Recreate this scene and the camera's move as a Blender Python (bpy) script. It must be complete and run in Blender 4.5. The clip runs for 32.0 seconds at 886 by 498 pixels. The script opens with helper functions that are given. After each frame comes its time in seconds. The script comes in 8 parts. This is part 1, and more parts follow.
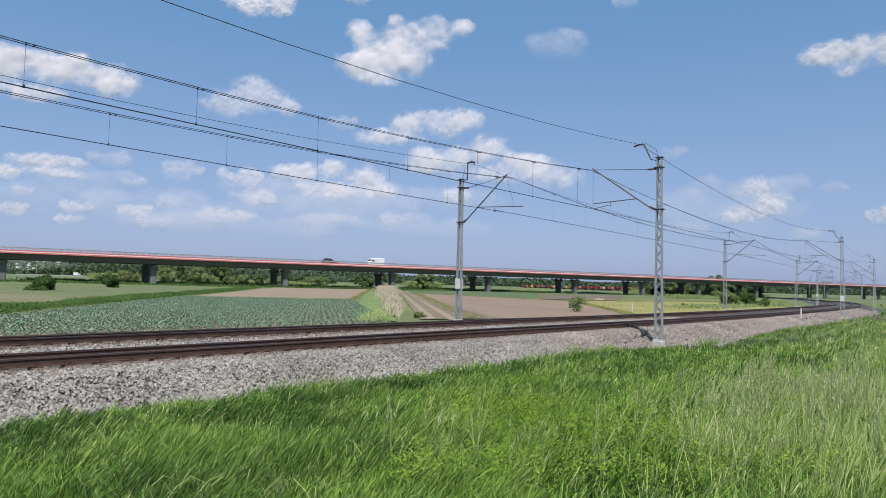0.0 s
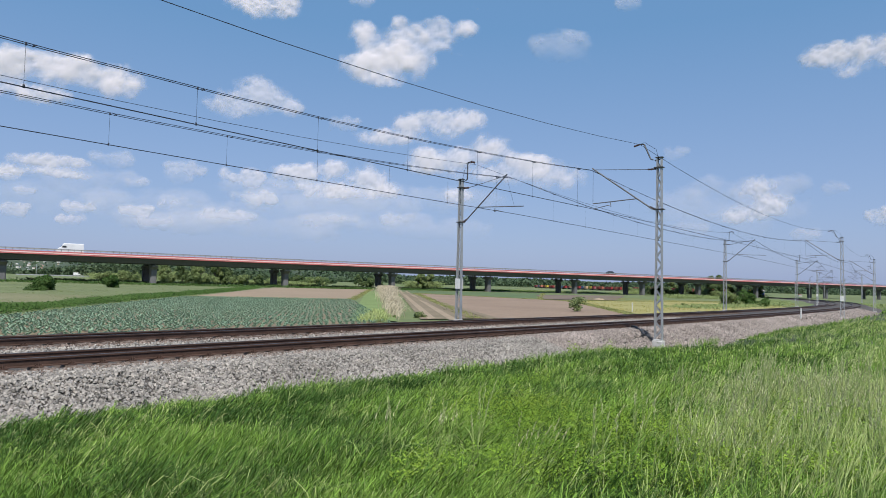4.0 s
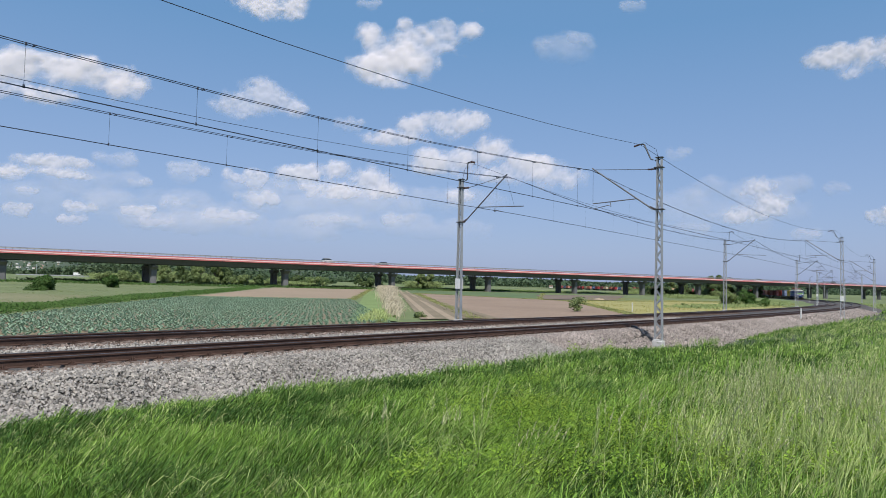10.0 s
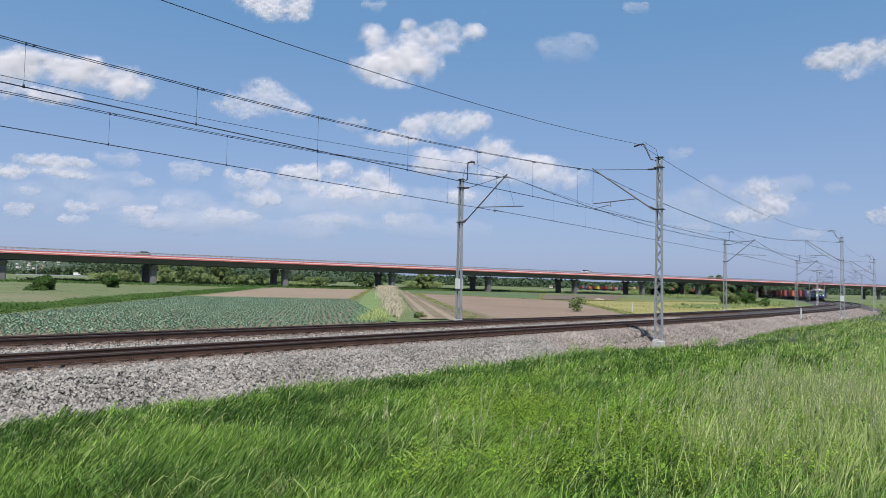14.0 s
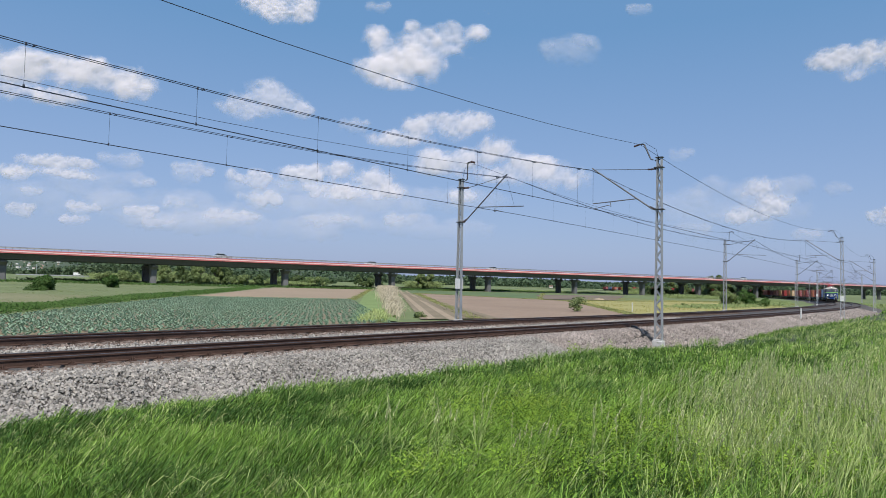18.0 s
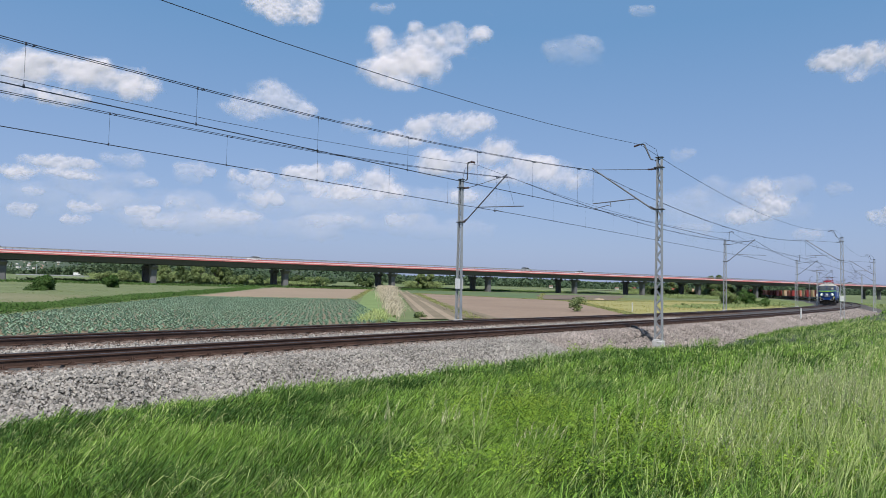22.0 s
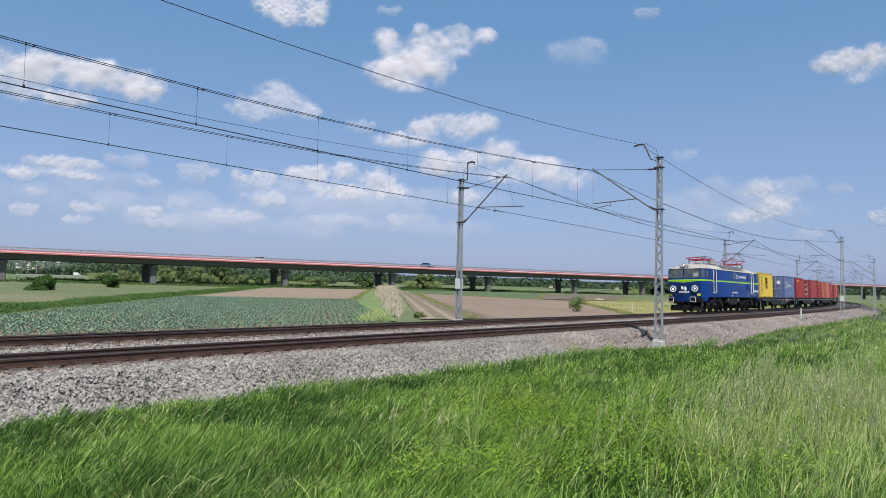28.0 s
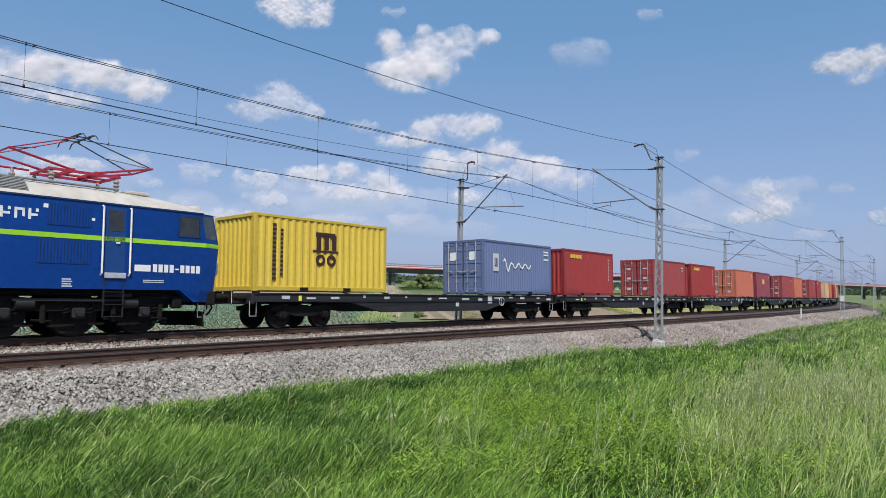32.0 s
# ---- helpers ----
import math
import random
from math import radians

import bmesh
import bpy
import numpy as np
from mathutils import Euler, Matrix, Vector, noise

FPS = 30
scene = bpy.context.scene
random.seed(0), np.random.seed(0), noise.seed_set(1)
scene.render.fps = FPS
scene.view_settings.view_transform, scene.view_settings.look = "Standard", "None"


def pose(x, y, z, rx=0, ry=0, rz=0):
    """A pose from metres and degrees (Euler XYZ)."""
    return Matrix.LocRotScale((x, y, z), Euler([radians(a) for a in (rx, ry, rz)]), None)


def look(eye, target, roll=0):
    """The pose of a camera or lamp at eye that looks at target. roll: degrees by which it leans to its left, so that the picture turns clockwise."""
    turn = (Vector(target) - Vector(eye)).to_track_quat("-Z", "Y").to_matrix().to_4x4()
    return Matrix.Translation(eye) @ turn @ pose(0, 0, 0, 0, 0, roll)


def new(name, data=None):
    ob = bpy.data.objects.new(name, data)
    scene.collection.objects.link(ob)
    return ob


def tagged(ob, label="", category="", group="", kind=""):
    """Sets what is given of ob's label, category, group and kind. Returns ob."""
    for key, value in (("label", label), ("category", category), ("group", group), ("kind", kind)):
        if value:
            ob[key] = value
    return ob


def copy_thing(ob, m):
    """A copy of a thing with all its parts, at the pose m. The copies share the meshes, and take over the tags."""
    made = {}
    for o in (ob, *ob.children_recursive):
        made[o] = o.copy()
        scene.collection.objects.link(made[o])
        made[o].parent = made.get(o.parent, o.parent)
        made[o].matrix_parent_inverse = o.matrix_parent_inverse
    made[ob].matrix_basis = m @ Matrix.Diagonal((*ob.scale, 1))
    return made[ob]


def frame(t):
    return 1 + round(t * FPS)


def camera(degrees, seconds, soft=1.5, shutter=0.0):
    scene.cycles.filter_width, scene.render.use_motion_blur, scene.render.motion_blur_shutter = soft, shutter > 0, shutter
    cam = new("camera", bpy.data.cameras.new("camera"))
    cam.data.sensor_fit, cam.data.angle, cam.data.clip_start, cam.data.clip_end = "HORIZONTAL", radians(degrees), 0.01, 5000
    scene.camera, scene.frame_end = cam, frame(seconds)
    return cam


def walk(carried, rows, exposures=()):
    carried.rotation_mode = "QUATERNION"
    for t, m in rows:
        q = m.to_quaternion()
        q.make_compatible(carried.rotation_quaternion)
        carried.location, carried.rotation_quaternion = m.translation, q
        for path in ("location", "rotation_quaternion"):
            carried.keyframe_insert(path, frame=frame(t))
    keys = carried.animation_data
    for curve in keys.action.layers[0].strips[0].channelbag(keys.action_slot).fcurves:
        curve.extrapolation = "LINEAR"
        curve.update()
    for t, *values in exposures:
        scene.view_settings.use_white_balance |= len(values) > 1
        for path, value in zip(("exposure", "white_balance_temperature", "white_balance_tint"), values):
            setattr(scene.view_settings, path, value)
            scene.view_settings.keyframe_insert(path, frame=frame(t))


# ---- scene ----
# camera: a fixed tripod beside the line
cam = camera(67.31, 32.0, soft=0.75)
EYE = (0.0, 0.0, 1.75)
VIEW = look(EYE, (0, 100, 1.75 + 100 * math.tan(radians(2.931))), 1.32)
walk(cam, [(0, VIEW), (32, VIEW)])

# daylight: sky and one sun, high behind the camera
SUN_EL, SUN_AZ = 52.0, 8.0  # degrees; azimuth from -Y towards +X
world = bpy.data.worlds.new("sky")
scene.world = world
world.use_nodes = True
wn = world.node_tree.nodes
wn.clear()
sky = wn.new("ShaderNodeTexSky")
sky.sky_type, sky.sun_disc = "NISHITA", False
sky.sun_elevation, sky.sun_rotation = radians(SUN_EL), radians(180 - SUN_AZ)
sky.air_density, sky.dust_density, sky.ozone_density, sky.altitude = 1.0, 1.6, 3.5, 20
wbg = wn.new("ShaderNodeBackground")
wbg.inputs["Strength"].default_value = 0.122
wout = wn.new("ShaderNodeOutputWorld")
haze = wn.new("ShaderNodeMix")
haze.data_type = "RGBA"
haze.inputs["Factor"].default_value = 0.7
# pale haze low over the horizon, deeper blue above
wtc, wsep, wmr, wgr = wn.new("ShaderNodeTexCoord"), wn.new("ShaderNodeSeparateXYZ"), wn.new("ShaderNodeMapRange"), wn.new("ShaderNodeMix")
wgr.data_type = "RGBA"
wmr.inputs["From Max"].default_value = 0.36
wgr.inputs["A"].default_value, wgr.inputs["B"].default_value = (2.95, 3.67, 6.02, 1), (1.24, 2.76, 5.05, 1)
world.node_tree.links.new(wtc.outputs["Generated"], wsep.inputs[0])
world.node_tree.links.new(wsep.outputs["Z"], wmr.inputs["Value"])
world.node_tree.links.new(wmr.outputs[0], wgr.inputs["Factor"])
world.node_tree.links.new(wgr.outputs["Result"], haze.inputs["B"])
world.node_tree.links.new(sky.outputs[0], haze.inputs["A"])
world.node_tree.links.new(haze.outputs["Result"], wbg.inputs[0])
world.node_tree.links.new(wbg.outputs[0], wout.inputs[0])
sun_dir = Vector((math.sin(radians(SUN_AZ)) * math.cos(radians(SUN_EL)), -math.cos(radians(SUN_AZ)) * math.cos(radians(SUN_EL)), math.sin(radians(SUN_EL))))
sun = new("sun", bpy.data.lights.new("sun", "SUN"))
sun.data.energy, sun.data.angle, sun.data.color = 4.8, radians(0.55), (1.0, 0.95, 0.88)
sun.matrix_world = look(sun_dir * 100, (0, 0, 0))
scene.view_settings.exposure = 0.0

# ---- materials ----


def mat(name, c1, c2=None, big=1.0, fine=20.0, rough=0.6, metal=0.0, bump=0.2, amount=1.0, dist=0.02, rand=0.0, island=0.0, spec=0.5, coat=0.0):
    """Two-scale noise between two colours, with fine bump; rand varies by object, island by loose piece."""
    m = bpy.data.materials.new(name)
    m.use_nodes = True
    t = m.node_tree
    b = t.nodes["Principled BSDF"]
    c2 = c2 or tuple(x * 0.75 for x in c1)
    tc = t.nodes.new("ShaderNodeTexCoord")
    n1, n2 = t.nodes.new("ShaderNodeTexNoise"), t.nodes.new("ShaderNodeTexNoise")
    n1.inputs["Scale"].default_value, n2.inputs["Scale"].default_value = big, fine
    n1.inputs["Detail"].default_value, n2.inputs["Detail"].default_value = 5, 4
    for n in (n1, n2):
        t.links.new(tc.outputs["Object"], n.inputs["Vector"])
    add = t.nodes.new("ShaderNodeMath")
    add.operation = "ADD"
    t.links.new(n1.outputs["Fac"], add.inputs[0])
    t.links.new(n2.outputs["Fac"], add.inputs[1])
    mr = t.nodes.new("ShaderNodeMapRange")
    mr.inputs["From Min"].default_value, mr.inputs["From Max"].default_value = 0.72, 1.28
    mr.inputs["To Max"].default_value = amount
    t.links.new(add.outputs[0], mr.inputs["Value"])
    mix = t.nodes.new("ShaderNodeMix")
    mix.data_type = "RGBA"
    mix.inputs["A"].default_value, mix.inputs["B"].default_value = (*c1, 1), (*c2, 1)
    t.links.new(mr.outputs[0], mix.inputs["Factor"])
    col = mix.outputs["Result"]
    if rand or island:
        hs = t.nodes.new("ShaderNodeHueSaturation")
        src = t.nodes.new("ShaderNodeObjectInfo").outputs["Random"] if rand else t.nodes.new("ShaderNodeNewGeometry").outputs["Random Per Island"]
        r2 = t.nodes.new("ShaderNodeMapRange")
        k = rand or island
        r2.inputs["To Min"].default_value, r2.inputs["To Max"].default_value = 1 - k, 1 + k
        t.links.new(src, r2.inputs["Value"])
        t.links.new(r2.outputs[0], hs.inputs["Value"])
        t.links.new(col, hs.inputs["Color"])
        col = hs.outputs[0]
    t.links.new(col, b.inputs["Base Color"])
    b.inputs["Roughness"].default_value, b.inputs["Metallic"].default_value = rough, metal
    b.inputs["Specular IOR Level"].default_value = spec
    b.inputs["Coat Weight"].default_value = coat
    if bump:
        bp = t.nodes.new("ShaderNodeBump")
        bp.inputs["Strength"].default_value, bp.inputs["Distance"].default_value = bump, dist
        t.links.new(n2.outputs["Fac"], bp.inputs["Height"])
        t.links.new(bp.outputs[0], b.inputs["Normal"])
    return m


def leafy(name, c1, c2, fine=3.0, island=0.25, light=0.25, big=0.15):
    """Leaves and blades: diffuse with some light coming through."""
    m = mat(name, c1, c2, big, fine, 0.6, 0, 0, island=island, spec=0.15)
    t = m.node_tree
    b = t.nodes["Principled BSDF"]
    tr = t.nodes.new("ShaderNodeBsdfTranslucent")
    mx = t.nodes.new("ShaderNodeMixShader")
    mx.inputs[0].default_value = light
    t.links.new(b.inputs["Base Color"].links[0].from_socket, tr.inputs["Color"])
    t.links.new(b.outputs[0], mx.inputs[1])
    t.links.new(tr.outputs[0], mx.inputs[2])
    t.links.new(mx.outputs[0], t.nodes["Material Output"].inputs["Surface"])
    return m


M_GROUND = mat("meadow", (0.1, 0.145, 0.045), (0.175, 0.19, 0.07), 0.03, 0.6, 0.9, bump=0.4, dist=0.1)
# dark litter under the grass, with the shade between tufts in its colour
M_SHADED_TURF = mat("turf", (0.035, 0.055, 0.016), (0.06, 0.075, 0.028), 0.4, 8, 0.9, bump=0.5, dist=0.05)
M_SOIL = mat("ploughed_soil", (0.3, 0.215, 0.15), (0.22, 0.15, 0.1), 0.08, 2.5, 0.95, bump=0.6, dist=0.08)
M_SOIL2 = mat("cabbage_soil", (0.25, 0.19, 0.12), (0.16, 0.13, 0.075), 0.2, 4, 0.95, bump=0.6, dist=0.06)
# bed under the loose stones: shade of their gaps put into a darker grey
M_BALLAST_GAPS = mat("ballast_bed", (0.11, 0.097, 0.087), (0.06, 0.052, 0.047), 0.8, 22, 0.9, bump=1.0, dist=0.05)
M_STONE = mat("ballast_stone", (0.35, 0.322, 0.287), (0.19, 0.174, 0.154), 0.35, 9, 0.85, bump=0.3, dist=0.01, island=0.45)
M_RUSTBED = mat("rusty_ballast", (0.26, 0.19, 0.15), (0.13, 0.085, 0.065), 1.5, 22, 0.9, bump=1.0, dist=0.04)
M_RAIL = mat("rusty_rail_steel", (0.095, 0.052, 0.037), (0.05, 0.028, 0.02), 2.0, 30, 0.7, 0.25, 0.25, dist=0.004)
M_RAILTOP = mat("polished_rail_head", (0.16, 0.13, 0.12), (0.1, 0.08, 0.07), 2.0, 40, 0.45, 0.8, 0.05, dist=0.002)
M_SLEEPER = mat("weathered_sleeper", (0.2, 0.15, 0.12), (0.12, 0.085, 0.065), 1.5, 18, 0.85, bump=0.4, rand=0.2)
M_GALV = mat("galvanised_steel", (0.44, 0.45, 0.46), (0.32, 0.33, 0.34), 1.5, 16, 0.5, 0.45, 0.1, dist=0.004)
M_DARKSTEEL = mat("dark_steel", (0.09, 0.09, 0.095), (0.05, 0.05, 0.052), 2, 20, 0.55, 0.5, 0.1, dist=0.004)
M_WIRE = mat("weathered_copper_wire", (0.035, 0.045, 0.07), (0.025, 0.03, 0.045), 1, 8, 0.6, 0.3, 0)
M_INSUL = mat("brown_porcelain", (0.08, 0.05, 0.04), (0.05, 0.03, 0.025), 3, 20, 0.25, 0, 0)
M_CONC = mat("pale_concrete", (0.5, 0.49, 0.47), (0.4, 0.39, 0.37), 0.5, 10, 0.85, bump=0.2)
M_PIER = mat("grey_concrete", (0.145, 0.147, 0.155), (0.1, 0.102, 0.107), 0.25, 4, 0.85, bump=0.2)
M_GIRDER = mat("painted_girder", (0.1, 0.104, 0.114), (0.075, 0.078, 0.085), 0.08, 2, 0.7, bump=0.1)
M_RED = mat("red_cornice_paint", (0.5, 0.135, 0.14), (0.42, 0.115, 0.12), 0.15, 3, 0.6, bump=0.05)
M_PALECOR = mat("pale_cornice_edge", (0.78, 0.6, 0.58), (0.68, 0.5, 0.48), 0.2, 3, 0.7, bump=0.05)
M_ASPHALT = mat("asphalt", (0.055, 0.055, 0.058), (0.04, 0.04, 0.042), 0.3, 12, 0.9, bump=0.3)

# ---- mesh helpers ----


class Geo:
    """Collects faces of one mesh part."""

    def __init__(self):
        self.v, self.f, self.mi = [], [], []

    def add(self, vs, fs, mi=0):
        o = len(self.v)
        self.v += [tuple(p) for p in vs]
        self.f += [tuple(i + o for i in f) for f in fs]
        self.mi += [mi] * len(fs)
        return self

    def box(self, c, s, bev=0.0, m=None, mi=0):
        """A box with chamfered upright and top edges."""
        x, y, z = (a / 2 for a in s)
        if bev > 0:
            b = min(bev, x * 0.45, y * 0.45, z * 0.45)
            ring = [(-x + b, -y), (x - b, -y), (x, -y + b), (x, y - b), (x - b, y), (-x + b, y), (-x, y - b), (-x, -y + b)]
            inn = [(px * (x - b) / x, py * (y - b) / y) for px, py in ring]
            vs = [(px, py, -z) for px, py in inn] + [(px, py, -z + b) for px, py in ring] + [(px, py, z - b) for px, py in ring] + [(px, py, z) for px, py in inn]
            fs = [tuple(range(7, -1, -1)), tuple(range(24, 32))]
            for k in range(3):
                fs += [(k * 8 + i, k * 8 + (i + 1) % 8, k * 8 + 8 + (i + 1) % 8, k * 8 + 8 + i) for i in range(8)]
        else:
            vs = [(i, j, k) for k in (-z, z) for j in (-y, y) for i in (-x, x)]
            fs = [(0, 2, 3, 1), (4, 5, 7, 6), (0, 1, 5, 4), (2, 6, 7, 3), (0, 4, 6, 2), (1, 3, 7, 5)]
        if m is not None:
            vs = [m @ Vector(p) for p in vs]
        vs = [(p[0] + c[0], p[1] + c[1], p[2] + c[2]) for p in vs]
        return self.add(vs, fs, mi)

    def rod(self, a, b, r, r2=None, n=8, mi=0, caps=True):
        """A round bar from a to b."""
        a, b = Vector(a), Vector(b)
        q = (b - a).to_track_quat("Z", "Y")
        r2 = r if r2 is None else r2
        vs = []
        for p, rr in ((a, r), (b, r2)):
            vs += [p + q @ Vector((rr * math.cos(2 * math.pi * i / n), rr * math.sin(2 * math.pi * i / n), 0)) for i in range(n)]
        fs = [(i, (i + 1) % n, n + (i + 1) % n, n + i) for i in range(n)]
        if caps:
            fs += [tuple(range(n - 1, -1, -1)), tuple(range(n, 2 * n))]
        return self.add(vs, fs, mi)

    def tube(self, pts, r, n=6, mi=0):
        """A bent round bar along pts."""
        for a, b in zip(pts, pts[1:]):
            self.rod(a, b, r, None, n, mi)
        return self

    def bar(self, a, b, w, h, mi=0, up=(0, 0, 1)):
        """A rectangular bar from a to b: w sideways, h along up."""
        a, b = Vector(a), Vector(b)
        d = (b - a).normalized()
        u = Vector(up)
        side = d.cross(u)
        side = side.normalized() if side.length > 1e-6 else Vector((1, 0, 0))
        u = side.cross(d)
        vs = [p + side * (i * w / 2) + u * (j * h / 2) for p in (a, b) for i, j in ((-1, -1), (1, -1), (1, 1), (-1, 1))]
        return self.add(vs, [(3, 2, 1, 0), (4, 5, 6, 7), (0, 1, 5, 4), (1, 2, 6, 5), (2, 3, 7, 6), (3, 0, 4, 7)], mi)

    def lathe(self, prof, n=16, m=None, mi=0, caps=True):
        """Turns (radius, z) round the z axis."""
        vs = [(r * math.cos(2 * math.pi * i / n), r * math.sin(2 * math.pi * i / n), z) for r, z in prof for i in range(n)]
        fs = [(k * n + i, k * n + (i + 1) % n, (k + 1) * n + (i + 1) % n, (k + 1) * n + i) for k in range(len(prof) - 1) for i in range(n)]
        if caps:
            fs += [tuple(range(n - 1, -1, -1)), tuple(range((len(prof) - 1) * n, len(prof) * n))]
        if m is not None:
            vs = [m @ Vector(p) for p in vs]
        return self.add(vs, fs, mi)

    def loft(self, rings, mi=0, close=True, caps=True):
        """Skins equal rings of points."""
        n = len(rings[0])
        vs = [p for r in rings for p in r]
        fs = []
        for k in range(len(rings) - 1):
            for i in range(n if close else n - 1):
                j = (i + 1) % n
                fs.append((k * n + i, k * n + j, (k + 1) * n + j, (k + 1) * n + i))
        if caps and close:
            fs += [tuple(range(n - 1, -1, -1)), tuple(range((len(rings) - 1) * n, len(rings) * n))]
        return self.add(vs, fs, mi)

    def mesh(self, name, mats, smooth=False):
        me = bpy.data.meshes.new(name)
        me.from_pydata(self.v, [], self.f)
        for m in mats if isinstance(mats, (list, tuple)) else [mats]:
            me.materials.append(m)
        if len(me.materials) > 1:
            me.polygons.foreach_set("material_index", self.mi)
        if smooth:
            me.shade_smooth()
            me.set_sharp_from_angle(angle=radians(38))
        me.update()
        return me


def thing(name, label="", category="", group="", kind="", m=None):
    ob = new(name)
    ob.empty_display_size = 0.2
    if m is not None:
        ob.matrix_world = m
    return tagged(ob, label, category, group, kind)


def part(name, geo, material, parent=None, label="", smooth=False, m=None, kind=""):
    ob = new(name, geo.mesh(name, material, smooth) if isinstance(geo, Geo) else geo)
    ob.parent = parent
    if m is not None:
        ob.matrix_basis = m
    return tagged(ob, label, kind=kind)


def raw_mesh(name, verts, faces, material, k):
    """A large mesh from arrays; every face has k corners."""
    me = bpy.data.meshes.new(name)
    me.vertices.add(len(verts))
    me.vertices.foreach_set("co", np.asarray(verts, np.float32).ravel())
    nf = len(faces)
    me.loops.add(nf * k)
    me.loops.foreach_set("vertex_index", np.asarray(faces, np.int32).ravel())
    me.polygons.add(nf)
    me.polygons.foreach_set("loop_start", np.arange(0, nf * k, k, dtype=np.int32))
    me.update(calc_edges=True)
    me.materials.append(material)
    return me


# ---- the line of the track: s runs away from the camera, off towards the camera's side ----
GRADE, CANT, D = -0.00556, 0.052, 4.55
KS = (-60, -20, 20, 60, 100, 140, 180, 220, 260, 320, 400, 650, 710, 1300)
KV = (-0.00475, -0.00198, 0.00105, 0.00092, 0.00144, 0.00122, 0.0011, 0.00131, 0.00142, 0.0015, 0.00158, 0.0014, 0.0, 0.0)
S_ALL = np.arange(-60, 1201, 1.0)
_k = np.interp(S_ALL, KS, KV)
_th = np.concatenate([[0], np.cumsum((_k[1:] + _k[:-1]) / 2)])
TH = _th - _th[60] + radians(49.508)
_x = np.concatenate([[0], np.cumsum((np.cos(TH)[1:] + np.cos(TH)[:-1]) / 2)])
_y = np.concatenate([[0], np.cumsum((np.sin(TH)[1:] + np.sin(TH)[:-1]) / 2)])
TX, TY = _x - _x[60] + -3.952, _y - _y[60] + 25.922


def line_z(s):
    """The low rail's height: falling past the camera, then nearly level."""
    return np.minimum(GRADE * s, 0) * (s < 330) + np.maximum(GRADE * s, 0) + np.where(s < 330, 0, np.interp(s, (330, 450, 1200), (GRADE * 330, -2.0, -1.8)))


def track(s, off=0.0, z=0.0):
    """World point; z above the low rail."""
    s = np.asarray(s, float)
    t = np.interp(s, S_ALL, TH)
    # beyond either end the line runs on straight
    ex = np.minimum(s - S_ALL[0], 0) + np.maximum(s - S_ALL[-1], 0)
    x, y = np.interp(s, S_ALL, TX) + ex * np.cos(t), np.interp(s, S_ALL, TY) + ex * np.sin(t)
    return np.stack(np.broadcast_arrays(x + off * np.sin(t), y - off * np.cos(t), line_z(s) + z), -1)


def heading(s):
    return float(np.interp(s, S_ALL, TH))


def coords(X, Y):
    """The (s, off) of world points."""
    X, Y = np.asarray(X, float), np.asarray(Y, float)
    sx, sy, ss = TX[::2], TY[::2], S_ALL[::2]
    s, off = np.empty(X.size), np.empty(X.size)
    fx, fy = X.ravel(), Y.ravel()
    for a in range(0, X.size, 4000):
        px, py = fx[a:a + 4000], fy[a:a + 4000]
        i = ((px[:, None] - sx) ** 2 + (py[:, None] - sy) ** 2).argmin(1)
        t = np.interp(ss[i], S_ALL, TH)
        dx, dy = px - sx[i], py - sy[i]
        s[a:a + 4000] = ss[i] + dx * np.cos(t) + dy * np.sin(t)
        off[a:a + 4000] = dx * np.sin(t) - dy * np.cos(t)
    return s.reshape(X.shape), off.reshape(X.shape)


def field_z(X, Y):
    return -0.6 - 2.25 * np.tanh(np.asarray(X) / 300) - 0.0005 * np.clip(Y, -60, 400)


BANK_OFF = (8.3, 9.1, 10.4, 12.0, 15.0, 20.0, 30.0, 45.0)
BANK_Z = (-0.76, -0.68, -0.5, -0.34, -0.16, 0.02, 0.15, 0.1)


def ground_z(X, Y):
    X, Y = np.asarray(X, float), np.asarray(Y, float)
    s, off = coords(X, Y)
    zr, zf = line_z(np.clip(s, -80, 1200)), field_z(X, Y)
    z = np.where(off < -4.5, zf, zr - 0.95)
    u = np.clip((off + 7.5) / 3.0, 0, 1)
    z = np.where((off > -7.5) & (off <= -4.5), zf * (1 - u) + np.minimum(zf, zr - 0.95) * u, z)
    bank = zr + np.interp(off, BANK_OFF, BANK_Z) - 0.34 * np.exp(-((s - 12.5) / 6) ** 2) * np.clip((15.5 - off) / 5, 0, 1)
    v = np.clip((off - 60) / 80, 0, 1)
    bank = bank * (1 - v) + zf * v
    z = np.where(off > 8.3, bank, z)
    w = np.clip((off - 7.3) / 1.0, 0, 1)
    z = np.where((off > 7.3) & (off <= 8.3), (zr - 0.95) * (1 - w) + bank * w, z)
    far = np.clip((np.hypot(X, Y) - 380) / 200, 0, 1)
    return z * (1 - far) + (zf - 0.8 * np.exp(-(off / 12) ** 2)) * far


# ---- ground: one sheet to the horizon ----
def axis(lo, hi, n, step):
    """Coordinates spaced by step near 0 and ever wider outwards."""
    a = np.sinh(np.linspace(-np.arcsinh(-lo / step / 25), np.arcsinh(hi / step / 25), n)) * step * 25
    return a


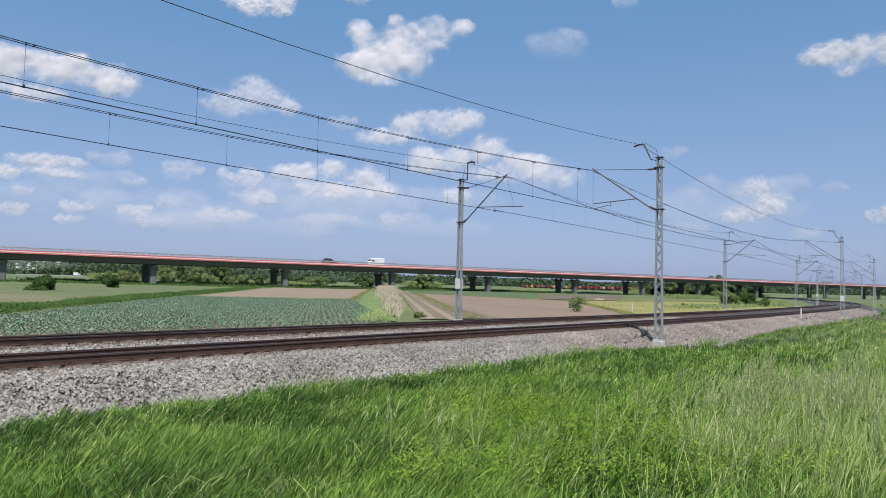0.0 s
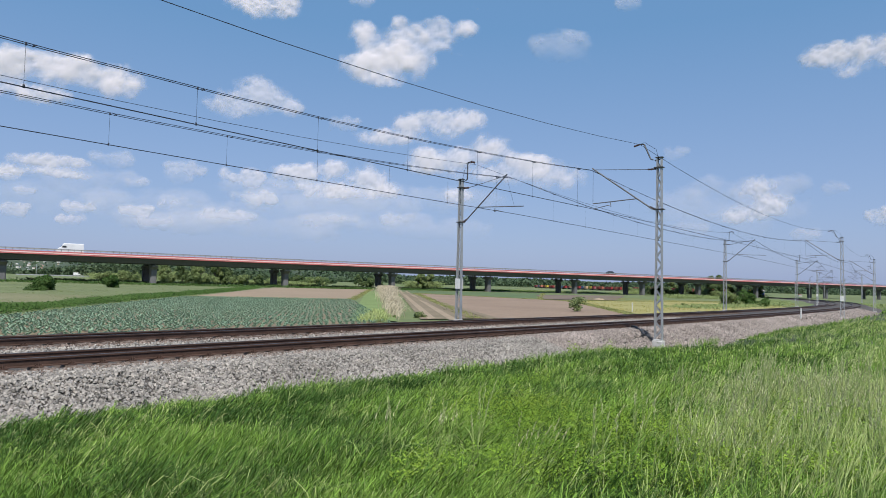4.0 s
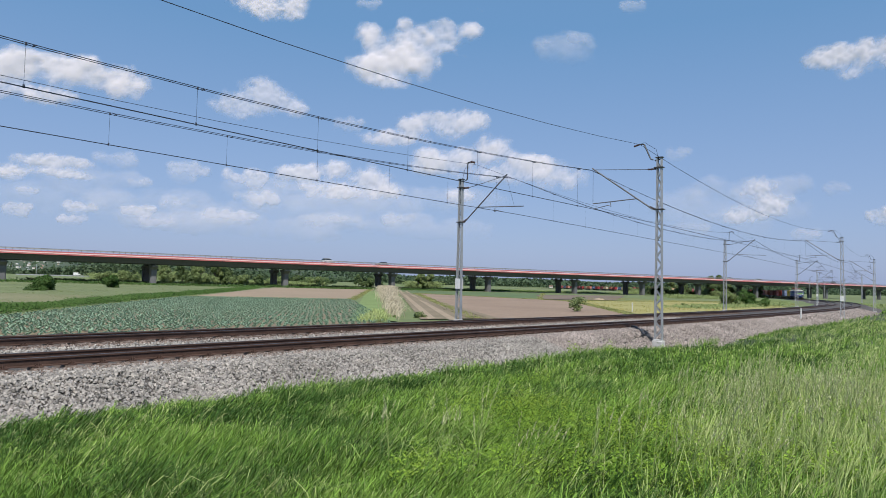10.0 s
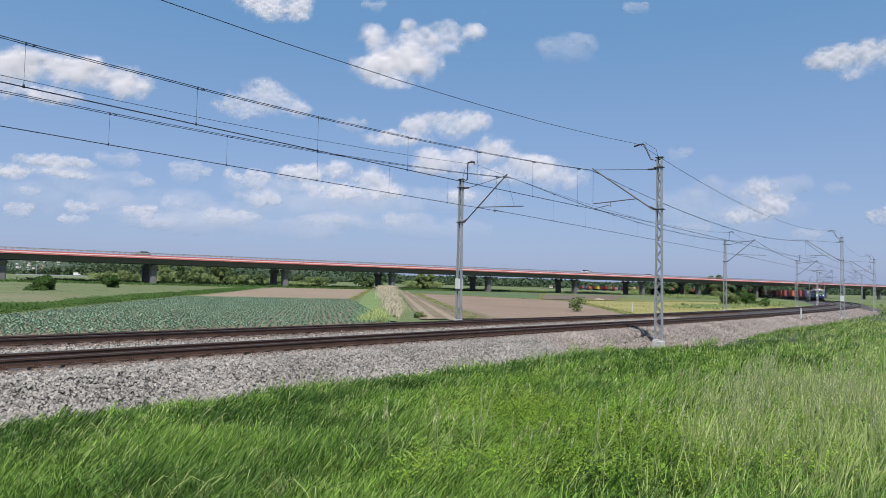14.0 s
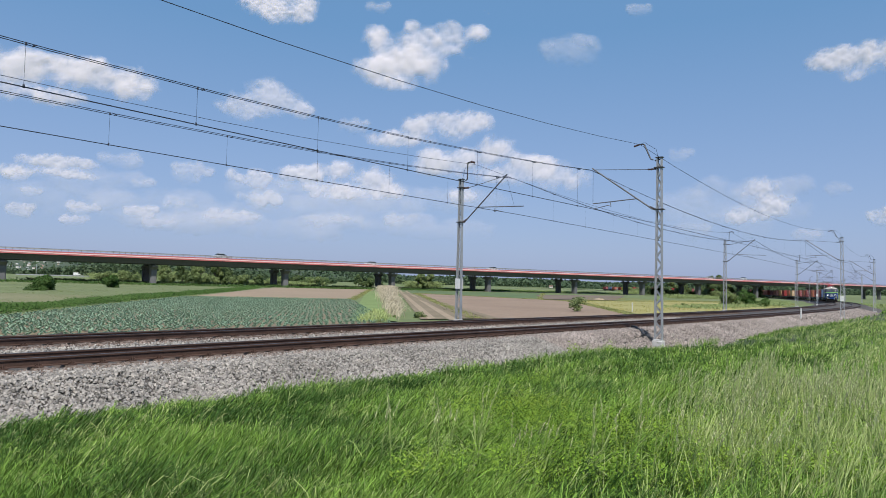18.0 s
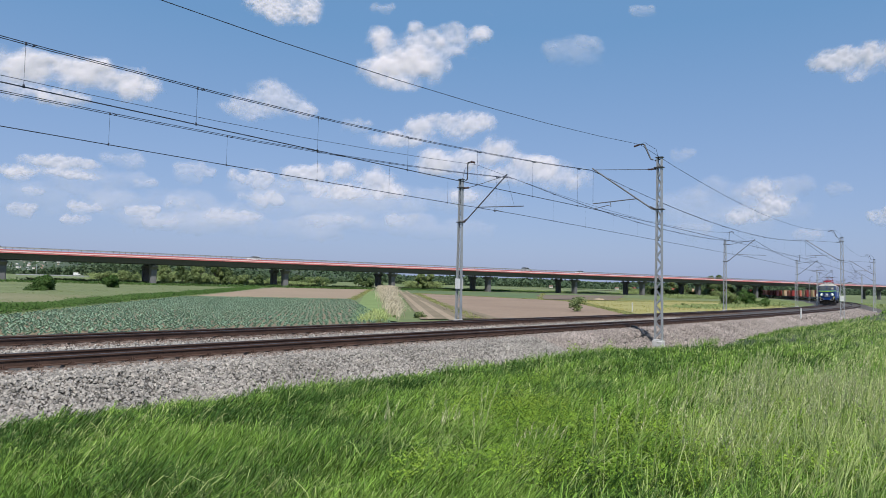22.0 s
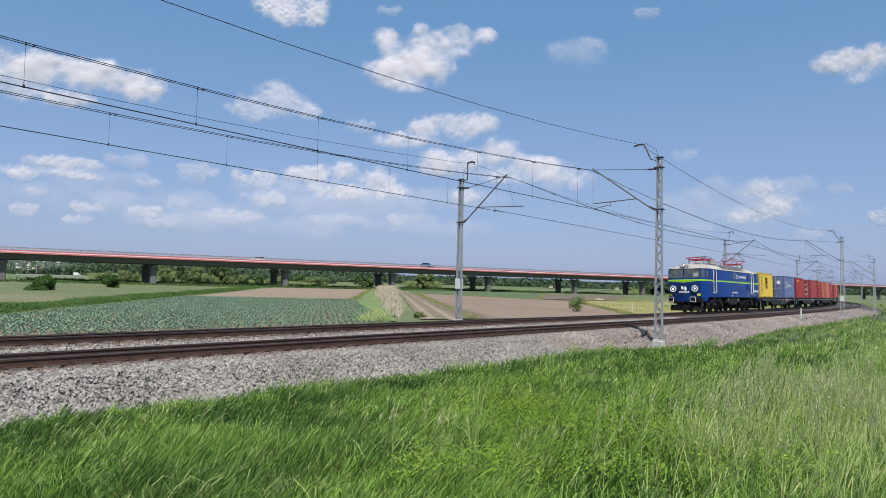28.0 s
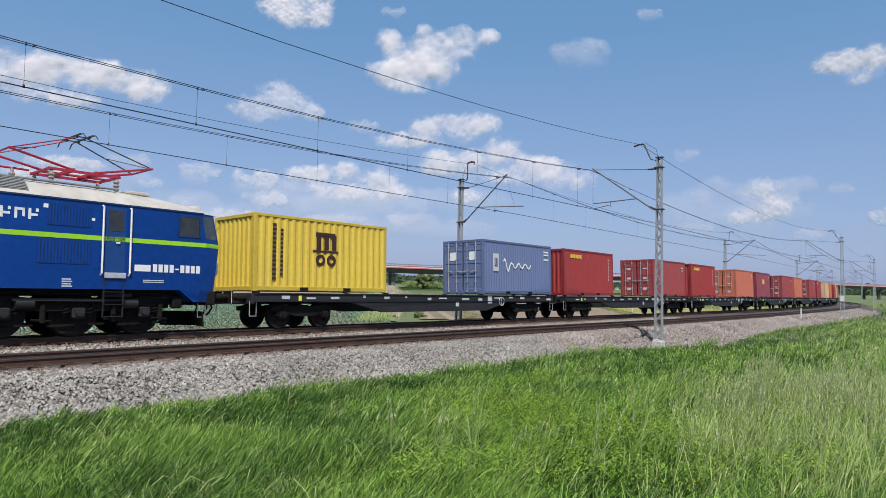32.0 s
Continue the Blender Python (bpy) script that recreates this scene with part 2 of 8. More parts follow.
gx, gy = axis(-4600, 4600, 190, 0.9), axis(-3000, 4700, 210, 0.9)
GX, GY = np.meshgrid(gx, gy)
GZ = ground_z(GX, GY)
n1, n2 = GX.shape
idx = np.arange(n1 * n2).reshape(n1, n2)
quads = np.stack([idx[:-1, :-1], idx[:-1, 1:], idx[1:, 1:], idx[1:, :-1]], -1).reshape(-1, 4)
ground = new("ground", raw_mesh("ground", np.stack([GX, GY, GZ], -1).reshape(-1, 3), quads, M_GROUND, 4))
ground.data.shade_smooth()
tagged(ground, "flat meadow and farmland with sunlit short grass", "ground", kind="structure")


def sheet(name, material, label, category, fn, us, vs, lift=0.04):
    """A draped strip of ground cover; fn(u, v) gives X, Y."""
    U, V = np.meshgrid(us, vs)
    X, Y = fn(U, V)
    Z = ground_z(X, Y) + lift
    a, b = X.shape
    ii = np.arange(a * b).reshape(a, b)
    q = np.stack([ii[:-1, :-1], ii[:-1, 1:], ii[1:, 1:], ii[1:, :-1]], -1).reshape(-1, 4)
    ob = new(name, raw_mesh(name, np.stack([X, Y, Z], -1).reshape(-1, 3), q, material, 4))
    ob.data.shade_smooth()
    return tagged(ob, label, category, kind="structure")


def quad_map(p00, p10, p11, p01):
    """Bilinear map of the unit square to four corners."""
    def fn(u, v):
        w = [(1 - u) * (1 - v), u * (1 - v), u * v, (1 - u) * v]
        return tuple(sum(k * p[i] for k, p in zip(w, (p00, p10, p11, p01))) for i in (0, 1))
    return fn


# ---- ballast bed ----
BED_OFF = (-5.4, -3.6, -2.2, -1.45, -0.75, 0.75, 1.45, 2.27, 3.1, 3.8, 5.3, 6.0, 6.65, 7.7, 9.3)
BED_Z = (-1.0, -0.62, -0.27, -0.24, -0.24, -0.2, -0.19, -0.22, -0.23, -0.24, -0.2, -0.19, -0.22, -0.56, -0.84)


def bed_z(off):
    return np.interp(off, BED_OFF, BED_Z)


def bed_dip(s, off):
    """The shoulder falls away round one mast footing."""
    return 0.3 * np.exp(-((s - 12) / 4.5) ** 2) * np.clip((off - 6.9) / 0.9, 0, 1)


bed_s = np.concatenate([np.arange(-60, 80, 1.0), np.arange(80, 1200, 4.0)])
bed_o = np.array(BED_OFF)
SS, OO = np.meshgrid(bed_s, bed_o, indexing="ij")
bp = track(SS.ravel(), OO.ravel(), bed_z(OO.ravel()) - bed_dip(SS.ravel(), OO.ravel()))
ii = np.arange(SS.size).reshape(SS.shape)
q = np.stack([ii[:-1, :-1], ii[:-1, 1:], ii[1:, 1:], ii[1:, :-1]], -1).reshape(-1, 4)
bed = new("ballast_bed", raw_mesh("ballast_bed", bp, q, M_BALLAST_GAPS, 4))
tagged(bed, "crushed-stone ballast bed, gap shade put into its dark grey", "ballast", kind="structure")

# loose stones over the near stretch of the bed
rng = np.random.default_rng(5)
ICO = np.array([(1, 0, 0), (-1, 0, 0), (0, 1, 0), (0, -1, 0), (0, 0, 1), (0, 0, -1)], float)
ICOF = np.array([(0, 2, 4), (2, 1, 4), (1, 3, 4), (3, 0, 4), (2, 0, 5), (1, 2, 5), (3, 1, 5), (0, 3, 5)])


def stones(name, n, s0, s1, offs, size, material, label, lift=0.0, power=1.0):
    s = s0 + (s1 - s0) * rng.random(n) ** power
    o = offs[0] + (offs[1] - offs[0]) * rng.random(n)
    z = bed_z(o) - bed_dip(s, o) + lift + rng.random(n) * size * 1.2
    c = track(s, o, z)
    r = size * (0.6 + 0.55 * rng.random((n, 1, 1)))
    rot = np.linalg.qr(rng.normal(size=(n, 3, 3)) + np.array((0, 0, 0.9))[None, None] * np.array((0, 0, 1))[None, :, None])[0]
    shp = ICO[None] * r * (0.65 + 0.55 * rng.random((n, 6, 1))) * np.array((1.15, 0.95, 0.75))
    v = np.einsum("nij,nkj->nki", rot, shp) + c[:, None, :]
    f = (ICOF[None] + 6 * np.arange(n)[:, None, None]).reshape(-1, 3)
    # the undersides rest on the stones below
    fv = v.reshape(-1, 3)[f]
    up = np.cross(fv[:, 1] - fv[:, 0], fv[:, 2] - fv[:, 0])
    f = f[up[:, 2] > -0.25 * np.linalg.norm(up, axis=1)]
    ob = new(name, raw_mesh(name, v.reshape(-1, 3), f, material, 3))
    ob.data.shade_smooth()
    return tagged(ob, label, "ballast", kind="stuff")


M_STONE_BROWN = mat("brownish_ballast_stone", (0.345, 0.295, 0.262), (0.195, 0.163, 0.143), 0.35, 9, 0.88, bump=0.3, dist=0.01, island=0.4)
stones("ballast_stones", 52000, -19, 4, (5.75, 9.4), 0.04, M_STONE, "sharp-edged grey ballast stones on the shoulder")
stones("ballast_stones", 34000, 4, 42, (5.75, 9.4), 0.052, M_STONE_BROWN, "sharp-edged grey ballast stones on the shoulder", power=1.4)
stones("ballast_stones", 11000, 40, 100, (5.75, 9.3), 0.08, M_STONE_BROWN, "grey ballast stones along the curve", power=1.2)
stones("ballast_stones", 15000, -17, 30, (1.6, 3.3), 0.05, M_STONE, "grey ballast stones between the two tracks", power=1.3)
M_STONE_RUST = mat("rust_stained_stone", (0.25, 0.195, 0.16), (0.15, 0.112, 0.092), 0.6, 9, 0.9, bump=0.3, dist=0.01, island=0.4)
stones("stained_ballast_stones", 9000, -18, 30, (5.5, 6.1), 0.042, M_STONE_RUST, "rust-stained ballast stones beside the rail", power=1.3)
stones("stained_ballast_stones", 7000, -16, 30, (0.85, 1.7), 0.045, M_STONE_RUST, "rust-stained ballast stones beside the rail", power=1.3)

# ---- rails and sleepers ----
RAIL = ((-0.07, -0.172), (0.07, -0.172), (0.07, -0.16), (0.012, -0.142), (0.01, -0.05), (0.036, -0.038), (0.036, -0.008), (0.026, 0.0), (-0.026, 0.0), (-0.036, -0.008), (-0.036, -0.038), (-0.01, -0.05), (-0.012, -0.142), (-0.07, -0.16))


def rail(parent, off, lift):
    g = Geo()
    ss = np.concatenate([np.arange(-60, 60, 2.0), np.arange(60, 1200, 5.0)])
    rings = []
    cols = [track(ss, off + a, lift + b) for a, b in RAIL]
    for i in range(len(ss)):
        rings.append([tuple(c[i]) for c in cols])
    g.loft(rings)
    n = len(RAIL)
    for i in range(len(g.f)):
        if len(g.f[i]) == 4 and g.f[i][0] % n in (6, 7, 8):
            g.mi[i] = 1
    return part("rail", g, [M_RAIL, M_RAILTOP], parent)


def sleeper_mesh():
    g = Geo()
    rings = []
    for x, h, w in ((-1.25, 0.15, 0.14), (-0.5, 0.16, 0.13), (-0.2, 0.12, 0.1), (0.2, 0.12, 0.1), (0.5, 0.16, 0.13), (1.25, 0.15, 0.14)):
        rings.append([(x, -w, -0.16), (x, w, -0.16), (x, w * 0.8, h - 0.16), (x, -w * 0.8, h - 0.16)])
    return g.loft(rings).mesh("sleeper", M_SLEEPER)


def clip_geo():
    """A rail chair with its two spring clips."""
    g = Geo()
    g.box((0, 0, 0.01), (0.34, 0.15, 0.02), 0.005)
    for k in (-1, 1):
        g.tube([(k * 0.085, -0.06, 0.02), (k * 0.11, -0.05, 0.055), (k * 0.075, 0.0, 0.05), (k * 0.12, 0.05, 0.055), (k * 0.14, 0.06, 0.02)], 0.012, 5)
        g.rod((k * 0.115, 0, 0.015), (k * 0.115, 0, 0.085), 0.018, None, 6)
    return g


SLEEPER, CLIP = sleeper_mesh(), clip_geo().mesh("rail_clip", M_RAIL)


def railway_track(o0, label):
    tr = thing("railway_track", label, "railway track")
    rail(tr, o0 - 0.7525, 0.0)
    rail(tr, o0 + 0.7525, CANT)
    for i in range(120):
        s = -24 + 0.612 * i
        p = track(s, o0, CANT / 2 - 0.185)
        m = Matrix.Translation(p) @ Matrix.Rotation(heading(s) - math.pi / 2, 4, "Z") @ Matrix.Rotation(-CANT / 1.5, 4, "Y")
        sl = part("sleeper", SLEEPER, None, tr, m=m)
        for k in (-0.7525, 0.7525):
            part("rail_clip", CLIP, None, sl, m=Matrix.Translation((k, 0, 0.0)))
    return tr


railway_track(0.0, "curving railway track with rusty rails, polished heads")
railway_track(D, "curving railway track with rusty rails in ballast")

# ---- overhead line masts ----
SPAN = 47.6
S_MAST = [11.6 + SPAN * i for i in range(-1, 7)]


def lattice_mast(h, near):
    """Local x points at the mast's own track, z = 0 on the foundation top."""
    ob = thing("overhead_line_mast", "galvanised lattice steel mast carrying overhead railway wires", "mast", "overhead line masts along the track")
    f = Geo()
    f.box((0, 0, -0.35), (0.46, 0.42, 0.66), 0.03)
    f.box((0, 0, 0.0), (0.4, 0.3, 0.05), 0.01)
    part("foundation", f, M_CONC, ob, "pale concrete footing block")
    w0, w1, t = 0.16, 0.09, 0.07
    for sx in (-1, 1):
        g = Geo()
        a, b = Vector((sx * w0, 0, 0.02)), Vector((sx * w1, 0, h))
        for k in (-1, 1):
            g.bar(a + Vector((0, k * t, 0)), b + Vector((0, k * t, 0)), 0.012, 0.05, up=(1, 0, 0))
        g.bar(a + Vector((sx * 0.025, 0, 0)), b + Vector((sx * 0.025, 0, 0)), 0.012, 0.15, up=(0, 1, 0))
        part("leg", g, M_GALV, ob)
    n = 22
    for ky in (-1, 1):
        g = Geo()
        for i in range(n):
            z0, z1 = 0.1 + (h - 0.3) * i / n, 0.1 + (h - 0.3) * (i + 1) / n
            x0, x1 = w0 + (w1 - w0) * z0 / h, w0 + (w1 - w0) * z1 / h
            k = 1 if i % 2 else -1
            g.bar((-k * x0, ky * t, z0), (k * x1, ky * t, z1), 0.04, 0.008, up=(0, 1, 0))
            if near:
                part("lacing_bar", g, M_GALV, ob)
                g = Geo()
        if not near:
            part("lacing", g, M_GALV, ob, kind="stuff")
    g = Geo()
    g.box((0, 0, h + 0.01), (0.34, 0.24, 0.03), 0.005)
    g.box((0.02, 0, h - 0.45), (0.4, 0.26, 0.05), 0.005)
    g.box((0.02, 0, h - 2.35), (0.46, 0.26, 0.05), 0.005)
    part("cap_plate", g, M_DARKSTEEL, ob)
    return ob


def insulator(g, a, b, r=0.055):
    a, b = Vector(a), Vector(b)
    q = (b - a).to_track_quat("Z", "Y").to_matrix().to_4x4()
    L = (b - a).length
    prof = []
    for i in range(6):
        z = L * i / 6
        prof += [(r * 0.45, z), (r, z + L * 0.05), (r * 0.45, z + L * 0.1)]
    g.lathe(prof + [(r * 0.45, L)], 8, Matrix.Translation(a) @ q)


M_TUBE = mat("weathered_steel_tube", (0.2, 0.2, 0.21), (0.13, 0.13, 0.14), 1.5, 16, 0.55, 0.4, 0.1, dist=0.004)


def cantilever(ob, reach, zc, zm, h, pull):
    """Strut, top tie, registration arm; reach is the distance to the track's axis, heights above the footing."""
    g = Geo()
    g.rod((0.32, 0, h - 2.32), (reach + 0.05, 0, zm + 0.1), 0.035)
    part("cantilever_strut", g, M_TUBE, ob)
    g = Geo()
    insulator(g, (0.18, 0, h - 2.34), (0.45, 0, h - 2.2))
    part("insulator", g, M_INSUL, ob)
    g = Geo()
    insulator(g, (0.18, 0, h - 0.5), (0.55, 0, h - 0.5 + 0.01))
    part("insulator", g, M_INSUL, ob)
    g = Geo()
    g.rod((0.5, 0, h - 0.5), (reach - 0.1, 0, zm + 0.02), 0.014, None, 6)
    part("top_tie", g, M_DARKSTEEL, ob)
    g = Geo()
    f = (zc + 0.3 - (h - 2.32)) / (zm + 2.32 - h) + 0.04
    x0, z0 = 0.32 + f * (reach - 0.3), h - 2.32 + f * (zm + 2.32 - h)
    g.rod((x0, 0, z0), (reach + pull, 0, zc + 0.28), 0.024)
    part("registration_arm", g, M_TUBE, ob)
    g = Geo()
    xa = reach + pull * 0.2 - 0.95
    g.tube([(xa + 0.05, 0, zc + 0.3), (xa, 0, zc + 0.1), (xa + 0.15, 0, zc + 0.16), (reach, 0, zc + 0.02)], 0.016)
    part("steady_arm", g, M_TUBE, ob)
    g = Geo()
    g.rod((reach, 0, zm), (reach + pull * 0.5, 0, zc + 0.28), 0.006, None, 5)
    part("hanger_wire", g, M_WIRE, ob)


def feeder_bracket(ob, h, zf, dx):
    g = Geo()
    g.tube([(0.22, 0, h - 0.12), (-0.1, 0, h - 0.05)], 0.03)
    g.tube([(0.3, 0, h - 0.08), (0.42, 0, h - 0.02), (dx - 0.12, 0, zf + 0.02), (dx + 0.1, 0, zf + 0.06)], 0.032)
    part("feeder_bracket", g, M_DARKSTEEL, ob)
    g = Geo()
    insulator(g, (dx + 0.1, 0, zf + 0.05), (dx + 0.38, 0, zf - 0.02), 0.06)
    part("feeder_insulator", g, M_INSUL, ob)
    g = Geo()
    g.tube([(dx + 0.1, 0.1, zf + 0.02), (dx - 0.25, 0.25, zf + 0.05), (0.1, 0.15, zf - 0.3), (0.0, 0.05, h - 0.2)], 0.008, 5)
    part("jumper_cable", g, M_WIRE, ob)


for i, s in enumerate(S_MAST):
    for side in (0, 1):
        o = -3.0 if side == 0 else D + 3.3
        base = -0.15 if side == 0 else -0.5
        h = 7.75 - (0.1 if side == 0 else -0.45)
        m = lattice_mast(h, i in (1, 2))
        s_here = s - 0.6 if side == 0 else s + 0.2 + (1.2 if i == 2 else 0)
        p = track(s_here, o, base)
        a = heading(s_here)
        # local x towards the track
        ang = a - math.pi / 2 if side == 0 else a + math.pi / 2
        m.matrix_world = Matrix.Translation(p) @ Matrix.Rotation(ang, 4, "Z")
        reach = 3.0 if side == 0 else 3.3
        cantilever(m, reach, 5.52 - base, 7.42 - base, h, 1.1 if side == 0 else 0.0)
        feeder_bracket(m, h, 8.36 - base, 0.55 if side == 0 else 0.85)
        if (side, i) in ((0, 1), (1, 2), (0, 4)):
            g = Geo()
            g.box((0.0, -0.13, 1.95), (0.34, 0.015, 0.55), 0.003)
            g.box((0.0, 0.13, 1.95), (0.34, 0.015, 0.55), 0.003)
            part("number_plate", g, mat("white_plate", (0.75, 0.75, 0.73), None, 3, 20, 0.5, bump=0), m, "small white enamel plate")

# a cable down the ballast to the near mast
g = Geo()
g.tube([tuple(track(14.4, 5.4, -0.1)), tuple(track(13.7, 5.9, -0.08)), tuple(track(12.9, 6.4, -0.11)), tuple(track(12.2, 6.9, -0.2)), tuple(track(11.6, 7.25, -0.32))], 0.055, 6)
part("bond_cable", g, mat("black_rubber", (0.03, 0.03, 0.032), None, 3, 20, 0.7, bump=0.1))
tagged(bpy.data.objects["bond_cable"], "black earthing cable lying over the ballast slope", "cable")


# ---- overhead wires ----
def wire_run(parent, name, off, zsup, zmid, r, dy=0.0, stag=0.0):
    g = Geo()
    pts = []
    for k in range(len(S_MAST) - 1):
        a, b = S_MAST[k], S_MAST[k + 1]
        for j in range(12):
            u = j / 12
            sag = zmid + (zsup - zmid) * (2 * u - 1) ** 2
            st = stag * ((1 - 2 * u) if k % 2 else (2 * u - 1))
            pts.append(tuple(track(a + (b - a) * u, off + dy + st, sag)))
    rings = []
    for i, p in enumerate(pts):
        rr = r
        rings.append([(p[0] + rr * math.cos(t) * 0.7, p[1] - rr * math.cos(t) * 0.7, p[2] + rr * math.sin(t)) for t in (0.5, 2.07, 3.64, 5.21)])
    g.loft(rings)
    return part(name, g, M_WIRE, parent)


def overhead_line(off, first, label):
    ob = thing("overhead_line", label, "overhead line")
    for k in (-0.02, 0.02):
        wire_run(ob, "contact_wire", off, 5.52, 5.47, 0.0105, k, 0.12)
    wire_run(ob, "messenger_wire", off, 7.42, 6.4, 0.012, -0.05)
    wire_run(ob, "messenger_wire", off, 7.38, 6.33, 0.012, 0.05)
    for k in range(len(S_MAST) - 1):
        for j in range(12):
            s = S_MAST[k] + first + (j + 1) * 3.82
            u = (s - S_MAST[k]) / SPAN
            zt = 6.37 + 1.02 * (2 * u - 1) ** 2
            zb = 5.47 + 0.05 * (2 * u - 1) ** 2
            if zt - zb > 0.15:
                g = Geo()
                g.rod(tuple(track(s, off, zb)), tuple(track(s, off, zt)), 0.004 if k < 1 else 0.0014, None, 4)
                g.rod(tuple(track(s, off, zb - 0.02)), tuple(track(s, off, zb + 0.05)), 0.022 if k < 1 else 0.014, None, 5)
                g.rod(tuple(track(s, off, zt - 0.04)), tuple(track(s, off, zt + 0.03)), 0.022 if k < 1 else 0.014, None, 5)
                g.rod(tuple(track(s + 0.15, off - 0.06, zt - 0.01)), tuple(track(s + 0.15, off + 0.06, zt - 0.01)), 0.018, None, 5)
                part("dropper", g, M_WIRE, ob)
    return ob


overhead_line(0.0, 0.3, "twin contact wires hung from sagging messenger wires")
overhead_line(D, 0.45, "twin contact wires hung from sagging messenger wires")
for off, zs, zm in ((-2.45, 8.36, 7.42), (D + 2.45, 8.36, 7.18)):
    w = wire_run(None, "feeder_cable", off, zs, zm, 0.0115)
    tagged(w, "dark sagging feeder cable strung between mast tops", "cable")

# ---- road viaduct ----
VA = Vector((-96.0, 144.0, 0))
VE, VN = Vector((0.81948, 0.57311, 0)), Vector((0.57311, -0.81948, 0))
V_GRADE = -0.00168
V_PIERS = tuple(range(-719, -74, 43)) + (-76, -38.8, 0.8, 32.1, 66.5, 101, 138.9, 180.7, 220.1, 258.3, 304.9, 373.6, 439.1, 490, 550, 610, 660, 710, 760, 810, 860, 910, 960, 1010, 1060, 1110)
V_TOP = 6.9


def vp(t, o, z):
    """Point on the viaduct: t along, o towards the camera from the near edge."""
    return tuple(VA + VE * t + VN * o + Vector((0, 0, z + V_GRADE * t)))


via = thing("viaduct", "long concrete road viaduct with a red cornice", "viaduct")
T0, T1 = -750.0, 1150.0


def v_extrude(name, prof, material, label="", a=T0, b=T1, step=30.0):
    g = Geo()
    n = int((b - a) / step) + 1
    g.loft([[vp(a + (b - a) * i / n, o, z) for o, z in prof] for i in range(n + 1)])
    return part(name, g, material, via, label)


v_extrude("deck_slab", [(-0.1, 6.2), (-0.1, 6.75), (-20.4, 6.75), (-20.4, 6.2), (-16, 5.95), (-4.5, 5.95)], M_PIER)
v_extrude("cornice", [(0.0, 6.12), (0.0, 6.9), (-0.35, 6.9), (-0.35, 6.76), (-0.1, 6.76), (-0.1, 6.12)], M_RED, "red-painted edge cornice")
v_extrude("cornice_drip", [(0.03, 6.4), (0.03, 6.62), (0.003, 6.62), (0.003, 6.4)], M_PALECOR, "pale line along the cornice")
v_extrude("road_surface", [(-0.5, 6.754), (-0.5, 6.8), (-20, 6.8), (-20, 6.754)], M_ASPHALT)
for o in (-4.0, -12.5):
    v_extrude("box_girder", [(o + 2.9, 6.1), (o - 2.9, 6.1), (o - 2.3, 4.85), (o + 2.3, 4.85)], M_GIRDER)
# guard rail and posts along the near edge
v_extrude("guard_rail", [(-0.62, 7.2), (-0.62, 7.5), (-0.68, 7.5), (-0.68, 7.2)], M_GALV)
v_extrude("handrail", [(-0.15, 7.42), (-0.15, 7.48), (-0.22, 7.48), (-0.22, 7.42)], M_TUBE)
g = Geo()
for i in range(500):
    t = -100 + i * 1.33
    g.bar(vp(t, -0.18, 6.88), vp(t, -0.18, 7.52), 0.09, 0.09, up=(1, 0, 0))
part("parapet_railing", g, M_TUBE, via, kind="stuff")
for t in V_PIERS:
    for o in (-4.0, -12.5):
        p = VA + VE * t + VN * o
        dz = V_GRADE * t
        gz = float(ground_z(np.array([p.x]), np.array([p.y]))[0]) - 0.5
        g = Geo()

        def ring(w, d, z, c=0.25):
            pts = [(-w + c, -d), (w - c, -d), (w, -d + c), (w, d - c), (w - c, d), (-w + c, d), (-w, d - c), (-w, -d + c)]
            return [tuple(p + VN * a + VE * b + Vector((0, 0, z))) for a, b in pts]
        g.loft([ring(1.0, 0.75, gz), ring(1.0, 0.75, 3.35 + dz), ring(1.15, 0.78, 3.6 + dz), ring(2.0, 0.8, 4.05 + dz), ring(2.15, 0.8, 4.2 + dz), ring(2.15, 0.8, 4.5 + dz)])
        for k in (-1, 1):
            g.box(tuple(p + VN * k * 1.3 + Vector((0, 0, 4.67 + dz))), (0.6, 0.6, 0.36), 0.02)
        part("pier", g, M_PIER, via)


# ---- plants: many small blades and leaves in one mesh ----
M_BLADE = leafy("lush_grass_blade", (0.1, 0.2, 0.03), (0.24, 0.37, 0.07), 1.5, 0.5, 0.2, 0.35)
M_BLADE_SHADED = leafy("shaded_green_blade", (0.034, 0.085, 0.015), (0.085, 0.16, 0.03), 1.5, 0.5, 0.2, 0.5)
M_BLADE2 = leafy("yellow_green_blade", (0.3, 0.4, 0.125), (0.52, 0.55, 0.25), 1.5, 0.35, 0.35, 0.3)
M_WEED = leafy("weed_leaf", (0.15, 0.275, 0.026), (0.28, 0.4, 0.055), 2.0, 0.45, 0.28, 0.6)
M_STRAW = leafy("pale_seed_head", (0.6, 0.58, 0.36), (0.48, 0.5, 0.27), 3.0, 0.25, 0.3, 0.5)
M_STEM = leafy("grass_stem", (0.3, 0.4, 0.12), (0.42, 0.48, 0.2), 3.0, 0.25, 0.25, 0.5)


